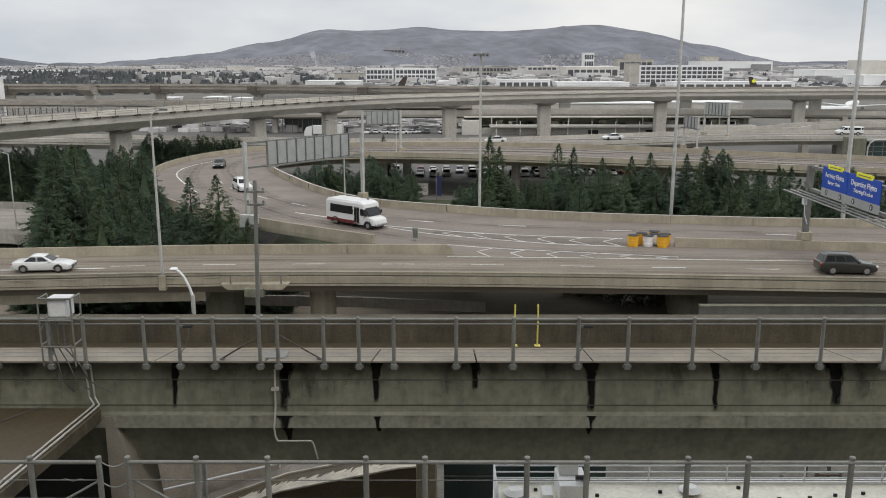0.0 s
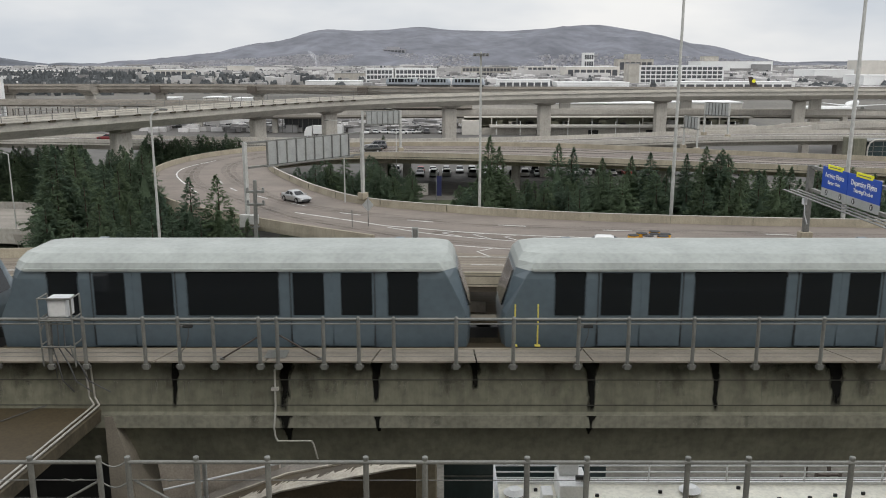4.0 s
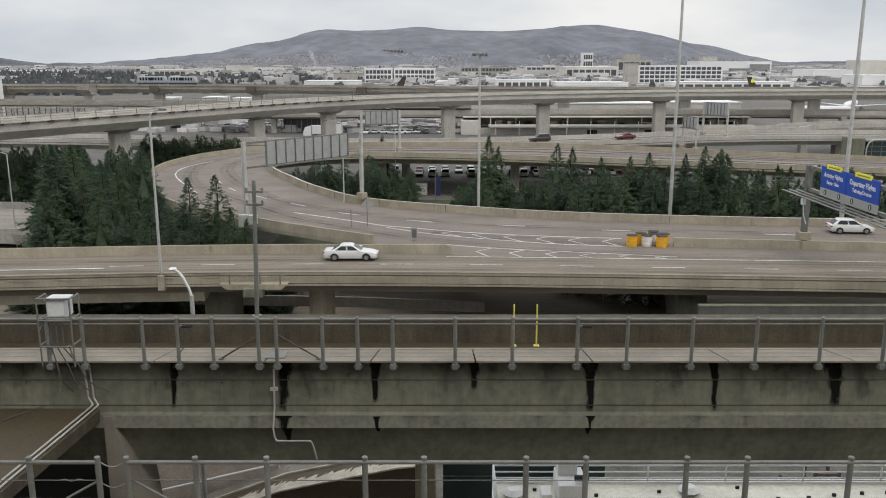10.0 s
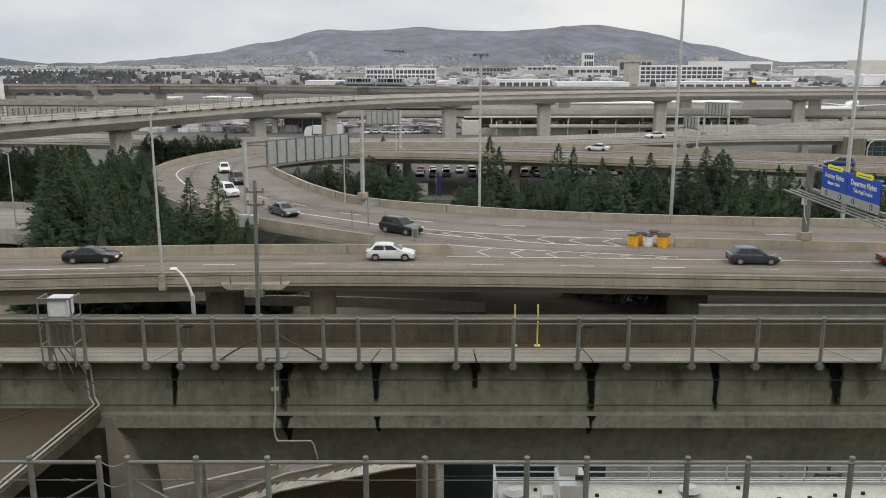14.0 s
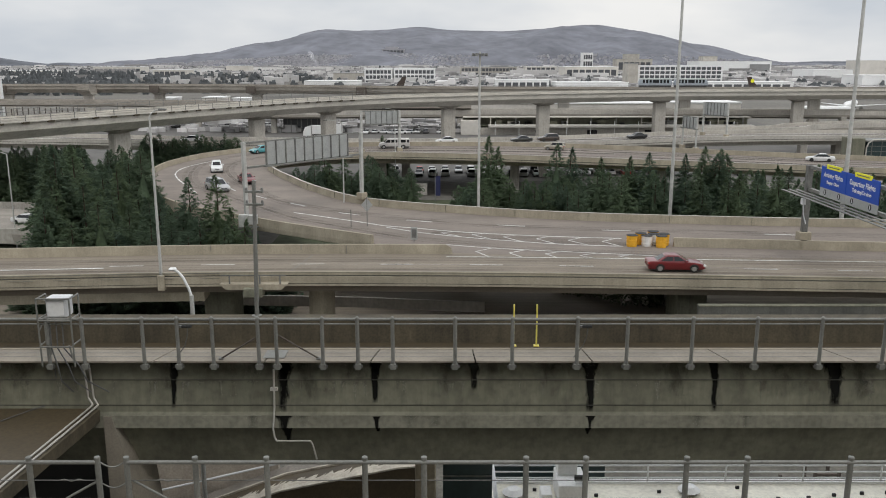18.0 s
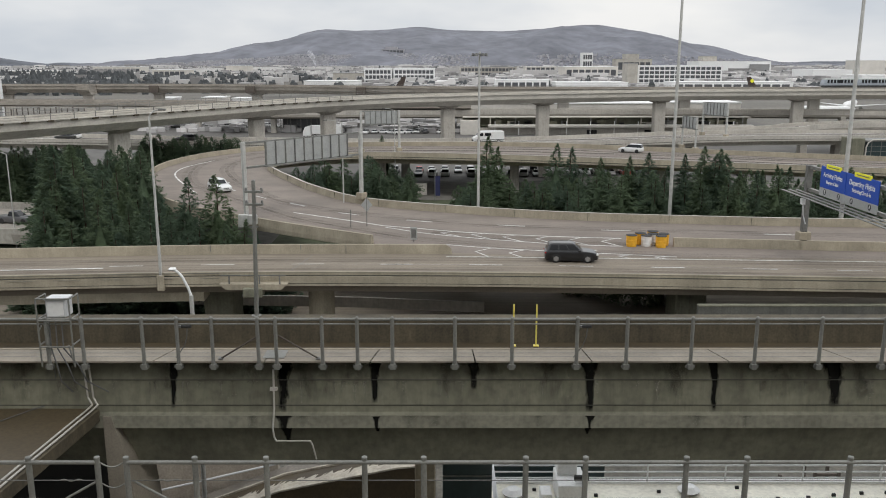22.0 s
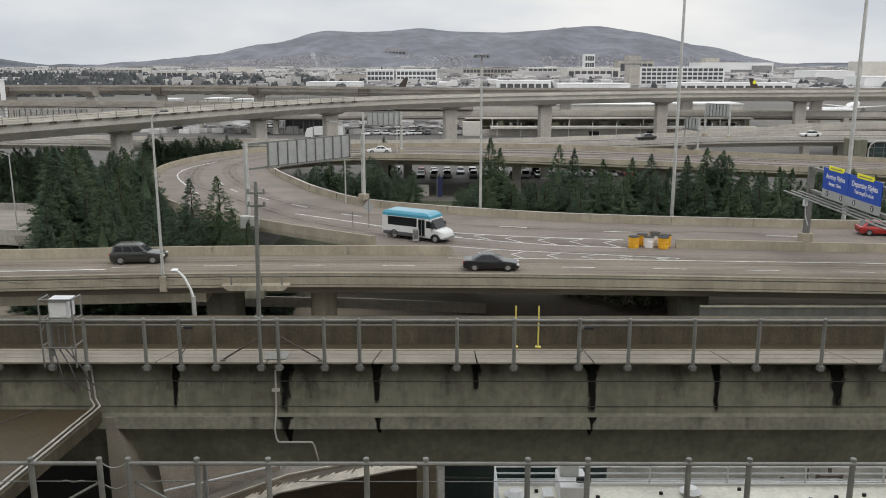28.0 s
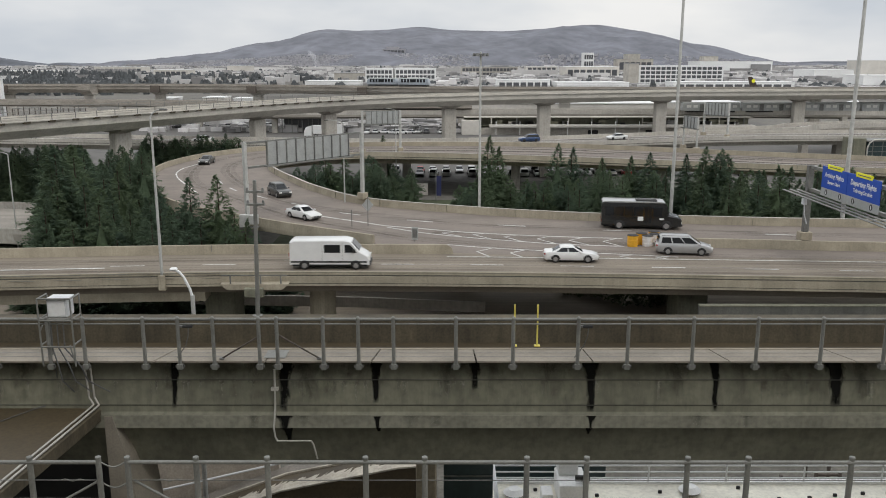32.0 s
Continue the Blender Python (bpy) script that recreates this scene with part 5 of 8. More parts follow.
block("far_building", "low pale shed beyond the guideway", -105, -97, 424, 12, 0, 6.4, WHITEROOF, 0, 0, "building")
block("far_building", "small white shed beyond the guideway", -140, -133, 420, 12, 0, 6.8, WHITEROOF, 0, 0, "building")
block("far_building", "white low terminal annex", 183.0, 279.9, 680, 25, 0, 8.3, WHITE, 1, 12, "building")
block("far_building", "pale cargo block far off", 536.4, 569.6, 1100, 40, 0, 25.4, BEIGE, 0, 0, "building")
block("far_building", "pale grey warehouse far off", 433.4, 479.7, 1000, 60, 0, 14.7, WHITE, 0, 0, "building")
block("far_building", "pale grey warehouse far off", 373.7, 430.0, 760, 40, 0, 12.0, WHITE, 0, 0, "building")
block("far_building", "pale apartment rows far off", -613.0, -528.9, 1500, 40, 0, 14.4, BEIGE, 1, 10, "building")
block("far_building", "pale shed far off", -405.5, -363.3, 1600, 40, 0, 15.7, BEIGE, 0, 0, "building")
block("far_building", "pale warehouse among far trees", -673.6, -596.3, 1300, 40, 0, 9.9, BEIGE, 1, 8, "building")
block("far_building", "low white store far off", -424.5, -375.0, 1250, 40, 0, 12.1, BEIGE, 1, 6, "building")
block("far_building", "beige apartment block far off", 144.6, 199.0, 1500, 40, 0, 15.3, BEIGE, 2, 6, "building")
block("far_building", "white stepped building on the hillside", -235.8, -148.5, 3322, 60, 45, 69.7, HOUSES, 1, 6, "building")
block("far_building", "white stepped building on the hillside", -223.8, -175.5, 3340, 60, 45, 78.5, HOUSES, 0, 0, "building")
block("far_building", "long terminal hall with white roof edge", 8.7, 88.7, 345, 40, 0, 7.9, BEIGE, 0, 0, "building")
block("far_building", "terminal hall with white roof edge", 95.1, 123.1, 350, 40, 0, 7.9, BEIGE, 0, 0, "building")
block("far_building", "white stair tower by guideway", -172.7, -171.7, 330, 2, 0, 18.2, WHITE, 0, 0, "building")
# long open garage across the far side: dark upper bay, pale canopy edge, grey wall
gar = thing("open_parking_garage", (38, 292, 0), "open grey parking garage with a dark upper bay and pale canopy", "garage")
part("lower_wall", boxm(-26.8, 69, 0, 0.5, 0, 2.4), CONCRETE_FAR, gar)
# dark concrete on the back wall paints in part of the bay's shade
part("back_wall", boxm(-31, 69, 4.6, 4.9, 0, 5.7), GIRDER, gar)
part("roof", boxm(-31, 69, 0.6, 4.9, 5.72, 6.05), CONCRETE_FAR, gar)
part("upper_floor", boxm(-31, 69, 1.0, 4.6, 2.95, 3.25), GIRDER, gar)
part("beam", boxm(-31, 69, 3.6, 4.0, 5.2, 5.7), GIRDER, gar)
part("canopy", boxm(-22.3, 69, -2.6, 1.0, 2.6, 3.45, bevel=.08), BEIGE, gar, "pale canopy edge")
part("end_block", boxm(-31.8, -25.1, -1.1, 4.5, 0, 4.95, bevel=.1), BEIGE, gar, "plain pale stair block")
rg = random.Random(31)
for i in range(11):
    x = -21 + i * 8.7 + rg.uniform(-.5, .5)
    part("column", boxm(x - 0.18, x + 0.18, 0.7, 1.1, 3.4, 5.7), GALV_DARK if i % 3 else CONCRETE_FAR, gar)
for i in range(11):
    x = -20 + i * 8.2
    part("canopy_post", boxm(x - 0.11, x + 0.11, -2.4, -2.15, 0, 4.7), WHITE, gar)
for i in range(26):
    x, w, h = rg.uniform(-28, 64), rg.uniform(1.3, 4.0), rg.uniform(.6, 1.9)
    part("stored_crate", boxm(x, x + w, 1.8, 3.4, 3.25, 3.25 + h), rg.choice((DARKGAP, GALV_DARK, GIRDER, CONCRETE_FAR)), gar)
# near-black panels on the wall face paint the shade inside openings
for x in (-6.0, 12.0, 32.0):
    part("opening_shade_panel", boxm(x, x + 3.5, -0.03, 0.1, 0.1, 1.6), DARKGAP, gar)
frm = thing("steel_trellis", (-155, 300, 0), "brown steel frame of posts and beams beside the far guideway", "steel frame")
for i in range(15):
    part("post", boxm(i * 2.0 - .12, i * 2.0 + .12, 0, .3, 0, 8.6 + .5 * (i % 3 == 0)), RUSTY, frm)
for z in (5.6, 7.2, 8.6):
    part("beam", boxm(-.2, 28.2, .3, .5, z, z + .22), CONCRETE_FAR, frm)
can = thing("bus_canopy", (-57.5, 300, 0), "thin flat canopy over a dark glazed hall", "canopy")
part("roof", boxm(-0.3, 14.8, -2, 9, 5.55, 5.75), GALV, can)
part("roof_edge", boxm(-0.3, 14.8, -2.06, -2.0, 5.5, 5.85), WHITE, can, "thin white roof edge")
part("glazing", boxm(0, 14.5, 4, 4.3, 0, 5.5), FARGLASS, can)
for x in (0.3, 3.8, 7.4, 11, 14.2):
    part("column", boxm(x - 0.12, x + 0.12, -1.8, -1.55, 0, 5.55), GALV_DARK, can)
    part("frame", boxm(x + 1.2, x + 1.35, 3.9, 4.0, 0, 5.5), GALV, can)
tagged(part("car_park_surface", boxm(-130, 130, 176, 375, -0.5, 0.03), ASPHALT), "worn grey asphalt car park", "car park", kind="structure")
lowroad = tagged(part("low_ramp", strip([Vector((-220, 140, 0)), Vector((-80, 134, 0)), Vector((-48, 126, 0))], [Vector((-220, 118, 0)), Vector((-62, 112, 0)), Vector((-48, 109, 0))], 0.6, 2.0), ROAD_FAR), "pale low ramp passing behind conifers", "ramp", kind="structure")
for pts in ([(-220, 117.8, 2), (-62, 111.8, 2), (-48, 108.8, 2)], [(-220, 140.2, 2), (-80, 134.2, 2), (-48, 126.2, 2)]):
    part("barrier", sweep(spline(pts, 5), [(-.2, -1.3), (-.15, .8), (.15, .8), (.2, -1.3)]), CONCRETE_FAR, lowroad)
tagged(part("gravel_yard", boxm(-160, 160, 30.5, 69.5, -0.4, 0.06), GRAVEL), "grey-brown gravel yard between the viaducts", "yard", kind="structure")
for i, (x, y) in enumerate(((17.6, 38.0), (19.5, 39.5))):
    cg = thing("steel_cage", (x, y, 0.06), "dark weathered steel lattice cage standing in the yard", "steel cage", group="steel cages")
    for a in (-0.6, 0.6):
        for b in (-0.6, 0.6):
            part("bar", boxm(a - .07, a + .07, b - .07, b + .07, 0, 4.6), RUSTY, cg)
    for k in range(6):
        for s in (-0.6, 0.6):
            part("hoop", boxm(-0.66, 0.66, s - .05, s + .05, 0.4 + k * .8, 0.5 + k * .8), RUSTY, cg)
under = tagged(part("lower_road", boxm(-160, 160, 69.5, 92.9, -0.4, 0.1), ROAD), "shaded road beneath the viaduct", "road", kind="structure")
part("barrier", sweep(spline([(-160, 71.5, 0.1), (-10, 76, 0.1), (60, 74, 0.1), (160, 73, .1)], 6), [(-.2, 0), (-.15, .9), (.15, .9), (.2, 0)]), CONCRETE, under)
slip = tagged(part("service_ramp", strip([Vector((-24, 76.9, 0)), Vector((4, 76.9, 0))], [Vector((-24, 73.5, 0)), Vector((4, 73.5, 0))], 0.1, 1.2), ROAD), "narrow concrete service ramp passing beneath the viaduct", "ramp", kind="structure")
for yy, top in ((77.1, 1.0), (73.6, 0.0)):
    part("parapet", loft(bmesh.new(), [[(x, yy, z + top - 1.0), (x, yy + .25, z + top - 1.0), (x, yy + .25, z + top), (x, yy, z + top)] for x, z in ((-24, 2.2), (-8, 1.9), (4, 1.4))]), CONCRETE_FAR, slip)
part("side_ramp", strip([Vector((-9, 70, 1.4)), Vector((60, 71.0, 1.4))], [Vector((-9, 69.5, 1.4)), Vector((60, 70.5, 1.4))], 0.0, 1.35), CONCRETE, under)


# ---- aircraft far off ----
def aircraft(x, y, s, rz, tail):
    a = thing("airliner", (x, y, 0), "parked white airliner with a dark tail", "aircraft", group="airliners", rz=rz)
    prof = [(-19, .3, 4.6), (-15, 1.2, 4.2), (-9, 1.9, 3.8), (12, 1.9, 3.8), (16, 1.5, 3.6), (18.5, .5, 3.3)]
    part("fuselage", loft(bmesh.new(), [[(px * s, r * s * math.cos(2 * math.pi * k / 14), z * s + r * s * math.sin(2 * math.pi * k / 14)) for k in range(14)] for px, r, z in prof]), WHITE, a, smooth=True)
    for d in (-1, 1):
        part("wing", loft(bmesh.new(), [[(c0 * s, d * yy * s, z * s), (c1 * s, d * yy * s, z * s), (c1 * s, d * yy * s, (z + t) * s), (c0 * s, d * yy * s, (z + t) * s)] for c0, c1, yy, z, t in ((4, -3, 1.5, 2.6, .5), (-5, -7, 16, 3.8, .15))]), WHITE, a)
        part("engine", tubem((3.5 * s, d * 5.5 * s, 1.9 * s), (0.2 * s, d * 5.5 * s, 1.9 * s), 1.0 * s, 12, 0.7 * s), GALV, a)
        part("wheel", tubem((0, d * 2.6 * s - .2, .55 * s), (0, d * 2.6 * s + .2, .55 * s), .55 * s, 10), BLACK, a)
        part("leg", tubem((0, d * 2.6 * s, .5 * s), (0, d * 2.2 * s, 2.8 * s), .16 * s, 6), GALV, a)
    part("fin", loft(bmesh.new(), [[(c0 * s, -.2 * s, z * s), (c1 * s, -.2 * s, z * s), (c1 * s, .2 * s, z * s), (c0 * s, .2 * s, z * s)] for c0, c1, z in ((-13, -18, 5), (-17.5, -20, 11.5))]), tail, a)
    part("nose_leg", tubem((14 * s, 0, 0), (14 * s, 0, 2.5 * s), .18 * s, 6), GALV, a)
    return a


NAVY = mat("tail_navy", (0.03, 0.04, 0.09), 0.4, var=0.1, scale=1, fine=4, bump=0.0)
TAILY = mat("tail_grey", (0.45, 0.46, 0.48), 0.4, var=0.1, scale=1, fine=4, bump=0.0)
aircraft(183, 405, 0.72, 340, NAVY)
aircraft(207, 430, 0.95, 236, NAVY)
TAILB = mat("tail_dark_brown", (0.045, 0.03, 0.022), 0.4, var=0.1, scale=1, fine=4, bump=0.0)
for x, rz, disc in ((238, 0, True), (-50, 180, False)):
    far_plane = aircraft(x, 600, 1.22, rz, TAILB)
    if disc:
        part("tail_disc", tubem((-16.6 * 1.22, -.3, 9.2 * 1.22), (-16.6 * 1.22, -.25, 9.2 * 1.22), 1.3, 16), SIGNYEL, far_plane, "yellow disc on the tail")
aircraft(505, 1450, 0.95, 185, TAILY)
aircraft(566, 1450, 1.1, 178, TAILY)
tower = thing("glazed_stair_hall", (84, 172, 0), "dark concrete stair tower with a barrel-roofed glass hall", "building")
part("wall", boxm(0, 2.6, 0, 5, 0, 9.5, bevel=.08), GIRDER, tower)
part("hall_floor", boxm(2.6, 22, 0.4, 6, 0, 4.6), CONCRETE_FAR, tower)
part("glazing", boxm(3.2, 22, 0.5, 5.6, 4.6, 8.8), GREENGLASS, tower)
part("roof", boxm(2.7, 22.2, 0.2, 6, 8.8, 9.1, bevel=.05), GALV, tower)
part("arch_tube", pipe([(2.9, 0, 3.2), (2.9, 0, 7.6), (3.3, 0, 8.6), (4.2, 0, 9.2), (22, 0, 9.2)], .16, 8), CONDUIT, tower, "pale bent tube framing the glass")
for k in range(9):
    part("mullion", boxm(4.2 + 2 * k, 4.32 + 2 * k, 0.4, 0.5, 4.6, 8.8), GALV, tower)
for k in range(3):
    part("transom", boxm(3.2, 22, 0.4, 0.5, 5.6 + 1.1 * k, 5.7 + 1.1 * k), GALV, tower)


# ---- far town and woods, past counting ----
def boxes_mesh(items):
    vs, fs = [], []
    for x, y, z, w, d, h in items:
        n = len(vs)
        vs += [(x, y, z), (x + w, y, z), (x + w, y + d, z), (x, y + d, z), (x, y, z + h), (x + w, y, z + h), (x + w, y + d, z + h), (x, y + d, z + h)]
        fs += [[n + i for i in q] for q in ((4, 5, 6, 7), (0, 1, 5, 4), (1, 2, 6, 5), (3, 0, 4, 7))]
    return vs, fs


def stuff(name, vs, fs, material, label, category):
    me = bpy.data.meshes.new(name)
    me.from_pydata(vs, [], fs)
    me.materials.append(material)
    return tagged(new(name, me), label, category, kind="stuff")


rc = random.Random(5)
town = []
for i in range(11000):
    y = 760 + 2350 * rc.random() ** 0.8
    x = rc.uniform(-0.6, 0.62) * y
    if x < -0.1 * y and rc.random() < (0.85 if y < 1300 else 0.45):
        continue
    big = rc.random() < 0.03 and y > 1000
    w, h = (rc.uniform(30, 80), rc.uniform(6, 13)) if big else (rc.uniform(5, 13), rc.uniform(3, 9))
    town.append((x, y, 0, w, rc.uniform(8, 25), h))
for i in range(5000):
    # crowded low roofs between the larger sheds
    y = 560 + 600 * rc.random()
    x = rc.uniform(-0.09, 0.62) * y
    town.append((x, y, 0, rc.uniform(2.5, 11), rc.uniform(4, 14), rc.uniform(1.5, 3.6) + 0.0045 * (y - 560)))
hill = []
for i in range(5200):
    x = rc.uniform(-1350, 1350) if i % 2 else rc.gauss(-450, 330)
    y = 3052 + 235 * rc.random() ** 1.5
    v = (y - 3050) / 950
    hill.append((x, y, CREST(x) * math.sin(v * math.pi / 2) ** 1.25 - 7, rc.uniform(4, 11), 10, rc.uniform(7, 10)))
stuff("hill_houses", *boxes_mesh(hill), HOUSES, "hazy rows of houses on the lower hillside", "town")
stuff("far_town", *boxes_mesh(town), CITY, "pale crowded houses and sheds across the plain", "town")


def clump(vs, fs, x, y, z, r, h, rnd):
    """A far tree: three ragged lobes."""
    k = 6
    for lobe in range(3):
        n = len(vs)
        cx, cy, s = x + rnd.uniform(-.6, .6) * r, y + rnd.uniform(-.6, .6) * r, rnd.uniform(.5, .8)
        hh = h * rnd.uniform(.65, 1.05)
        for zz, rr in ((0, .7), (.5, 1.0), (.85, .6)):
            for i in range(k):
                a = 2 * math.pi * i / k + zz
                q = rr * r * s * rnd.uniform(0.7, 1.25)
                vs.append((cx + q * math.cos(a), cy + q * math.sin(a), z + hh * zz * rnd.uniform(.88, 1.1)))
        vs.append((cx, cy, z + hh))
        for lv in range(2):
            for i in range(k):
                a, b = n + lv * k + i, n + lv * k + (i + 1) % k
                fs.append([a, b, b + k, a + k])
        for i in range(k):
            fs.append([n + 2 * k + i, n + 2 * k + (i + 1) % k, n + 3 * k])


yard_bits = []
for i in range(900):
    y = rc.uniform(300, 372)
    x = rc.uniform(-.54, -.09) * y if i % 3 else rc.uniform(-38, 6)
    if i % 11 == 0:
        w, d, h = rc.uniform(4, 7), 2.4, rc.uniform(2.2, 3.0)
    else:
        w, d, h = rc.uniform(1.6, 4.6), rc.uniform(1.6, 2.2), rc.uniform(1.2, 1.7)
    yard_bits.append((x, y, 0.03, w, d, h))
stuff("yard_clutter", *boxes_mesh(yard_bits), CITY, "crowded pale vehicles and containers in the far yard", "yard clutter")
wv, wf = [], []
for i in range(4600):
    y = 560 + 2400 * rc.random() ** 0.8
    x = rc.uniform(-0.62, 0.62) * y
    left = x < -0.2 * y
    if (not left and (rc.random() < 0.5 or y < 720)) or (left and y < 640):
        continue
    if left and y < 1100:
        clump(wv, wf, x, y, 0, rc.uniform(2, 3.6), rc.uniform(4.5, 9), rc)
    else:
        clump(wv, wf, x, y, 0, rc.uniform(2.5, 6), rc.uniform(5, 10), rc)
for i in range(620):
    # a dark belt of trees behind the far guideway
    y = rc.uniform(620, 1300)
    clump(wv, wf, rc.uniform(-0.56, -0.36) * y, y, 0, rc.uniform(2.2, 4.2), rc.uniform(4, 13) * (.5 + y / 2000), rc)
stuff("far_woods", wv, wf, FARWOOD, "belts of distant trees with haze in their dull colour", "woods")


# ---- conifers ----
def conifer_mesh(seed, height, spread, boughs, blunt=0.62):
    """Boughs in loose whorls round the stem, each a fan of overlapping feathery sprays."""
    rnd = random.Random(seed)
    vs, fs = [], []
    bend = [rnd.uniform(-.4, .4), rnd.uniform(-.4, .4)]
    lobes = [(rnd.uniform(0, 6.3), rnd.uniform(.05, .8), rnd.uniform(-.25, .25)) for _ in range(9)]
    for i in range(boughs):
        t = (i + rnd.random()) / boughs
        z = height * (0.03 + 0.97 * t ** 0.80)
        a = rnd.uniform(0, 2 * math.pi)
        swell = 1 + sum(g * max(0, 1 - abs((a - la + 3.14) % 6.28 - 3.14) / 1.1) * max(0, 1 - abs(t - lt) / .2) for la, lt, g in lobes)
        reach = (spread * min(1.0, 1.15 * (1 - t) ** blunt) * rnd.uniform(0.62, 1.12) + .04) * swell
        droop = rnd.uniform(-.1, .35) * (1 - 1.5 * t)
        ca, sa = math.cos(a), math.sin(a)
        n = max(3, int(reach / 0.3))
        for k in range(n):
            u = 0.35 + 0.65 * (k + 1) / n
            c = (bend[0] * t + ca * reach * u, bend[1] * t + sa * reach * u, z - droop * reach * u * u + rnd.uniform(-.15, .15))
            size = (0.36 - 0.10 * u) * (0.42 + 0.58 * (1 - t))
            fuzz = 0.05 + 0.13 * (1 - t)
            for _ in range(8):
                b = a + rnd.uniform(-1.3, 1.3)
                q = (c[0] + rnd.uniform(-fuzz, fuzz), c[1] + rnd.uniform(-fuzz, fuzz), c[2] + rnd.uniform(-fuzz, fuzz))
                d = (math.cos(b) * size, math.sin(b) * size, rnd.uniform(-.3, .5) * size)
                e = (-math.sin(b) * size * .42, math.cos(b) * size * .42, rnd.uniform(-.3, .3) * size)
                m = len(vs)
                vs += [(q[0] - e[0] - d[0] * .4, q[1] - e[1] - d[1] * .4, q[2] - e[2]), (q[0] + e[0] - d[0] * .4, q[1] + e[1] - d[1] * .4, q[2] + e[2]), (q[0] + d[0], q[1] + d[1], q[2] + d[2])]
                fs.append([m, m + 1, m + 2])
    # dense inner boughs
    n = len(vs)
    for zz, rr in ((.03, .5), (.28, .48), (.5, .28), (.68, .11), (.78, .02)):
        vs += [(rr * spread * rnd.uniform(.75, 1.15) * math.cos(2 * math.pi * k / 11) + bend[0] * zz, rr * spread * rnd.uniform(.75, 1.15) * math.sin(2 * math.pi * k / 11) + bend[1] * zz, (zz + rnd.uniform(-.03, .03)) * height) for k in range(11)]
    fs += [[n + 11 * q + k, n + 11 * q + (k + 1) % 11, n + 11 * q + 11 + (k + 1) % 11, n + 11 * q + 11 + k] for q in range(4) for k in range(11)]
    me = bpy.data.meshes.new("crown")
    me.from_pydata(vs, [], fs)
    me.materials.append(NEEDLES)
    return me


TREES = []
for seed, (h, sp, nb, bl) in enumerate(((13, 3.3, 265, .95), (12, 2.9, 240, 1.0), (14, 3.7, 280, .85), (10, 3.0, 205, .9), (11, 3.3, 225, .75), (8, 3.0, 170, .7))):
    tr = thing("conifer", (-60 + seed, 110, 0), "dark green conifer in a dense stand", "tree", group="conifers")
    part("trunk", tubem((0, 0, 0), (0, 0, h * 0.95), 0.2, 8, 0.03), BARK, tr)
    shared("crown", conifer_mesh(seed + 3, h, sp, nb, bl), tr)
    TREES.append((tr, h))
used = set()


def plant(x, y, top, turn, k=None, z=0.0):
    k = min(range(6), key=lambda i: abs(TREES[i][1] - (top - z)) + 0.8 * ((i * 7 + int(turn)) % 3)) if k is None else k
    tr, h = TREES[k]
    s = (top - z) / h
    m = pose(x, y, z, 0, 0, turn)
    if k not in used:
        used.add(k)
        o = tr
        o.matrix_basis = m
    else:
        o = copy_thing(tr, m)
    wide = max(0.85, 1.02 * s)
    o.scale = (wide, wide, s)
    return o


rt = random.Random(11)
for x, y, top in ((5.9, 112, 15.2), (7.3, 113.5, 13.6), (16, 118, 13.6), (18.2, 119, 13), (34.5, 110, 14), (36.2, 109, 13.8), (32.6, 112, 12.8), (27.2, 110, 13.2), (24.8, 111, 12.6), (21.5, 113, 12.2),
                  (-39, 95, 11), (-37.5, 90, 11.4), (-31.5, 92, 10.8), (-28.6, 90.5, 9.6), (-34.5, 88, 14.4), (-38.7, 86, 13.8), (-33.2, 90, 12.9), (-29.9, 84, 11.5), (-27.8, 84, 10.4),
                  (-36.5, 84, 13.2), (-38.8, 83, 13.2), (-33.7, 84, 12.3), (-38.1, 93, 13.2), (-30.3, 88, 10.8)):
    plant(x, y, top, rt.uniform(0, 360))
# the stand beside the ramp: two spires and lower growth in front
for x, y, top, k in ((-25.6, 83.5, 13.5, 2), (-22.5, 82.5, 13.9, 2), (-33.5, 80, 12.2, 2), (-39, 80.5, 11.8, 4), (-23.9, 80.6, 9.8, 3), (-20.6, 81, 10.9, 1), (-19.4, 80.2, 9.8, 1), (-18.2, 79.6, 8.8, 3),
                     (-30.9, 81, 11.6, 0), (-26.5, 80, 10.2, 3), (-24.6, 79, 9, 5), (-28.3, 79.5, 9.8, 5), (-21.2, 79.4, 9.4, 3), (-36, 79.5, 10, 4), (-31.5, 78.8, 8.6, 5), (-17.2, 80, 7.4, 5)):
    plant(x, y, top, rt.uniform(0, 360), k=k)
n = 0
while n < 78:
    x, y = rt.uniform(-82, -36), rt.uniform(80, 128)
    edge = -33 - 0.35 * (y - 100) if y > 98 else -36
    if x > edge - 3 - max(0, (y - 112) * 0.3) or (x < -60 and y > 112):
        continue
    if x / y < -0.475 and y > 82:
        continue
    if x / y < -0.475:
        plant(x, y, rt.uniform(4, 6.5), rt.uniform(0, 360))
    else:
        plant(x, y, rt.uniform(7.5, 10.2) if -0.424 < x / y < -0.384 else 25 - rt.uniform(.098, .118) * y, rt.uniform(0, 360))
    n += 1
n = 0
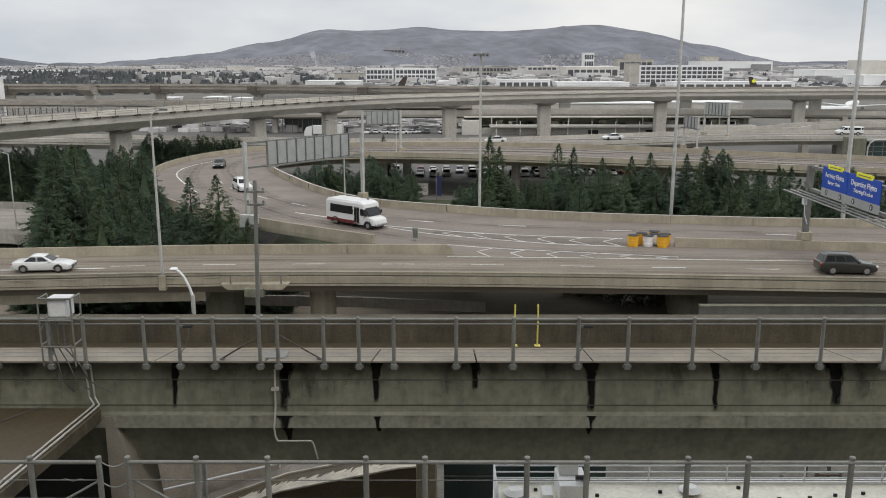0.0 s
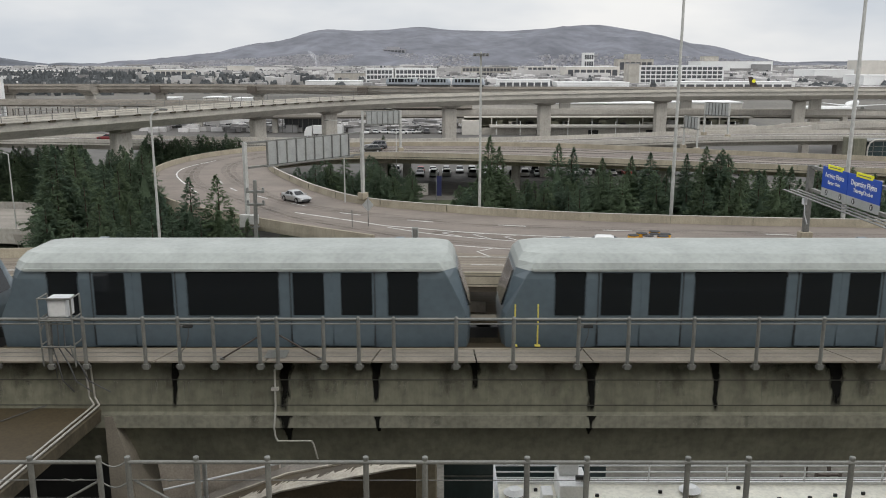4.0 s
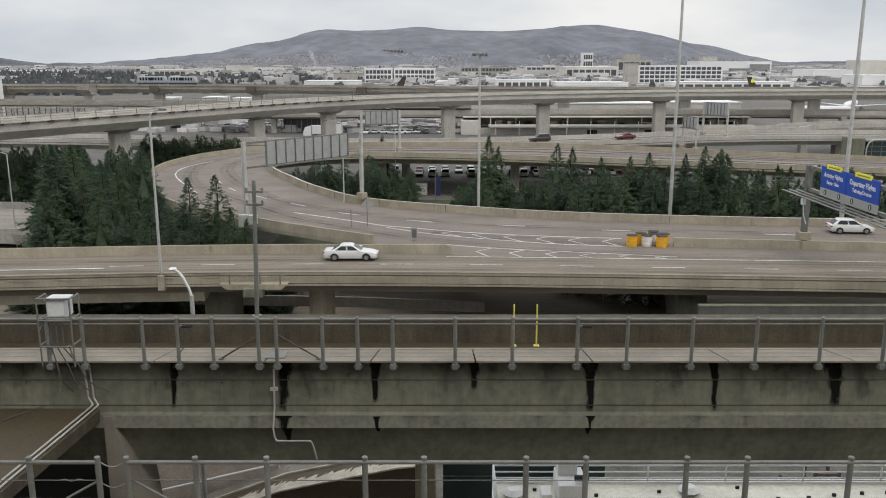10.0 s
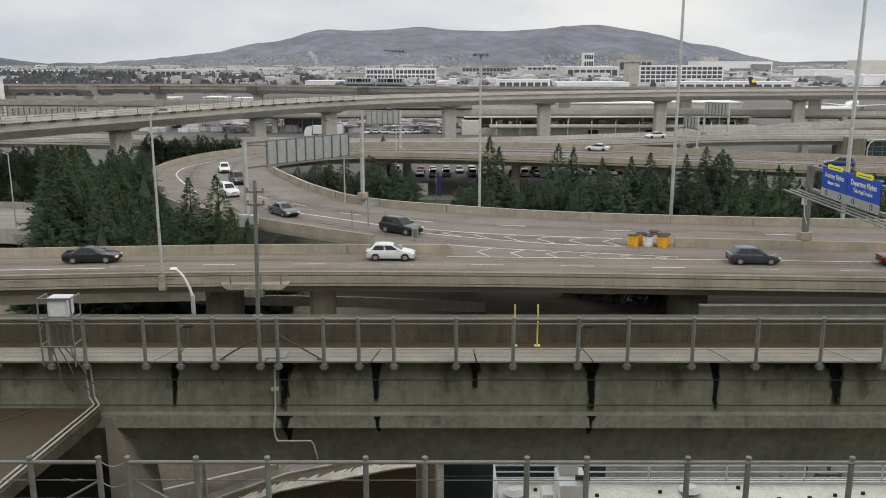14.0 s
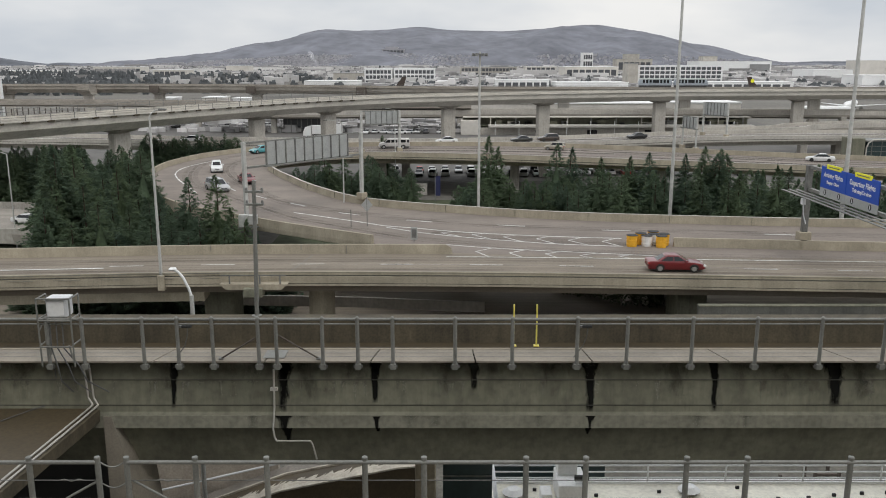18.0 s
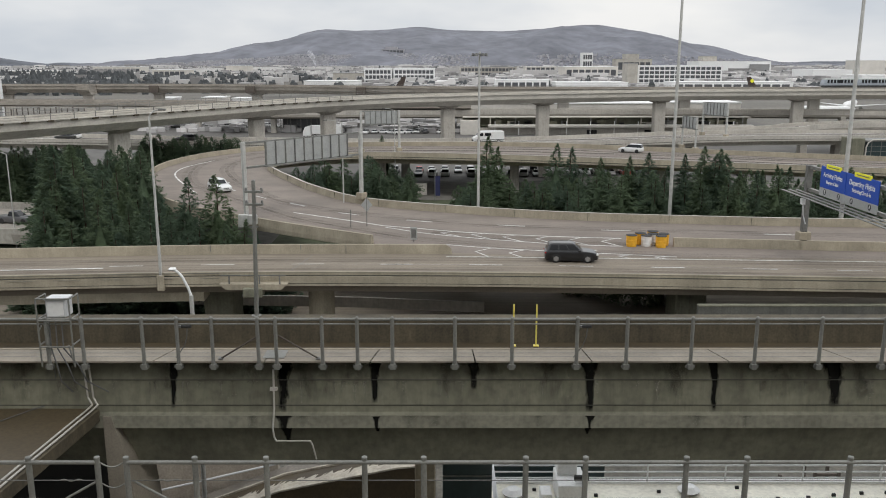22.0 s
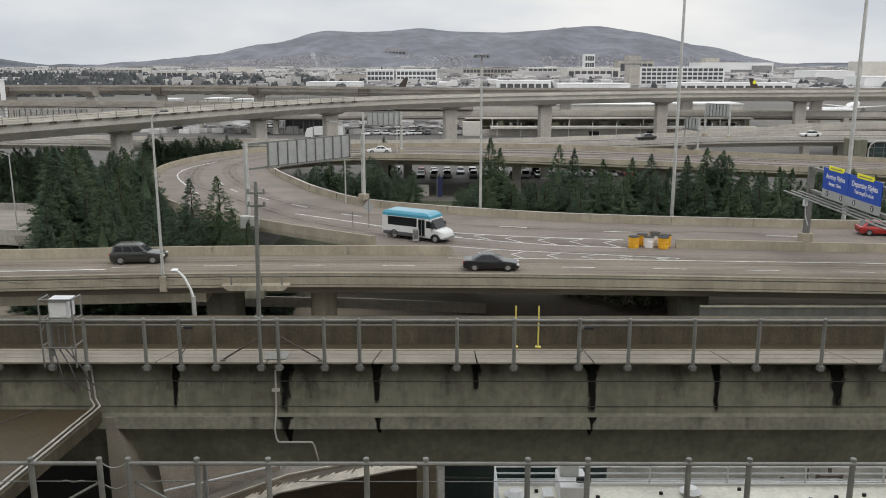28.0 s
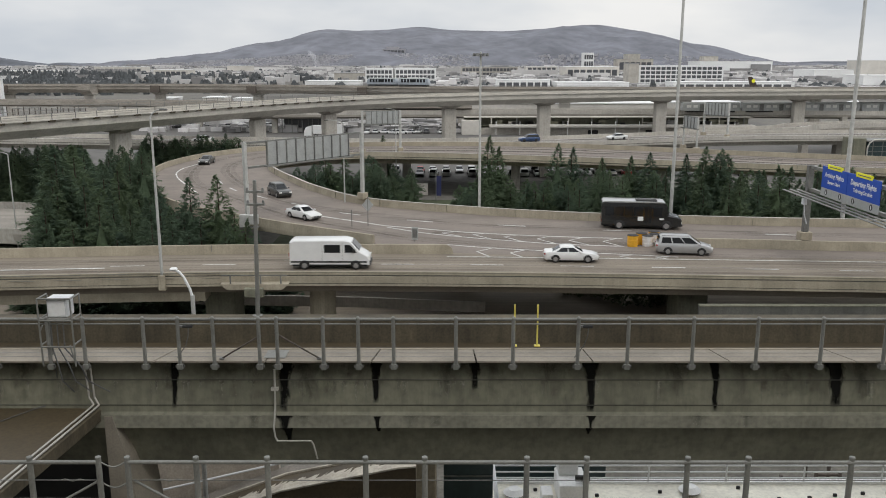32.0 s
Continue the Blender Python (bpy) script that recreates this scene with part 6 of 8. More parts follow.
while n < 128:
    x = rt.uniform(1, 66)
    lo, hi = 101 - 0.15 * x + max(0, 10 - x) * .4, 146 - 0.34 * max(0, x - 12)
    y = rt.uniform(lo, min(hi, lo + 28))
    if y > hi - 3 or abs(x - 28) + abs(y - 102) < 1.5 or abs(x - 44.5) + abs(y - 92) < 2:
        continue
    # lower growth in front of the car park, taller towards the sign
    rise = rt.uniform(.138, .158) if x / y < .165 else rt.uniform(.122, .148)
    plant(x, y, max(5.5, 25 - rise * y), rt.uniform(0, 360))
    n += 1
for i in range(26):
    plant(rt.uniform(-24, -5), rt.uniform(132, 150), rt.uniform(6, 8.6), rt.uniform(0, 360), k=5)
for i in range(30):
    plant(rt.uniform(-66, -42), rt.uniform(175.5, 178), rt.uniform(7.6, 10), rt.uniform(0, 360), k=5 if i % 3 else 3)
plant(-13, 178, 9.5, 20, k=3)
for x, y, top in ((35.5, 108.5, 13.2), (37.5, 110, 13.0), (33.8, 109, 12.4), (39.5, 108, 11.2)):
    plant(x, y, top, rt.uniform(0, 360), k=4)
for i in range(46):
    y = rt.uniform(142, 158)
    plant(rt.uniform(-.56, -.43) * y, y, 25 - rt.uniform(.098, .112) * y, rt.uniform(0, 360))
for i in range(14):
    plant(rt.uniform(-61, -51), rt.uniform(138, 152), rt.uniform(8.5, 10.8), rt.uniform(0, 360))
for i in range(40):
    x, y = (rt.uniform(13, 27), rt.uniform(86, 92)) if i > 27 else (rt.uniform(-16, 62), rt.uniform(100, 112))
    sb = thing("shrub", (x, y - 0.1 * x + max(0, 6 - x) * .6, 0), "low dull green shrub", "shrub", group="shrubs")
    if i == 0:
        vs, fs = [], []
        for q in range(420):
            a, b, r = rt.uniform(0, 6.28), rt.uniform(0, 1.4), rt.uniform(0.7, 1.1)
            c = Vector((math.cos(a) * math.cos(b) * 1.5, math.sin(a) * math.cos(b) * 1.5, 0.3 + math.sin(b) * 1.7)) * r
            nn = len(vs)
            for _ in range(3):
                vs.append(tuple(c + Vector((rt.uniform(-.25, .25), rt.uniform(-.25, .25), rt.uniform(-.25, .25)))))
            fs.append([nn, nn + 1, nn + 2])
        shrub_me = bpy.data.meshes.new("leaves")
        shrub_me.from_pydata(vs, [], fs)
        shrub_me.materials.append(SHRUB)
    shared("leaves", shrub_me, sb, pose(0, 0, 0, 0, 0, i * 40))
hw = thing("planter_wall", (0, 0, 0), "low pale wall beside the car park", "wall", kind="structure")
part("panel", boxm(-17, -3, 158, 158.4, 0, 2.2), CONCRETE_FAR, hw)
part("panel", boxm(-15, -6, 150, 150.4, 0, 1.2), WALKWAY, hw)
bn = thing("blue_banner", (-0.9, 151, 0), "tall deep blue vertical banner sign", "banner")
part("pole", tubem((-0.5, 0, 0), (-0.5, 0, 5.6), 0.08, 8), GALV, bn)
part("sheet", boxm(-0.4, 0.45, -0.05, 0.05, 1.0, 4.6), BANNER, bn)
tagged(part("lawn", boxm(-24, 68, 93, 152, -0.3, 0.02), LAWN), "dull grass beneath the conifers inside the loop", "lawn", kind="structure")
tagged(part("lawn", boxm(-125, -33.5, 72, 172, -0.3, 0.02), LAWN), "dull grass beneath the conifers beside the ramp", "lawn", kind="structure")
STEAM = bpy.data.materials.new("thin_steam")
STEAM.use_nodes = True
sn_, sl_ = STEAM.node_tree.nodes, STEAM.node_tree.links
sm_, st_ = sn_.new("ShaderNodeMixShader"), sn_.new("ShaderNodeBsdfTransparent")
sn_["Principled BSDF"].inputs["Base Color"].default_value = (0.85, 0.86, 0.9, 1)
sn_["Principled BSDF"].inputs["Roughness"].default_value = 1.0
sm_.inputs[0].default_value = 0.09
sl_.new(st_.outputs[0], sm_.inputs[1])
sl_.new(sn_["Principled BSDF"].outputs[0], sm_.inputs[2])
sl_.new(sm_.outputs[0], sn_["Material Output"].inputs["Surface"])
steam = thing("steam_plume", (-268, 1800, 12), "thin white plume of steam rising far off", "steam")
PUFFS = []
for i in range(9):
    bm = bmesh.new()
    bmesh.ops.create_icosphere(bm, subdivisions=2, radius=1.8 + 0.55 * i)
    for v in bm.verts:
        v.co *= 1 + 0.35 * noise.noise(v.co * 0.35 + Vector((i * 7.0, 0, 0)))
    PUFFS.append(part("puff", bm, STEAM, steam, smooth=True))
    PUFFS[-1].matrix_basis = pose(-0.22 * i * i + 0.4 * i, 0, 3.6 * i)
lw = thing("lower_ramp_wall", (0, 61.5, 0), "weathered concrete wall of a lower ramp", "wall", kind="structure")
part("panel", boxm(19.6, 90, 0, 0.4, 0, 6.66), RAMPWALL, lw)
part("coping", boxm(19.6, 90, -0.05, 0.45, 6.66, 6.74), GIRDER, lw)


# ---- vehicles ----
def gloss(name, color, metal=0.3, rough=0.3):
    return mat(name, color, rough, metal, var=0.06, scale=1.2, fine=10, bump=0.0, coat=0.6)


CAR = {"offwhite": gloss("van_dusty_white", (0.46, 0.44, 0.42), 0.0), "white": gloss("car_white", (0.70, 0.70, 0.69), 0.0), "palegreen": gloss("bus_pale_green", (0.50, 0.60, 0.36), 0.0), "coach": gloss("coach_dark_green", (0.008, 0.010, 0.011), 0.0, 0.18), "black": gloss("car_black", (0.015, 0.015, 0.017)), "silver": gloss("car_silver", (0.42, 0.42, 0.42), 0.5),
       "grey": gloss("car_grey", (0.12, 0.12, 0.125), 0.4), "dark": gloss("car_dark_olive", (0.035, 0.036, 0.032), 0.3), "red": gloss("car_maroon", (0.16, 0.012, 0.015), 0.3),
       "brightred": gloss("car_red", (0.38, 0.02, 0.02), 0.2), "blue": gloss("car_blue", (0.03, 0.06, 0.14), 0.4), "navy": gloss("car_navy", (0.015, 0.02, 0.06), 0.4),
       "slate": gloss("car_slate", (0.045, 0.060, 0.075), 0.4), "teal": gloss("car_teal", (0.08, 0.30, 0.33), 0.3), "gold": gloss("car_champagne", (0.36, 0.33, 0.27), 0.5), "brown": gloss("car_brown", (0.06, 0.045, 0.035), 0.4),
       "green": gloss("bus_green", (0.24, 0.42, 0.13), 0.0), "busgrey": gloss("bus_blue_grey", (0.24, 0.30, 0.31), 0.1), "cyan": gloss("bus_cyan", (0.05, 0.30, 0.42), 0.1)}
WORD = {"offwhite": "dusty white", "white": "white", "black": "glossy black", "silver": "silver", "grey": "dark grey", "dark": "dark olive", "red": "maroon", "brightred": "bright red", "blue": "slate blue", "navy": "navy blue",
        "slate": "dark slate", "teal": "pale teal", "gold": "champagne", "coach": "dark green", "palegreen": "pale green", "brown": "dark brown", "green": "light green", "busgrey": "blue-grey", "cyan": "cyan and white"}
# length, width, height, belt, hood, tail, wheel, axles, cabin foot (rear, front), roof (rear, front)
SHAPE = {"sedan": (4.85, 1.84, 1.45, 0.93, 0.84, 0.97, 0.33, (-1.42, 1.42), (-1.78, 1.12), (-0.95, 0.22)),
         "hatch": (4.40, 1.80, 1.52, 0.95, 0.86, 0.98, 0.32, (-1.32, 1.32), (-2.08, 1.15), (-1.45, 0.20)),
         "suv": (4.75, 1.90, 1.72, 1.07, 0.99, 1.09, 0.37, (-1.38, 1.40), (-2.28, 1.05), (-1.98, 0.28)),
         "big_suv": (5.40, 2.02, 1.92, 1.18, 1.10, 1.20, 0.40, (-1.55, 1.62), (-2.62, 1.10), (-2.45, 0.42)),
         "minivan": (5.10, 1.98, 1.76, 1.03, 0.96, 1.05, 0.35, (-1.50, 1.50), (-2.45, 1.62), (-2.20, 0.55)),
         "boxy_hatch": (4.10, 1.76, 1.64, 1.02, 0.98, 1.04, 0.32, (-1.25, 1.25), (-1.98, 1.10), (-1.85, 0.60)),
         "pickup": (5.60, 1.95, 1.83, 1.12, 1.06, 1.12, 0.40, (-1.75, 1.65), (-0.95, 1.20), (-0.72, 0.35))}
KIND = {"sedan": ("sedan", "sedan car"), "hatch": ("hatchback", "hatchback car"), "suv": ("sport_utility_car", "sport utility car"), "big_suv": ("large_sport_utility_car", "long sport utility car"),
        "minivan": ("minivan", "minivan"), "boxy_hatch": ("boxy_hatchback", "boxy hatchback car"), "pickup": ("pickup_truck", "pickup truck")}
wheel_cache = {}


def add_wheels(o, r, xs, half, lite=False):
    key = round(r, 3)
    if key not in wheel_cache:
        tb = bmesh.new()
        loft(tb, [[(rr * math.cos(2 * math.pi * k / 18), y, rr * math.sin(2 * math.pi * k / 18)) for k in range(18)] for y, rr in ((-.12, r * .9), (-.08, r), (.08, r), (.12, r * .9))])
        t = part("tyre", tb, BLACK)
        rb = bmesh.new()
        loft(rb, [[(rr * math.cos(2 * math.pi * k / 14), y, rr * math.sin(2 * math.pi * k / 14)) for k in range(14)] for y, rr in ((-.13, r * .3), (-.128, r * .62), (.128, r * .62), (.13, r * .3))])
        for k in range(5):
            a = 2 * math.pi * k / 5
            box(rb, r * .36 * math.cos(a) - .03, r * .36 * math.cos(a) + .03, -.14, .14, r * .36 * math.sin(a) - .03, r * .36 * math.sin(a) + .03)
        m = part("rim", rb, CHROME)
        wheel_cache[key] = (t.data, m.data)
        bpy.data.objects.remove(t), bpy.data.objects.remove(m)
    tm, rm = wheel_cache[key]
    for x in xs:
        for y in (-half, half):
            w = shared("wheel", tm, o, pose(x, y, r))
            if not lite:
                shared("rim", rm, w)


def car(kind, color, loc=(0, 0, 0), rz=0.0, lite=False, parked=False):
    L, W, H, belt, hood, tail, r, axles, foot, roof = SHAPE[kind]
    name, word = KIND[kind]
    o = thing(name, loc, WORD[color] + " " + word + (" in the car park" if parked else " driving on the road"), "car", rz=rz)
    paint_ = CAR[color]
    h, w = L / 2, W / 2
    st = [(-1, .80, .42, tail - .30), (-.985, .90, .32, tail - .10), (-.94, .96, .24, tail - .02), (-.62, 1, .20, tail), (-.3, 1, .18, belt + .01), (.25, 1, .18, belt), ((foot[1] + .05) / h, .99, .18, hood + .06),
          (.80, .96, .20, hood - .04), (.93, .90, .25, hood - .14), (.985, .80, .30, hood - .26), (1, .70, .36, hood - .34)]
    if kind == "pickup":
        st[4] = (-.36, 1, .2, tail)
    rings = []
    for x, k, z0, z1 in st:
        q = w * k
        rings.append([(x * h, -q * .9, z0), (x * h, -q, z0 + .16), (x * h, -q * .995, z1 - .2), (x * h, -q * .93, z1 - .03), (x * h, -q * .6, z1), (x * h, q * .6, z1), (x * h, q * .93, z1 - .03), (x * h, q * .995, z1 - .2), (x * h, q, z0 + .16), (x * h, q * .9, z0)])
    part("body", loft(bmesh.new(), rings), paint_, o, smooth=38)
    zb, zr, wb, wr = belt - .06, H - .10, w * .90, w * .72
    a, b = roof

    def ring(x0, x1, k, z, nose=.10):
        return [(x0, -k * .8, z), (x0 + nose, -k, z), (x1 - nose, -k, z), (x1, -k * .8, z), (x1, k * .8, z), (x1 - nose, k, z), (x0 + nose, k, z), (x0, k * .8, z)]
    crown = [ring(a - .02, b + .02, wr, zr), ring(a + .10, b - .10, wr * .93, zr + .07, .14), ring(a + .38, b - .30, wr * .66, H, .2)]
    foot_ring = ring(foot[0], foot[1], wb, zb, .16)
    if lite:
        part("cabin_glass", loft(bmesh.new(), [foot_ring, crown[0]]), GLASS, o, "dark tinted glass")
        part("roof", loft(bmesh.new(), crown), paint_, o)
    else:
        part("cabin", loft(bmesh.new(), [foot_ring] + crown), paint_, o, smooth=38)

        def skin(u, v, s):
            """A point on the cabin's side: u from tail to screen, v from belt to roof."""
            x0, x1 = foot[0] + .16 + (a + .08 - foot[0] - .16) * v, foot[1] - .16 + (b - .08 - foot[1] + .16) * v
            return Vector((x0 + (x1 - x0) * u, s * (wb + (wr - wb) * v), zb + (zr - zb) * v))
        cuts = [(.06, .50), (.54, .96)] if kind in ("sedan", "hatch", "boxy_hatch") else [(.10, .92)] if kind == "pickup" else [(.04, .31), (.345, .63), (.66, .965)]
        lift = .012
        for s in (-1, 1):
            for u0, u1 in cuts:
                q = [skin(u0, .2, s), skin(u1, .2, s), skin(u1, .93, s), skin(u0, .93, s)]
                part("side_window", loft(bmesh.new(), [[p + Vector((0, s * k, .3 * k)) for p in q] for k in (-.01, lift)]), GLASS, o)
        for name_, xb, xt, s in (("windscreen", foot[1], b + .02, 1), ("rear_window", foot[0], a - .02, -1)):
            q = [Vector((xb + (xt - xb) * v, sy * (wb + (wr - wb) * v) * .78, zb + (zr - zb) * v)) for sy, v in ((-1, .16), (1, .16), (1, .95), (-1, .95))]
            part(name_, loft(bmesh.new(), [[p + Vector((s * k, 0, k)) for p in q] for k in (-.01, lift)]), GLASS, o)
    add_wheels(o, r, axles, w - .10, lite)
    if lite:
        return o
    for s in (-1, 1):
        part("headlight", boxm(h - .22, h - .02, s * w * .72 - .17, s * w * .72 + .17, hood - .34, hood - .18, bevel=.03), LAMP, o)
        part("tail_light", boxm(-h - .005, -h + .14, s * w * .76 - .16, s * w * .76 + .16, tail - .28, tail - .12, bevel=.03), TAIL, o)
        for x in axles:
            bm = bmesh.new()
            arc = [math.pi * k / 12 for k in range(13)]
            ins = [(x + r * .9 * math.cos(q), r + r * .9 * math.sin(q)) for q in arc]
            outs = [(x + r * 1.2 * math.cos(q), r + r * 1.2 * math.sin(q)) for q in arc]
            loft(bm, [[(px_, yy, pz_) for px_, pz_ in ins + outs[::-1]] for yy in (s * (w - .16), s * (w + .006))])
            part("wheel_arch", bm, BLACK, o)
        part("mirror", boxm(foot[1] - .45, foot[1] - .25, min(s * w * .96, s * (w + .17)), max(s * w * .96, s * (w + .17)), belt - .02, belt + .13, bevel=.03), paint_, o)
    part("grille", boxm(h - .06, h + .0, -w * .42, w * .42, hood - .44, hood - .28, bevel=.02), BLACK, o)
    part("sill", boxm(-h * .86, h * .86, -w * .93, w * .93, .17, .27, bevel=.03), BLACK, o)
    if kind == "pickup":
        part("load_bed", boxm(-h + .12, -1.0, -w * .82, w * .82, tail - .01, tail + .012), BLACK, o, "open load bed")
    if kind in ("suv", "big_suv", "minivan"):
        for s in (-1, 1):
            part("roof_rail", tubem((roof[0] + .1, s * wr * .9, H + .01), (roof[1] - .2, s * wr * .9, H + .01), .025, 6), GALV_DARK, o)
    return o


def box_vehicle(name, label, category, color, L, W, H, nose, panes, z_win, low=0.38, top=None, stripe=None, r=0.42, hump=0.0, axles=None, slope=0.5, door=True, blank=0, keep=None):
    """A van or bus: a rounded box with a nose, its side panes one by one. nose: length of the bonnet; slope: how far the screen leans back."""
    o = thing(name, (0, 0, 0), label, category)
    h, w = L / 2, W / 2
    p = CAR[color]
    b1 = h - nose

    def ring(x0, x1, z, k):
        return [(x0, -w * k, z), (x1, -w * k, z), (x1, w * k, z), (x0, w * k, z)]
    part("body", loft(bmesh.new(), [ring(-h + .05, b1, low, .96), ring(-h, b1 + .02, low + .12, 1), ring(-h, b1 - slope * .1, z_win[1] + .05, 1), ring(-h + .06, b1 - slope * .75, H - .12, .96), ring(-h + .22, b1 - slope - .1, H, .84)]), p, o)
    part("roof", boxm(-h + .1, b1 - slope * .8, -w * .93, w * .93, H - .14, H + .015, bevel=.05), CAR[top] if top else p, o)
    if hump:
        part("roof_unit", loft(bmesh.new(), [ring(-h + 1.2, b1 - 1.2, H, .8), ring(-h + 1.5, b1 - 1.5, H + hump, .7)]), CAR[top] if top else p, o, "pale roof fairing")
    if nose > 0.3:
        part("bonnet", loft(bmesh.new(), [[(x, -w * k, low), (x, w * k, low), (x, w * k, z - .12), (x, w * k * .85, z), (x, -w * k * .85, z), (x, -w * k, z - .12)] for x, k, z in ((b1 - .1, .94, z_win[0] + .12), (h - .35, .88, z_win[0] - .12), (h - .05, .82, z_win[0] - .3), (h, .74, z_win[0] - .42))]), p, o)
    z0, z1 = z_win
    part("windscreen", loft(bmesh.new(), [[(b1 + .03, -w * .88, z0 + .05), (b1 + .03, w * .88, z0 + .05), (b1 + .01, w * .88, z0), (b1 + .01, -w * .88, z0)], [(b1 - slope * .62 + .04, -w * .84, z1 + .1), (b1 - slope * .62 + .04, w * .84, z1 + .1), (b1 - slope * .66, w * .84, z1 + .1), (b1 - slope * .66, -w * .84, z1 + .1)]]), GLASS, o)
    span = (b1 - slope - .15) - (-h + .35)
    pw = span / panes
    for s in (-1, 1):
        for i in range(panes):
            if i < blank or (keep and i not in keep):
                continue
            x = -h + .35 + i * pw
            last = i == panes - 1
            if door and i == panes - 2 and s == -1:
                d = part("door", boxm(x + .06, x + pw - .06, s * w - .025, s * w + .02, low + .1, z1 + .02), p, o)
                for q in (0, 1):
                    part("door_pane", boxm(x + .12 + q * (pw - .2) / 2, x + .08 + (q + 1) * (pw - .2) / 2, s * w - .035, s * w + .03, low + .35, z1 - .05), GLASS, d)
                continue
            part("side_window", boxm(x + .05, x + pw - .05, s * w - .02, s * w + .012, z0 + (.0 if not last else -.05), z1, bevel=.008), GLASS, o)
        part("headlight", boxm(h - .12, h + .01, s * w * .66 - .16, s * w * .66 + .16, low + .3, low + .52, bevel=.03), LAMP, o)
        part("tail_light", boxm(-h - .02, -h + .05, s * w * .8 - .1, s * w * .8 + .1, low + .4, low + .7, bevel=.02), TAIL, o)
        part("mirror", boxm(b1 - .05, b1 + .12, min(s * w, s * (w + .22)), max(s * w, s * (w + .22)), z0 + .1, z0 + .5, bevel=.03), BLACK, o)
        if stripe:
            part("stripe", boxm(-h + .1, b1 - .15, s * w - .012, s * w + .008, low + .25, low + .62), CAR[stripe], o)
    part("rear_window", boxm(-h - .01, -h + .03, -w * .6, w * .6, z0, z1, bevel=.008), GLASS, o)
    part("bumper", boxm(h - .12, h + .06, -w * .85, w * .85, low, low + .25, bevel=.04), BLACK if color != "white" else CHROME, o)
    part("underside", boxm(-h + .3, h - .4, -w * .8, w * .8, .25, low + .02), BLACK, o)
    xs = axles or (-h * .55, h - max(nose * .62, .95 + L * .08))
    add_wheels(o, r, xs, w - .08)
    arc = [math.pi * k / 12 for k in range(13)]
    for x in xs:
        for y in (w, -w):
            part("wheel_arch", loft(bmesh.new(), [[(x + r * .9 * math.cos(q), yy, r + r * .9 * math.sin(q)) for q in arc] + [(x + r * 1.25 * math.cos(q), yy, r + r * 1.25 * math.sin(q)) for q in arc[::-1]] for yy in (y * .8, y * 1.012)]), BLACK, o)
    return o


def shuttle(color):
    """A cutaway bus: long cabin with one dark window band, glazed folding door, low van nose."""
    o = thing("shuttle_bus", (0, 0, 0), WORD[color] + " airport shuttle bus driving on the road", "shuttle bus")
    p, top, low_ = {"green": (CAR["green"], CAR["palegreen"], CAR["navy"]), "cyan": (CAR["white"], CAR["cyan"], CAR["grey"])}.get(color, (CAR["white"], CAR["white"], CAR["red"]))
    w = 1.18

    def wall(x0, x1, z, k):
        return [(x0, -w * k, z), (x1, -w * k, z), (x1, w * k, z), (x0, w * k, z)]
    part("body", loft(bmesh.new(), [wall(-3.55, 2.15, .42, .97), wall(-3.62, 2.2, .6, 1), wall(-3.62, 2.1, 2.35, 1)]), p, o)
    part("roof", loft(bmesh.new(), [wall(-3.62, 2.1, 2.35, 1.0), wall(-3.58, 2.05, 2.62, .985), wall(-3.4, 1.55, 2.86, .88), wall(-3.1, 1.2, 2.92, .7)]), top, o, "paler rounded roof")
    part("skirt", boxm(-3.55, 1.15, -w - .012, w + .012, .44, .78, bevel=.01), low_, o)
    part("bonnet", loft(bmesh.new(), [[(x, -q, .45), (x, q, .45), (x, q, z - .14), (x, q * .82, z), (x, -q * .82, z), (x, -q, z - .14)] for x, q, z in ((2.1, 1.06, 1.5), (2.9, 1.0, 1.32), (3.45, .93, 1.18), (3.62, .8, 1.0))]), p, o, smooth=40)
    part("windscreen", loft(bmesh.new(), [[(2.72, -.95, 1.42), (2.72, .95, 1.42), (2.6, .95, 1.40), (2.6, -.95, 1.40)], [(2.14, -.92, 2.22), (2.14, .92, 2.22), (2.02, .92, 2.2), (2.02, -.92, 2.2)]]), GLASS, o)
    for s in (-1, 1):
        ya, yb = min(s * (w - .03), s * (w + .016)), max(s * (w - .03), s * (w + .016))
        part("side_window", boxm(-2.95, .52, ya, yb, 1.42, 2.3, bevel=.01), GLASS, o)
        d = part("door", boxm(.68, 1.5, ya, yb, .5, 2.3, bevel=.01), CHROME, o)
        for q in (0, 1):
            part("door_pane", boxm(.73 + q * .39, 1.06 + q * .39, min(s * w, s * (w + .03)), max(s * w, s * (w + .03)), .62, 2.22), GLASS, d)
        part("cab_window", loft(bmesh.new(), [[(1.62, y, 1.45), (2.5, y, 1.45), (2.08, y, 2.15), (1.62, y, 2.15)] for y in (s * .98, s * (w + .014))]), GLASS, o)
        part("headlight", boxm(3.4, 3.6, s * .66 - .16, s * .66 + .16, .84, 1.02, bevel=.03), LAMP, o)
        part("tail_light", boxm(-3.65, -3.58, s * .95 - .1, s * .95 + .1, .85, 1.2, bevel=.02), TAIL, o)
        part("mirror", boxm(2.3, 2.45, min(s * 1.05, s * 1.38), max(s * 1.05, s * 1.38), 1.5, 1.85, bevel=.03), BLACK, o)
        for x, r in ((-2.2, .42), (2.6, .4)):
            arc = [math.pi * k / 12 for k in range(13)]
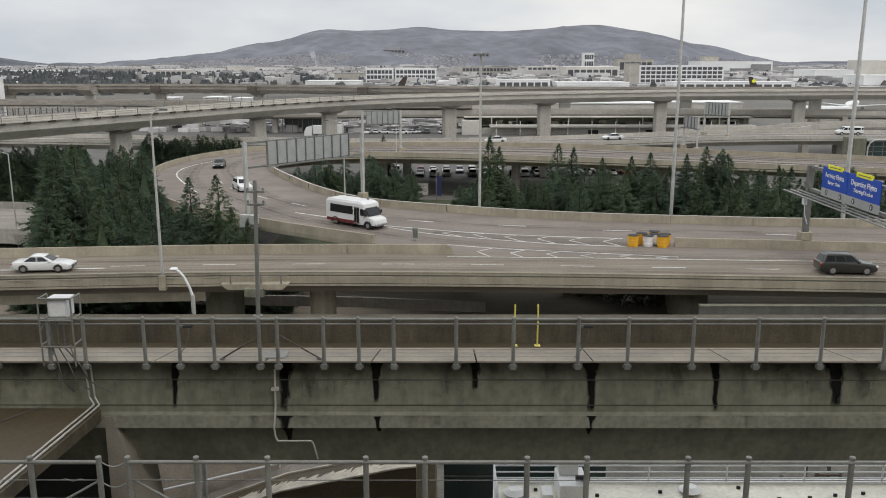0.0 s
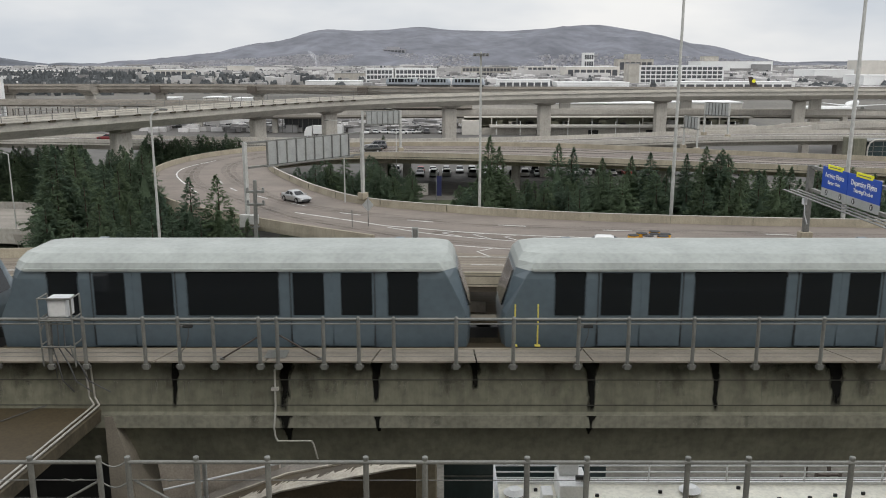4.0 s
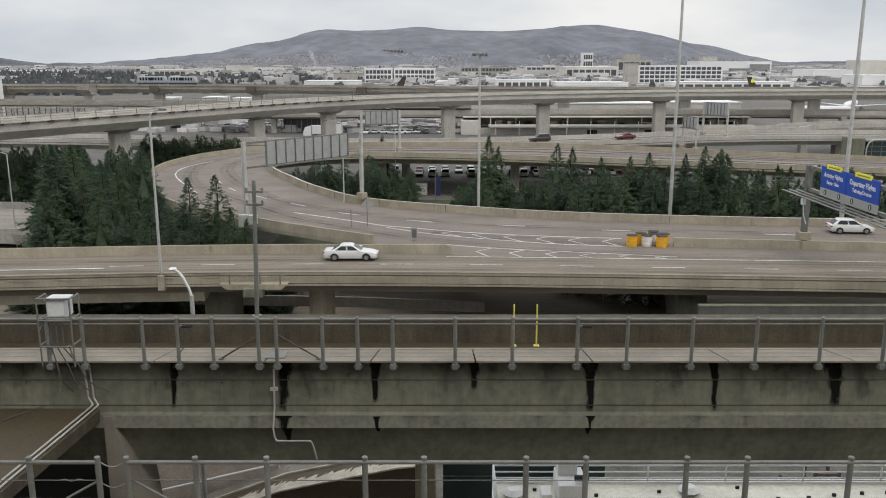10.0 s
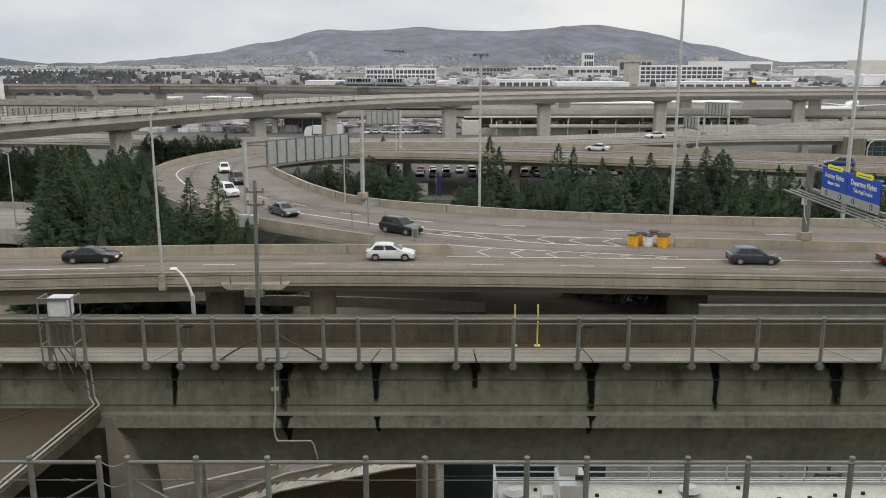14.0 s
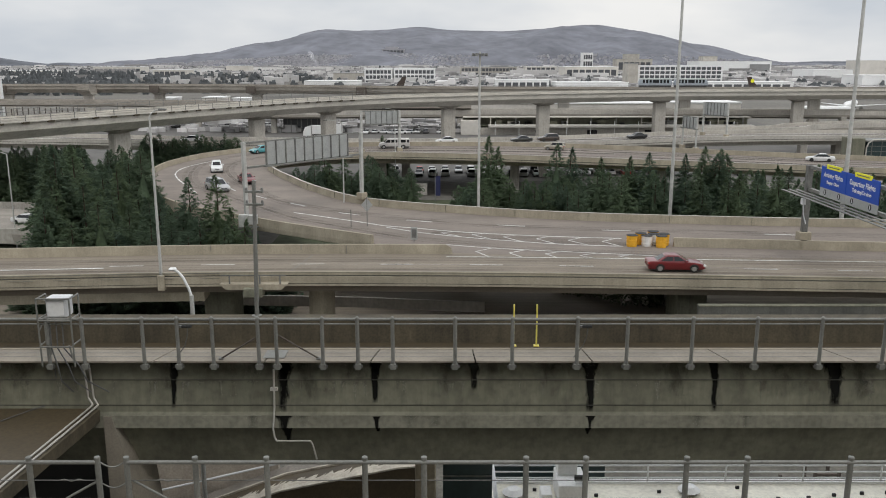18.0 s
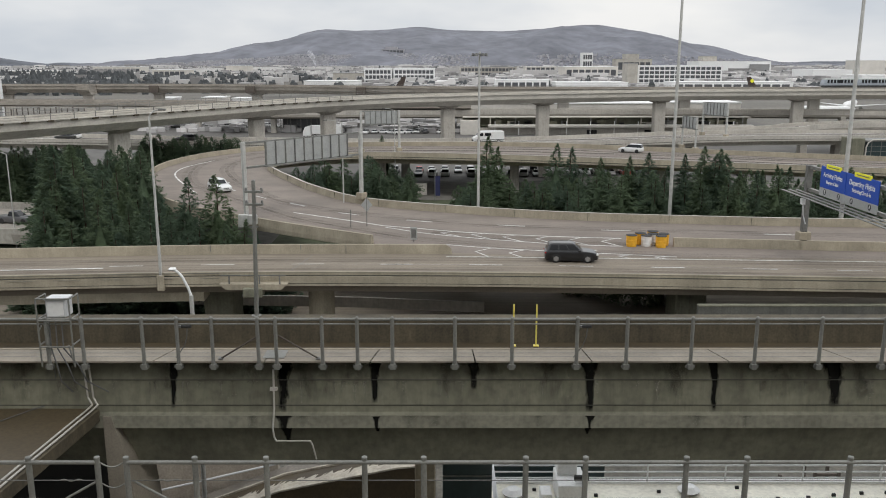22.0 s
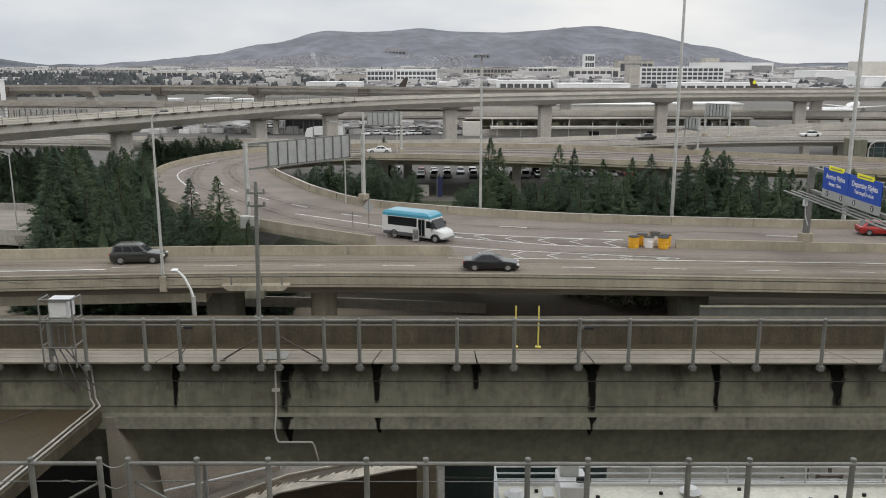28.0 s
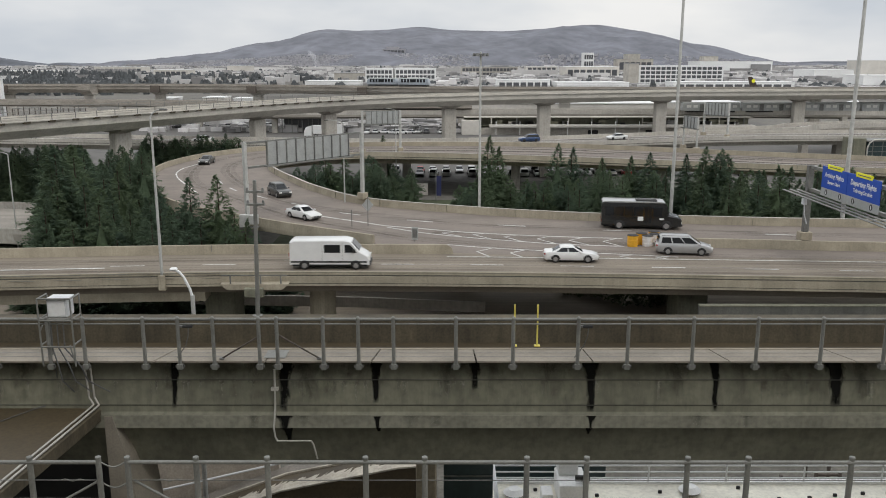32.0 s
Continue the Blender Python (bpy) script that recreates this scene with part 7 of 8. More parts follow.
            part("wheel_arch", loft(bmesh.new(), [[(x + r * .95 * math.cos(q), y, r + r * .95 * math.sin(q)) for q in arc] + [(x + r * 1.25 * math.cos(q), y, r + r * 1.25 * math.sin(q)) for q in arc[::-1]] for y in (s * .8, s * (w + .02))]), BLACK, o)
    part("rear_window", boxm(-3.64, -3.58, -.6, .6, 1.5, 2.2, bevel=.008), GLASS, o)
    part("bumper", boxm(3.5, 3.72, -.95, .95, .42, .66, bevel=.04), BLACK if color == "green" else CHROME, o)
    part("underside", boxm(-3.3, 3.2, -.9, .9, .28, .46), BLACK, o)
    add_wheels(o, .4, (-2.2, 2.6), 1.0)
    return o


def panel_van():
    o = thing("panel_van", (0, 0, 0), "tall white panel van with one dark side window", "van")
    side = [(-3.42, .42), (-3.45, 1.2), (-3.38, 2.42), (-3.1, 2.6), (1.35, 2.62), (1.85, 2.48), (2.62, 1.62), (3.2, 1.30), (3.42, .98), (3.45, .42)]

    def shell(k, dz):
        return [(x * (1 - k), z if z < .5 else z - dz) for x, z in side]
    p = CAR["white"]
    part("body", loft(bmesh.new(), [[(x, y, z) for x, z in shell(k, dz)] for y, k, dz in ((-1.0, .012, .13), (-.93, .004, .05), (-.7, 0, 0), (.7, 0, 0), (.93, .004, .05), (1.0, .012, .13))]), p, o, smooth=38)
    part("windscreen", loft(bmesh.new(), [[(1.92 + dx, -.84, 2.40 + dx), (2.58 + dx, -.88, 1.68 + dx), (2.58 + dx, .88, 1.68 + dx), (1.92 + dx, .84, 2.40 + dx)] for dx in (-.06, .03)]), GLASS, o)
    for s in (-1, 1):
        y0, y1 = s * .98, s * 1.012
        part("side_window", boxm(-.45, .95, min(y0, y1), max(y0, y1), 1.48, 2.18, bevel=.01), GLASS, o)
        part("cab_window", loft(bmesh.new(), [[(1.32, y, 1.5), (2.35, y, 1.5), (2.2, y, 1.75), (1.78, y, 2.18), (1.32, y, 2.18)] for y in (y0, y1)]), GLASS, o)
        part("side_trim", boxm(-3.3, 3.2, min(y0, y1 + s * .01), max(y0, y1 + s * .01), .62, .76), BLACK, o)
        part("sill", boxm(-3.2, 3.2, min(y0, y1), max(y0, y1), .38, .46), BLACK, o)
        part("headlight", boxm(3.2, 3.44, s * .72 - .18, s * .72 + .18, .95, 1.15, bevel=.03), LAMP, o)
        part("tail_light", boxm(-3.47, -3.4, s * .86 - .08, s * .86 + .08, .9, 1.5, bevel=.02), TAIL, o)
        part("mirror", boxm(2.0, 2.15, min(s * 1.0, s * 1.25), max(s * 1.0, s * 1.25), 1.5, 1.85, bevel=.03), BLACK, o)
        part("door_seam", boxm(1.12, 1.14, min(y0, s * 1.004), max(y0, s * 1.004), .8, 2.3), GALV_DARK, o)
        part("door_seam", boxm(-.62, -.60, min(y0, s * 1.004), max(y0, s * 1.004), .8, 2.3), GALV_DARK, o)
        for x in (-2.15, 2.25):
            arc = [math.pi * k / 12 for k in range(13)]
            part("wheel_arch", loft(bmesh.new(), [[(x + .34 * math.cos(q), y, .36 + .34 * math.sin(q)) for q in arc] + [(x + .46 * math.cos(q), y, .36 + .46 * math.sin(q)) for q in arc[::-1]] for y in (s * .85, s * 1.015)]), BLACK, o)
    part("bumper", boxm(3.3, 3.52, -.92, .92, .36, .72, bevel=.05), BLACK, o)
    part("underside", boxm(-3.2, 3.2, -.8, .8, .25, .45), BLACK, o)
    add_wheels(o, .36, (-2.15, 2.25), .9)
    return o


def passenger_van(color):
    """A long passenger van: upright box, raked screen, low blunt bonnet, windows in a broken band."""
    o = thing("passenger_van", (0, 0, 0), WORD[color] + " long passenger van", "van")
    side = [(-3.08, .46), (-3.14, 1.1), (-3.04, 1.92), (-2.86, 2.1), (1.05, 2.14), (1.42, 2.04), (2.12, 1.36), (2.86, 1.22), (3.1, 1.02), (3.15, .46)]
    p = CAR[color]
    part("body", loft(bmesh.new(), [[(x * (1 - k), y, z if z < .5 else z - dz) for x, z in side] for y, k, dz in ((-1.0, .012, .12), (-.94, .004, .04), (-.7, 0, 0), (.7, 0, 0), (.94, .004, .04), (1.0, .012, .12))]), p, o, smooth=38)
    part("windscreen", loft(bmesh.new(), [[(1.5 + d, -.82, 1.98 + d), (2.08 + d, -.88, 1.42 + d), (2.08 + d, .88, 1.42 + d), (1.5 + d, .82, 1.98 + d)] for d in (-.06, .03)]), GLASS, o)
    for s in (-1, 1):
        y0, y1 = s * .97, s * 1.012
        for a, b in ((-2.92, -2.5), (-2.3, -.62), (-.5, -.05), (.05, .68)):
            part("side_window", boxm(a, b, min(y0, y1), max(y0, y1), 1.32, 1.86, bevel=.01), GLASS, o)
        part("cab_window", loft(bmesh.new(), [[(.86, y, 1.3), (1.92, y, 1.3), (1.82, y, 1.45), (1.42, y, 1.86), (.86, y, 1.86)] for y in (y0, y1)]), GLASS, o)
        part("sill", boxm(-3.0, 3.0, min(y0, y1), max(y0, y1), .42, .58), GALV_DARK, o)
        part("headlight", boxm(2.98, 3.14, s * .74 - .16, s * .74 + .16, .82, 1.02, bevel=.03), LAMP, o)
        part("tail_light", boxm(-3.17, -3.08, s * .88 - .07, s * .88 + .07, .9, 1.3, bevel=.02), TAIL, o)
        part("mirror", boxm(1.62, 1.76, min(s * 1.0, s * 1.24), max(s * 1.0, s * 1.24), 1.32, 1.62, bevel=.03), BLACK, o)
        arc = [math.pi * k / 12 for k in range(13)]
        for x in (-1.72, 2.2):
            part("wheel_arch", loft(bmesh.new(), [[(x + .36 * math.cos(q), y, .38 + .36 * math.sin(q)) for q in arc] + [(x + .48 * math.cos(q), y, .38 + .48 * math.sin(q)) for q in arc[::-1]] for y in (s * .85, s * 1.016)]), BLACK, o)
    part("rear_window", boxm(-3.12, -3.04, -.7, .7, 1.32, 1.85, bevel=.01), GLASS, o)
    part("bumper", boxm(3.05, 3.26, -.94, .94, .44, .68, bevel=.05), CHROME, o)
    part("underside", boxm(-2.9, 2.9, -.8, .8, .26, .5), BLACK, o)
    add_wheels(o, .38, (-1.72, 2.2), .92)
    return o


def make(kind, color):
    if kind == "panel_van":
        return panel_van()
    if kind in SHAPE:
        return car(kind, color)
    if kind == "shuttle":
        return shuttle(color)
    if kind in ("coach", "small_coach"):
        L, H, n = (10.6, 3.15, 7) if kind == "coach" else (8.4, 2.95, 6)
        o = box_vehicle("hotel_coach" if L > 9 else "shuttle_bus", "long glossy black shuttle coach with tinted windows" if L > 9 else "dark green-black shuttle bus with tinted windows", "coach" if L > 9 else "shuttle bus", "coach", L, 2.45, H, 1.5, n, (1.5, 2.45), r=.46, slope=.4, top="silver")
        part("roof_hatch", boxm(-.6, 1.6, -.7, .5, H + .01, H + .14, bevel=.04), BLACK, o, "black roof hatch")
        for s in (-1, 1):
            part("roof_rail", boxm(-L / 2 + .2, L / 2 - 2.1, s * 1.12 - .06, s * 1.12 + .06, H - .05, H + .06), SIGNGREY, o, "pale roof edge")
            for xa, xb, za, zb in ((-.4, .15, .98, 1.42), (1.85, 2.3, 1.1, 1.28)):
                part("decal", boxm(xa, xb, min(s * 1.19, s * 1.242), max(s * 1.19, s * 1.242), za, zb), WHITE, o, "small white square decal")
        return o
    if kind == "city_bus":
        o = box_vehicle("city_bus", "blue-grey city bus with pale roof fairing", "bus", "busgrey", 12.2, 2.55, 2.95, .02, 8, (1.18, 2.38), low=.32, r=.48, hump=.42, top="white", axles=(-3.2, 3.4), slope=.12)
        part("destination_sign", boxm(6.0, 6.12, -.95, .95, 2.5, 2.84, bevel=.03), SIGNYEL, o, "amber destination display")
        for x in (-2.2, 1.6):
            part("roof_pod", boxm(x - .9, x + .9, -.8, .8, 3.3, 3.46, bevel=.06), CABINET, o)
        return o
    if kind == "passenger_van":
        return passenger_van(color)
    return box_vehicle("box_truck", "pale teal and white delivery truck", "truck", "teal", 7.2, 2.4, 3.1, 1.3, 4, (1.5, 2.2), r=.45, slope=.3, top="white", blank=3, door=False, stripe="white")


made = {}


def vehicle(kind, color, far=False):
    """A new vehicle: the first of a kind and colour is built, the rest are copies of it."""
    far = far and kind in SHAPE
    if (kind, color, far) not in made:
        made[kind, color, far] = car(kind, color, lite=True) if far else make(kind, color)
        return made[kind, color, far]
    ob = copy_thing(made[kind, color, far], pose(0, 0, 0))
    ob.animation_data_clear()
    return ob


# ---- trains ----
def train_car(lite=False):
    o = thing("train_car", (0, 0, 0), "pale blue driverless train car with dark windows", "train car", group="train cars")
    hl, w = 6.25, 1.42
    z0, z1 = 0.25, 2.34

    def ring(z, cut, q):
        return [(-hl + cut, -q, z), (hl - cut, -q, z), (hl - cut * .6 - .0, -q * .72, z), (hl - cut * .6, q * .72, z), (hl - cut, q, z), (-hl + cut, q, z), (-hl + cut * .6, q * .72, z), (-hl + cut * .6, -q * .72, z)]
    part("body", loft(bmesh.new(), [ring(z0, .22, w * .97), ring(.9, .16, w), ring(1.15, .22, w), ring(2.1, .68, w), ring(z1, .82, w * .98)]), TRAIN_LIT if lite else TRAINBODY, o)
    part("roof", loft(bmesh.new(), [ring(z1 - .02, .80, w * .99), ring(z1 + .16, .92, w * .93), ring(z1 + .34, 1.15, w * .7), ring(z1 + .40, 1.4, w * .4)]), TRAINROOF, o, "pale grey rounded roof")
    part("under_frame", boxm(-hl + .5, hl - .5, -w * .8, w * .8, -.55, z0, bevel=.04), BLACK, o)
    spans = [(-4.80, -3.98, 0), (-3.62, -2.76, 1), (-2.38, -1.52, 1), (-1.20, 1.20, 0), (1.52, 2.38, 1), (2.76, 3.62, 1), (3.98, 4.80, 0)]
    for s in (-1,) if lite else (-1, 1):
        for a, b, dr in spans:
            part("window", boxm(a, b, min(s * (w - .03), s * (w + .014)), max(s * (w - .03), s * (w + .014)), 1.10, 2.29, bevel=.035), GLASS, o)
        for c in () if lite else (-2.57, 2.57):
            for side in (-1, 1):
                part("door_seam", boxm(c + side * 1.09 - .012, c + side * 1.09 + .012, min(s * (w - .03), s * (w + .008)), max(s * (w - .03), s * (w + .008)), .3, 2.32), BLACK, o)
                part("door", boxm(c + (side - 1) * .54 + .02, c + (side + 1) * .54 - .02, min(s * (w - .03), s * (w + .006)), max(s * (w - .03), s * (w + .006)), .3, 2.3), TRAINBODY, o)
        part("skirt_line", boxm(-hl + .4, hl - .4, s * w - .02, s * w + .008, .98, 1.04), GALV, o)
        part("roof_gutter", boxm(-hl + .9, hl - .9, s * w - .05, s * w + .03, 2.31, 2.37), TRAINROOF, o)
    if lite:
        return o
    for s in (-1, 1):
        part("end_window", loft(bmesh.new(), [[(s * (hl - .22), -.85, 1.2), (s * (hl - .22), .85, 1.25), (s * (hl - .10), .85, 1.25), (s * (hl - .10), -.85, 1.25)], [(s * (hl - .55), -.8, 2.2), (s * (hl - .55), .8, 2.2), (s * (hl - .42), .8, 2.2), (s * (hl - .42), -.8, 2.2)]]), GLASS, o)
        part("coupler", boxm(min(s * (hl - .1), s * (hl + .5)), max(s * (hl - .1), s * (hl + .5)), -.18, .18, .1, .4), BLACK, o)
        part("roof_marker", boxm(s * 4.2 - .12, s * 4.2 + .12, .85, 1.05, z1 + .2, z1 + .36), TRAINBODY, o)
        for x in (-3.6, 3.6):
            part("guide_wheel", tubem((x, s * 1.0 - .12, -.75), (x, s * 1.0 + .12, -.75), .45, 14), BLACK, o)
    return o


def rail_car():
    """A long low commuter car: ribbed flanks, a row of square panes, two doors."""
    o = thing("rail_car", (330, 299, 7.25), "long dull grey commuter rail car", "train car", group="rail cars")
    part("body", loft(bmesh.new(), [[(x, -q, z) for x, z in ((-10, .6), (10, .6), (10.2, 1.4), (9.9, 3.2), (-9.9, 3.2), (-10.2, 1.4))] for q in (1.5, -1.5)]), SIGNGREY, o)
    part("roof", loft(bmesh.new(), [[(x, -q, z) for x in (-9.9, 9.9)] + [(x, q, z) for x in (9.9, -9.9)] for z, q in ((3.2, 1.5), (3.45, 1.2), (3.6, .6))]), GALV, o)
    part("under_frame", boxm(-8.5, 8.5, -1.2, 1.2, .1, .6), BLACK, o)
    for i in range(8):
        x = -8.6 + i * 2.3
        if i in (2, 5):
            part("door", boxm(x - .1, x + 1.4, -1.53, -1.48, .7, 2.9), GALV_DARK, o)
        else:
            # pale lens colour paints the reflection in these panes
            part("window", boxm(x, x + 1.5, -1.53, -1.48, 1.7, 2.6, bevel=.03), LAMP, o, "window painted pale for its reflection")
    return o


first_rail = rail_car()
rail_cars = [first_rail] + [copy_thing(first_rail, pose(0, 0, 0)) for _ in range(5)]

# ---- traffic: lanes as smooth ways, and who is where at what second ----
class Way:
    def __init__(self, pts, z=DECK):
        self.p = spline([(*p, z) for p in pts], 1.0)
        self.s = [0.0]
        for a, b in zip(self.p, self.p[1:]):
            self.s.append(self.s[-1] + (b - a).length)
        self.end = self.s[-1]

    def place(self, s, off=0.0):
        s = min(max(s, 0.0), self.end - 0.01)
        lo, hi = 0, len(self.s) - 1
        while hi - lo > 1:
            m = (lo + hi) // 2
            lo, hi = (m, hi) if self.s[m] <= s else (lo, m)
        k = (s - self.s[lo]) / (self.s[hi] - self.s[lo])
        a, b = self.p[max(lo - 2, 0)], self.p[min(hi + 2, len(self.p) - 1)]
        d = (b - a).normalized()
        q = self.p[lo].lerp(self.p[hi], k) + Vector((d.y, -d.x, 0)) * off
        return pose(q.x, q.y, q.z, 0, 0, math.degrees(math.atan2(d.y, d.x)))

    def near(self, x, y):
        i = min(range(len(self.p)), key=lambda k: (self.p[k].x - x) ** 2 + (self.p[k].y - y) ** 2)
        return self.s[i]


L1 = Way([(340, 73), (120, 124), (68, 142), (44, 153), (25, 162), (7, 166), (-10, 166.5), (-24, 163.5), (-33, 157), (-36.5, 148), (-35.5, 137), (-31, 124.5), (-27, 116.5), (-21, 106), (-13, 98.7), (-7, 95.2), (3, 90.2), (13.4, 87.8),
          (21, 86.8), (34.7, 84.7), (44, 83.8), (120, 76.5), (340, 61.5)])
L2 = Way([(340, 78), (120, 130), (68, 148.4), (44, 158.5), (25, 168), (7, 172), (-10, 172.4), (-27, 168.8), (-37, 160), (-41.8, 148), (-40.5, 134), (-36.5, 121.5), (-31, 113.3), (-21.6, 100), (-16.6, 93.6), (-9.7, 87.7), (-3.7, 83), (2.5, 80),
          (8.8, 77.4), (20.2, 75.3), (34, 73.6), (60, 72.3), (120, 68.9), (340, 56.0)])
UP = Way([(560, 167), (200, 200), (100, 203), (72, 200.5), (49, 195.5), (40, 192), (20, 186.5), (12, 184.5), (-12, 182), (-34, 183.5), (-60, 187), (-120, 197), (-300, 215)])
MID = Way([(340, 78), (120, 130), (68, 148.4), (44, 158.5), (25, 168), (7, 172), (-10, 174.5), (-30, 182), (-60, 187), (-120, 196), (-300, 212)])
LA = Way([(p.x, p.y) for p in road_line(8.8, step=12)])
LB = Way([(p.x, p.y) for p in road_line(5.8, step=12)])
LG = Way([(-215, 129), (-80, 121.5), (-50, 116.5)], 2.0)
LOOP_IN = L2.near(-27, 168)
plans = []


def pace(way, s):
    """The usual speed along a way, in the clip's quickened time."""
    if way is LA or way is LB:
        return 118.0
    if way is UP:
        return 150.0
    if way is MID:
        return 75.0
    if way is LG:
        return 60.0
    return 240.0 if s < LOOP_IN - 25 else (62.0 if s < LOOP_IN else 85.0)


def drive(kind, color, way, anchors, off=0.0):
    """anchors: seconds and the share of the way reached then."""
    plans.append((kind, color, way, anchors, off))


drive("sedan", "white", LB, [(0.0, 526.7)])
drive("suv", "dark", LB, [(0.0, 594.9)])
drive("shuttle", "white", L2, [(0.0, 477.9), (0.2, 495.2), (0.4, 513.1)], -1.6)
drive("suv", "white", L1, [(0.0, 433.7), (1, 526)], 1.6)
drive("sedan", "black", L1, [(0.0, 406.7), (1.0, 486.0)], 1.6)
drive("sedan", "black", LA, [(1.0, 533.0)])
drive("suv", "red", LB, [(0.8, 562.0), (1.0, 587.0), (1.2, 612.0)])
drive("sedan", "white", LA, [(1.0, 597.3)])
drive("minivan", "black", LB, [(2.0, 533.1)])
drive("pickup", "navy", LB, [(2.0, 582.9)])
drive("sedan", "black", LB, [(1.5, 570.7)])
drive("sedan", "silver", LA, [(3.0, 558.0)])
drive("sedan", "white", LB, [(3.0, 565.0)])
drive("pickup", "brown", L2, [(3.0, 468.5)], -1.0)
drive("hatch", "white", L2, [(3.0, 422.1)], -0.8)
drive("sedan", "dark", LA, [(2.5, 553.9)])
drive("sedan", "white", LA, [(3.5, 542.6), (4, 603.0)])
drive("sedan", "grey", LB, [(4.0, 556.8)])
drive("suv", "white", LA, [(4.3, 546.4)])
drive("sedan", "silver", L1, [(4.2, 463.6)], -1.3)
drive("sedan", "black", LA, [(4.8, 566.8), (5, 603.0)])
drive("hatch", "white", LB, [(4.9, 537.3), (5, 603.0)])
drive("suv", "grey", L2, [(4.9, 440.3)], -1.6)
drive("coach", "black", LB, [(5.8, 571.1), (6.0, 588.7), (6.2, 606.3)])
drive("big_suv", "black", LA, [(6.0, 551.6)])
drive("sedan", "grey", LA, [(6.0, 564.6)])
drive("sedan", "silver", LB, [(6.0, 568.9)])
drive("sedan", "black", LA, [(5.8, 577.5), (6.0, 596.5), (6.2, 615.5)])
drive("suv", "white", LA, [(5.5, 564.8)])
drive("sedan", "black", LB, [(5.45, 571.7)])
drive("hatch", "dark", L1, [(5.5, 493.9)], -1.6)
drive("sedan", "red", LA, [(5.5, 525.1), (6, 603.0)])
drive("suv", "dark", LA, [(7.0, 554.9)])
drive("hatch", "white", L2, [(7.0, 437.0), (8, 540)], -0.0)
drive("minivan", "silver", L2, [(7.0, 426.2), (7.5, 475.1), (8.0, 511.8)], -1.2)
drive("sedan", "white", L1, [(7.0, 395.6), (8.0, 448.3), (8.5, 479.6), (9, 526)], 1.6)
drive("city_bus", "busgrey", L2, [(6.0, 338.2), (6.3, 354.5), (6.6, 368.9), (8.0, 431.5), (8.5, 460.1), (9.0, 492.8), (9.5, 526.1)], 0.9)
drive("sedan", "silver", LA, [(8.0, 549.4)])
drive("sedan", "black", LA, [(8.0, 572.3)])
drive("suv", "brown", L2, [(7, 388), (8.0, 494.0)], -1.6)
drive("sedan", "grey", L1, [(8.0, 409.6), (9.0, 484.3)], -1.0)
drive("sedan", "white", LA, [(7.5, 549.7)])
drive("minivan", "white", LB, [(8.5, 568.4)])
drive("suv", "red", LA, [(8, 518.8), (8.5, 598.5)])
drive("sedan", "white", LB, [(9.0, 547.4)])
drive("sedan", "white", LA, [(9.0, 598.0)])
drive("hatch", "white", L1, [(9.0, 443.0), (9.5, 479.7), (10.0, 514.3)], -1.6)
drive("sedan", "white", LA, [(10.0, 552.6)])
drive("sedan", "gold", LB, [(12.0, 529.8)])
drive("suv", "red", L2, [(12.0, 431.8), (13.0, 491.7)], -0.9)
drive("sedan", "black", L1, [(12.0, 410.3), (13.0, 477.7)], -1.1)
drive("sedan", "dark", L1, [(12.0, 395.6), (13.0, 449.9)], 1.6)
drive("sedan", "brown", L2, [(12.0, 416.1), (13.0, 477.2)], -0.3)
drive("pickup", "brown", LB, [(12, 518.8), (12.5, 594.2)])
drive("suv", "black", L2, [(13.0, 424.6), (14.0, 484.4)], -1.6)
drive("suv", "white", L2, [(13.0, 403.6), (14.0, 449.1)], -0.1)
drive("sedan", "grey", L2, [(14.0, 466.7)], 0.0)
drive("sedan", "black", LA, [(13.5, 572.4)])
drive("suv", "brightred", LA, [(13, 518.8), (13.5, 583.1)])
drive("sedan", "black", LA, [(14.0, 529.5)])
drive("hatch", "white", LA, [(14.0, 556.1)])
drive("hatch", "slate", LA, [(14.0, 588.3)])
drive("sedan", "red", LA, [(13.8, 581.4), (14.0, 601.6), (14.2, 621.4)])
drive("hatch", "white", L1, [(14.0, 413.0)], 0.6)
drive("suv", "dark", L1, [(14.0, 426.6)], 0.4)
drive("suv", "white", LA, [(14.5, 543.8), (15, 603.0)])
drive("sedan", "black", LB, [(15.0, 546.9)])
drive("suv", "silver", LA, [(15.4, 561.7)])
drive("suv", "blue", L1, [(15.7, 463.6)], -1.3)
drive("sedan", "white", LA, [(15.9, 556.6), (16, 603.0)])
drive("hatch", "grey", LB, [(16, 518.8), (16.1, 537.3)])
drive("box_truck", "cyan", LB, [(16.5, 544.7)])
drive("sedan", "grey", L1, [(16.5, 489.5), (17.0, 506.1)], -1.6)
drive("sedan", "dark", LA, [(17.0, 569.7)])
drive("sedan", "silver", LB, [(17.0, 589.7)])
drive("sedan", "gold", L2, [(17.0, 445.9), (17.5, 491.8), (18, 540)], -0.4)
drive("suv", "white", L2, [(17.0, 434.3), (18, 540)], -1.6)
drive("sedan", "grey", LB, [(17.5, 575.0)])
drive("sedan", "red", LB, [(18.0, 580.8)])
drive("hatch", "teal", L2, [(18.0, 392.0), (19.0, 499.9)], 0.6)
drive("sedan", "red", L1, [(18.0, 426.9), (18.5, 484.0)], -1.0)
drive("minivan", "silver", L2, [(18.0, 444.3), (18.5, 479.3), (19, 540)], -0.6)
drive("suv", "white", L1, [(18.0, 411.9), (19.0, 475.0)], 1.6)
drive("sedan", "white", LA, [(19.0, 521.9)])
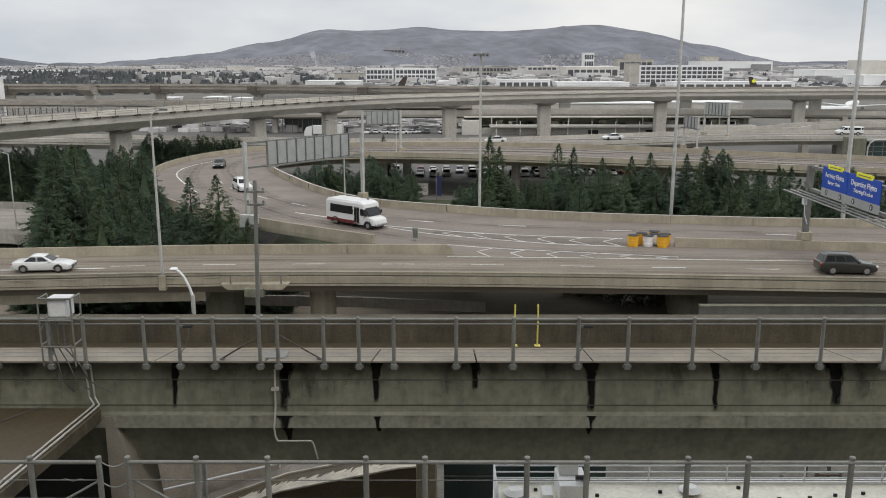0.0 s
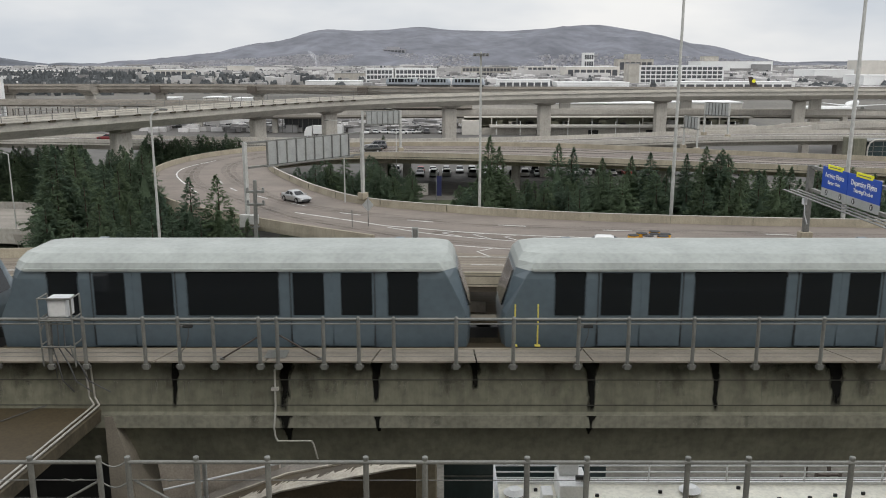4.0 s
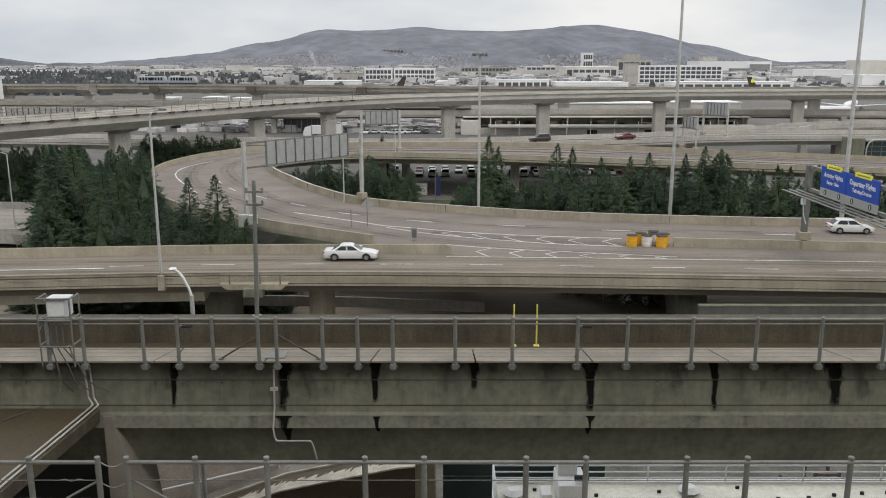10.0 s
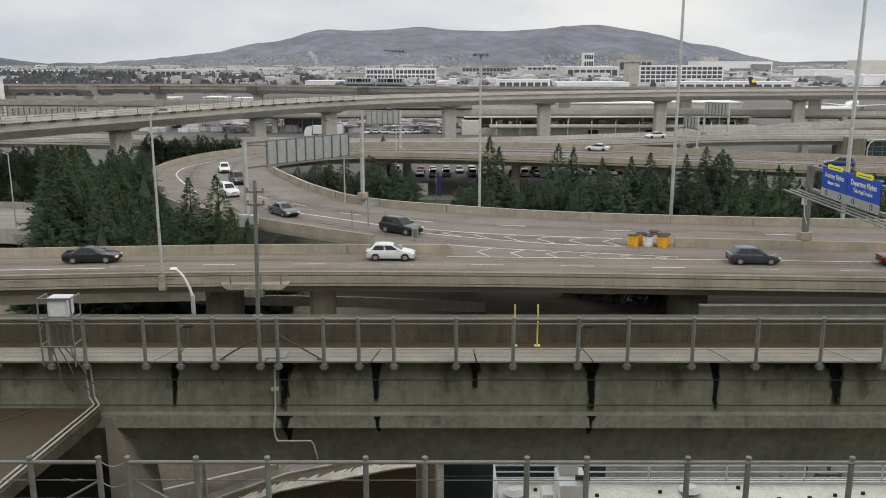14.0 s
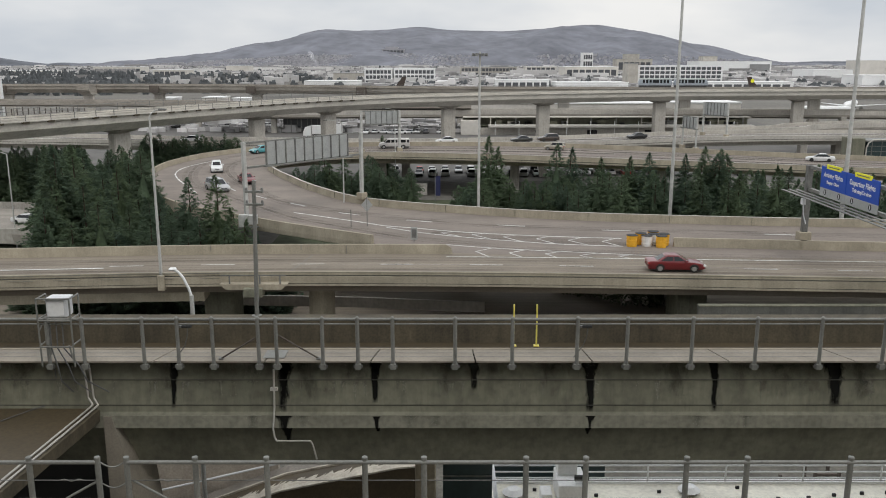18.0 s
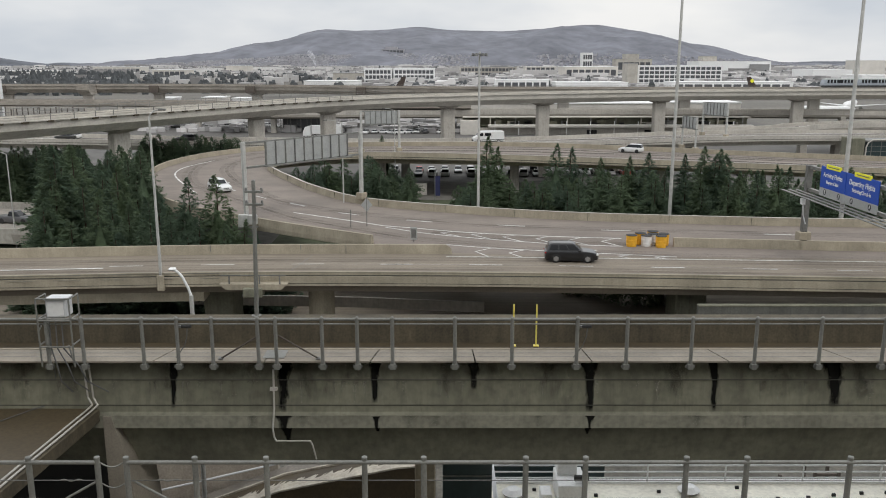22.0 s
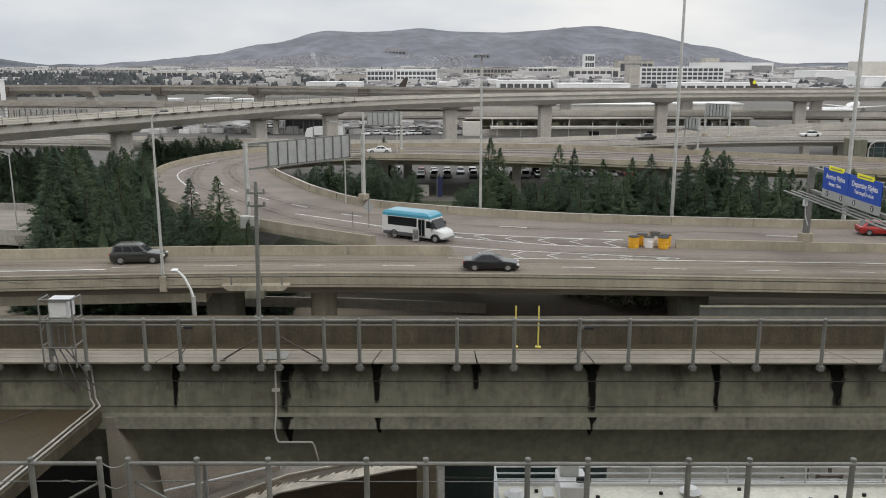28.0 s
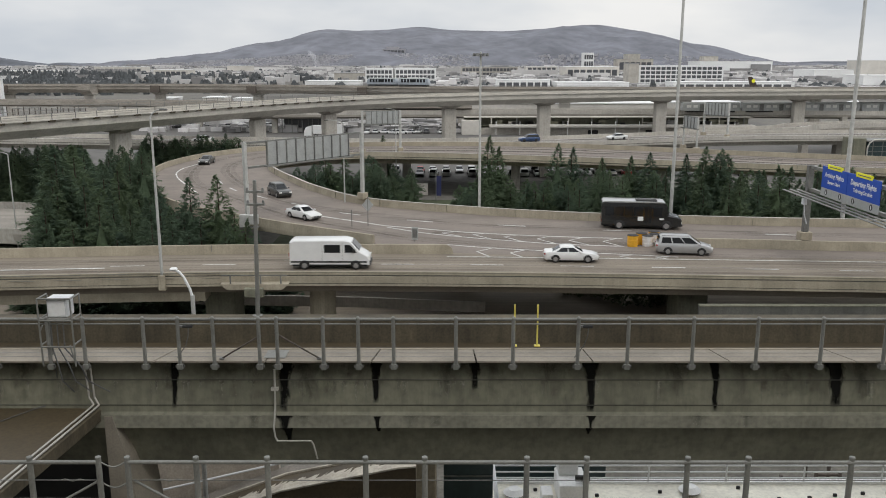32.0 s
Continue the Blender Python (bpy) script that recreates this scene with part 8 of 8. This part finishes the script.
drive("passenger_van", "offwhite", L2, [(19.0, 444.6), (19.5, 478.4), (20.0, 511.7)], -1.1)
drive("boxy_hatch", "gold", L2, [(19.0, 422.5), (20.0, 496.9)], -0.5)
drive("sedan", "silver", L2, [(19.0, 392.8), (20.0, 464.7), (20.5, 505.4)], -0.9)
drive("suv", "white", L1, [(20.0, 429.4), (20.5, 474.4), (21.0, 516.1)], -1.2)
drive("sedan", "black", LB, [(20, 518.8), (20.5, 578.2)])
drive("sedan", "dark", LA, [(21.5, 554.3)])
drive("suv", "black", LA, [(22.0, 572.4)])
drive("suv", "white", L2, [(22.0, 444.8), (22.5, 491.3), (23, 540)], -0.8)
drive("sedan", "brown", LA, [(22.5, 559.2)])
drive("suv", "brown", LB, [(23.0, 533.8)])
drive("sedan", "white", LB, [(23.0, 552.6)])
drive("big_suv", "white", L1, [(23.0, 387.4), (24.0, 473.7)], 1.6)
drive("suv", "gold", LA, [(23.5, 561.5)])
drive("sedan", "navy", LA, [(24.0, 527.2)])
drive("sedan", "silver", LB, [(24.0, 566.2)])
drive("hatch", "white", L2, [(24.0, 408.0), (25.0, 489.7)], -0.4)
drive("sedan", "blue", LA, [(24.5, 553.5)])
drive("suv", "gold", L2, [(25.0, 434.7), (25.5, 476.5)], -0.4)
drive("sedan", "grey", L1, [(25.0, 417.4)], 0.1)
drive("hatch", "white", L1, [(25.0, 430.7), (25.5, 474.1)], -0.6)
drive("sedan", "white", LB, [(25, 518.8), (25.5, 596.1)])
drive("suv", "black", LA, [(26.0, 551.5)])
drive("sedan", "silver", LB, [(26, 518.8), (26.3, 566.6)])
drive("sedan", "black", L1, [(26.4, 471.5)], -0.4)
drive("sedan", "white", LA, [(26.8, 541.3), (27, 603.0)])
drive("minivan", "grey", L2, [(26.6, 456.3)], 1.1)
drive("hatch", "red", LB, [(27.0, 571.4)])
drive("hatch", "brightred", L1, [(25.7, 250.0), (27.5, 484.0), (28.0, 517.0)], -1.6)
drive("shuttle", "cyan", L2, [(27.5, 457.5), (28.0, 487.3), (28.5, 525.8)], -0.7)
drive("suv", "dark", LA, [(28.0, 533.5)])
drive("sedan", "black", LB, [(28.0, 564.9)])
drive("sedan", "white", L1, [(28.5, 407.3), (29.0, 464.3), (29.5, 500.5)], -1.3)
drive("shuttle", "green", LB, [(30.0, 592.8)])
drive("suv", "dark", LA, [(30, 518.8), (30.5, 579.9)])
drive("sedan", "white", L1, [(30.0, 388.0), (30.5, 421.2), (31.0, 461.8), (31.5, 509.0)], 0.6)
drive("small_coach", "black", L1, [(31.0, 420.0), (31.5, 451.1), (32.0, 492.1)], -1.5)
drive("minivan", "silver", L2, [(31.0, 444.9), (31.5, 483.7), (32.0, 513.8)], -1.0)
drive("panel_van", "white", LB, [(32.0, 551.1)])
drive("sedan", "white", LA, [(32.0, 572.3)])
drive("sedan", "white", L2, [(32.0, 470.1)], -0.6)
drive("suv", "dark", L1, [(32.0, 441.1)], -1.5)
drive("sedan", "dark", L2, [(32.0, 410.5)], -0.6)
drive("sedan", "silver", LG, [(19.0, 152.8)], 0.0)
drive("pickup", "grey", LG, [(22.0, 153.4)], 0.0)
drive("sedan", "white", LG, [(18.0, 155.3)], 0.0)
drive("suv", "silver", LG, [(31.0, 153.2)], 0.0)
drive("sedan", "grey", LG, [(29.0, 151.0)], 0.0)
drive("hatch", "dark", LG, [(0.2, 151.6)], 0.0)
drive("sedan", "red", LG, [(14.0, 147.5)], 0.0)
drive("passenger_van", "white", UP, [(0.0, 464.0)])
drive("sedan", "white", UP, [(0.0, 524.8)])
drive("sedan", "white", UP, [(0.0, 552.8)])
drive("sedan", "red", UP, [(1.0, 513.2)])
drive("suv", "blue", UP, [(2.0, 539.5)])
drive("sedan", "dark", UP, [(2.0, 510.0)])
drive("sedan", "red", UP, [(3.0, 491.0)])
drive("city_bus", "busgrey", UP, [(7.0, 486.0)])
drive("sedan", "dark", UP, [(7.0, 533.4)])
drive("sedan", "dark", UP, [(8.0, 466.0)])
drive("suv", "brown", UP, [(10.0, 542.2)])
drive("sedan", "red", UP, [(10.0, 521.2)])
drive("sedan", "dark", UP, [(11.0, 519.8)])
drive("sedan", "white", UP, [(12.0, 487.7)])
drive("suv", "dark", UP, [(12.0, 475.0)])
drive("sedan", "white", UP, [(14.0, 513.2)])
drive("sedan", "white", UP, [(17.0, 470.4)])
drive("hatch", "white", UP, [(17.0, 549.0)])
drive("sedan", "white", UP, [(18.0, 563.4)])
drive("sedan", "dark", UP, [(18.0, 546.6)])
drive("suv", "brown", UP, [(18.0, 540.2)])
drive("sedan", "black", UP, [(18.0, 517.9)])
drive("sedan", "white", UP, [(19.0, 489.6)])
drive("sedan", "dark", UP, [(20.0, 533.8)])
drive("suv", "dark", UP, [(21.0, 471.5)])
drive("sedan", "dark", UP, [(21.0, 501.2)])
drive("sedan", "white", UP, [(24.0, 549.9)])
drive("sedan", "dark", UP, [(25.0, 548.3)])
drive("panel_van", "white", UP, [(22.0, 554.1)])
drive("small_coach", "black", UP, [(29.0, 528.6)])
drive("small_coach", "black", UP, [(29.0, 508.9)])
drive("city_bus", "busgrey", UP, [(30.0, 490.4)])
drive("sedan", "white", UP, [(30.0, 515.7)])
drive("sedan", "white", UP, [(30.0, 463.3)])
drive("sedan", "brown", UP, [(30.0, 534.8)])
drive("sedan", "white", UP, [(31.0, 511.2)])
drive("sedan", "white", UP, [(31.0, 467.8)])
drive("sedan", "white", UP, [(32.0, 523.6)])
drive("suv", "blue", UP, [(32.0, 545.0)])
drive("sedan", "white", UP, [(28.0, 473.6)])
drive("sedan", "dark", UP, [(28.0, 515.9)])
drive("sedan", "white", MID, [(14.0, 323.3)], 1.6)
drive("sedan", "white", MID, [(18.0, 282.3)], 0.3)
drive("suv", "white", MID, [(20.0, 292.4)], 1.6)
drive("suv", "white", MID, [(22.0, 316.3)], 1.6)
drive("shuttle", "white", MID, [(25.0, 283.6)], 1.6)
drive("sedan", "white", MID, [(30.0, 357.2)], 1.6)
drive("sedan", "black", MID, [(30.0, 323.0)], 1.6)
drive("coach", "black", UP, [(24.0, 511.5), (25.0, 581.7)])

# views in and out of which each way runs
SPAN = {id(LA): (LA.near(-52, 70), LA.near(52, 70)), id(LB): (LB.near(-52, 66), LB.near(52, 66)), id(L1): (L1.near(92, 134), L1.near(60, 82)), id(L2): (L2.near(98, 138), L2.near(60, 72.3)), id(UP): (UP.near(130, 202), UP.near(-130, 206)), id(MID): (MID.near(98, 138), MID.near(-130, 197)), id(LG): (20.0, 165.0)}


def timetable(way, anchors):
    """Seconds and way, every tenth of a second, from before it comes into view until after it has left."""
    a = sorted(anchors)
    lo, hi = SPAN[id(way)]
    rows = {}
    t, s = a[0]
    while s > lo and t > -0.05:
        rows[round(t, 2)] = s
        t -= 0.1
        s -= 0.1 * pace(way, s)
    for (t0, s0), (t1, s1) in zip(a, a[1:]):
        n = max(1, round((t1 - t0) / 0.1))
        for i in range(n + 1):
            rows[round(t0 + (t1 - t0) * i / n, 2)] = s0 + (s1 - s0) * i / n
    t, s = a[-1]
    while s < hi and t < 32.05:
        rows[round(t, 2)] = s
        t += 0.1
        s += 0.1 * pace(way, s)
    return sorted((t, s) for t, s in rows.items() if 0 <= t <= 32)


def motions():
    tables = [(timetable(w, a), k, c, w, o) for k, c, w, a, o in plans]
    for way in (LA, LB, L1, L2, UP, MID, LG):
        mine = sorted((q for q in tables if q[3] is way), key=lambda q: q[0][0][0])
        lo, hi = SPAN[id(way)]
        n = len(mine)
        for i, (rows, kind, color, _, off) in enumerate(mine):
            ob = vehicle(kind, color, way is UP or way is LG or way is MID)
            t0, t1 = rows[0][0], rows[-1][0]
            out = [(t, way.place(s, off)) for t, s in rows]
            gap = min(9.0, (lo - 4) / (n + 1))
            back = min(9.0, (way.end - hi - 4) / (n + 1))
            if t0 > 0:
                wait = way.place(lo - 4 - gap * (i + 1), off)
                out = [(0.0, wait)] + ([(max(t0 - 0.6, 0.05), wait)] if t0 > 0.7 else []) + out
            if t1 < 32:
                rest = way.place(way.end - 3 - back * i, off)
                out += ([(min(t1 + 0.7, 31.9), rest)] if t1 < 31.2 else []) + [(32.0, rest)]
            walk(ob, out)
    # the steam drifts to the left as it rises
    for i, puff in enumerate(PUFFS):
        walk(puff, [(2.0 * k, pose(-0.22 * i * i + 0.4 * i + (0.3 + .25 * i) * math.sin(1.3 * k + i), 0, 3.6 * i + 1.2 * math.sin(0.9 * k + 2 * i), 0, 0, 20 * math.sin(k + i))) for k in range(17)])
    # trains: their middles along the guideways
    base = train_car()
    cars = [base] + [copy_thing(base, pose(0, 0, 0)) for _ in range(5)]
    far_base = train_car(lite=True)
    cars += [far_base] + [copy_thing(far_base, pose(0, 0, 0)) for _ in range(9)]
    for k in range(3):
        x = [(0.0, 400.0), (2.9, 400.0)] + [(3.2 + 0.1 * i, 13.45 - 4.0 * i) for i in range(14)] + [(4.9, -300.0), (32.0, -300.0)]
        walk(cars[k], [(t, pose(q + 13.1 * k, 22.25, 17.42)) for t, q in x])
    for k in range(3):
        x = [(0.0, -400.0), (7.5, -400.0)] + [(7.9 + 0.1 * i, -18.4 + 6.1 * i) for i in range(15)] + [(9.8, 300.0), (32.0, 300.0)]
        walk(cars[3 + k], [(t, pose(q - 13.4 * k, 9.05, 17.55)) for t, q in x])

    def along(path, s, side):
        for a, b in zip(path, path[1:]):
            d = (b - a).length
            if s <= d:
                q, e = a.lerp(b, s / d), (b - a).normalized()
                q = q + Vector((-e.y, e.x, 0)) * side
                return pose(q.x, q.y, q.z + 0.35, 0, 0, math.degrees(math.atan2(e.y, e.x)))
            s -= d
        return pose(path[-1].x, path[-1].y, path[-1].z)

    def reach(path, x, y):
        best, at, s = 1e9, 0.0, 0.0
        for a, b in zip(path, path[1:]):
            d = (a.x - x) ** 2 + (a.y - y) ** 2
            if d < best:
                best, at = d, s
            s += (b - a).length
        return at

    s190 = reach(gw1_path, -61.5, 160)
    # one leaves to the near side, one follows the other way, one far off
    plan = [(gw1_path, 6.4, [6, 7, 8], [(0.0, 400), (3.7, 400), (4.5, 122), (5.0, 78), (5.5, 39), (5.7, 24), (6.0, 5), (6.5, -32), (7.0, -75), (32.0, -75)], s190 - 6.3, -13.0),
            (gw1_path, 2.2, [9, 10], [(0.0, -100), (5.6, -70), (5.8, -24), (5.9, -13), (6.0, -5), (6.1, 2), (6.2, 8), (6.3, 15.5), (6.4, 21.5), (6.6, 37), (6.8, 50), (7.0, 63), (7.5, 96), (8.0, 134), (8.4, 166), (9.0, 232), (10.0, 390), (32.0, 440)], s190 - 6.3, -13.0)]
    for path, side, ids, rows, s0, gap in plan:
        for k, c in enumerate(ids):
            walk(cars[c], [(t, along(path, max(3.0, s0 + s + gap * k), side)) for t, s in rows])
    f0 = reach(gw2_path, -112, 353)
    for k, c in enumerate((13, 14, 15)):
        rows = [(0.0, -150), (1.0, -72), (2.0, -5), (3.0, 62), (3.5, 88), (5.0, 230), (7.0, 400), (32.0, 430)]
        walk(cars[c], [(t, along(gw2_path, f0 + s - 13.4 * k, 3.2)) for t, s in rows])
    for k, c in enumerate((11, 12)):
        rows = [(0.0, -110), (7.0, -104), (8.0, -64.5), (9.0, -16.4), (10.0, 2.7), (11.0, 24), (12.0, 46.6), (13.0, 70.7), (14.0, 94.6), (14.5, 107.5), (17.0, 181), (18.0, 208), (19.0, 226.4), (20.0, 244), (21.0, 254), (21.5, 264), (22.0, 275.7), (22.5, 294), (23.5, 350), (28.9, 350), (29.5, 279), (30.0, 246), (30.5, 210), (31.0, 175), (31.5, 140), (32.0, 104)]
        walk(cars[c], [(t, along(gw2_path, f0 + s - 13.0 * k, 2.6)) for t, s in rows])
    # a long grey train on the low track under the guideway, at the end
    for k, c in enumerate(rail_cars):
        walk(c, [(0.0, pose(330 + 21 * k, 299, 7.25))] + [(t, pose(x + 21 * k, 299, 7.25)) for t, x in ((30.0, 330), (31.0, 168), (31.2, 150), (31.5, 127), (32.0, 94))])


# ---- parked cars ----
rp = random.Random(21)
lite_made = {}


LOTS = ["white"] * 5 + ["silver"] * 3 + ["grey", "gold", "brightred", "dark"]


def park(x, y, rz, kind=None, color=None):
    kind = kind or rp.choice(["sedan", "sedan", "hatch", "suv", "suv", "minivan"])
    color = color or rp.choice(["white", "white", "silver", "silver", "grey", "black", "dark", "gold", "blue", "red"])
    if (kind, color) not in lite_made:
        lite_made[kind, color] = car(kind, color, (x, y, 0.03), rz, lite=True, parked=True)
        lite_made[kind, color]["group"] = "parked cars"
    else:
        copy_thing(lite_made[kind, color], pose(x, y, 0.03, 0, 0, rz))


for row_y, row_x in ((185.5, -14), (191, -14), (187, 29), (193, 31)):
    for i in range(14):
        if rp.random() < 0.85:
            park(row_x + i * 2.9 + rp.uniform(-.25, .25), row_y + rp.uniform(-.4, .4), rp.choice((88, 270)) + rp.uniform(-2, 2), color=rp.choice(LOTS))
for row_y in (296, 320):
    for i in range(12):
        if rp.random() < 0.8:
            park(-27 + i * 3.0 + rp.uniform(-.2, .2), row_y + rp.uniform(-3, 3), rp.choice((90, 90, 270, 20, 160)) + rp.uniform(-6, 6), color=rp.choice(["white", "white", "white", "silver", "grey"]))
for i in range(14):
    park(-112 + i * 3.4, 322 + (i % 3) * 6, 60 + rp.uniform(-6, 6), color=rp.choice(["white", "white", "silver", "dark"]))
for x, y, rz, col in ((17.6, 94.5, 84, "white"), (20.6, 95, 84, "white"), (23.4, 94.2, 84, "silver")):
    park(x, y, rz, "sedan", col)
semi = thing("lorry", (-41.5, 282, 0), "white articulated lorry with box trailer", "lorry")
part("trailer", boxm(-2.2, 7.5, -1.25, 1.25, 1.2, 4.0, bevel=.06), CAR["white"], semi)
part("cab", loft(bmesh.new(), [[(-5.2, -1.2, .6), (-2.6, -1.2, .6), (-2.6, 1.2, .6), (-5.2, 1.2, .6)], [(-5.1, -1.2, 2.0), (-2.6, -1.2, 2.0), (-2.6, 1.2, 2.0), (-5.1, 1.2, 2.0)], [(-4.5, -1.1, 3.4), (-2.6, -1.1, 3.9), (-2.6, 1.1, 3.9), (-4.5, 1.1, 3.4)]]), CAR["white"], semi)
part("windscreen", boxm(-5.0, -4.7, -1.0, 1.0, 2.1, 3.0), GLASS, semi)
add_wheels(semi, .5, (-4.2, -1.4, 5.0, 6.2), 1.05)
for x, y in ((-104, 330), (-97, 334), (-90, 328), (-84, 332), (-78, 336)):
    copy_thing(semi, pose(x, y, 0, 0, 0, 90 + x))


motions()
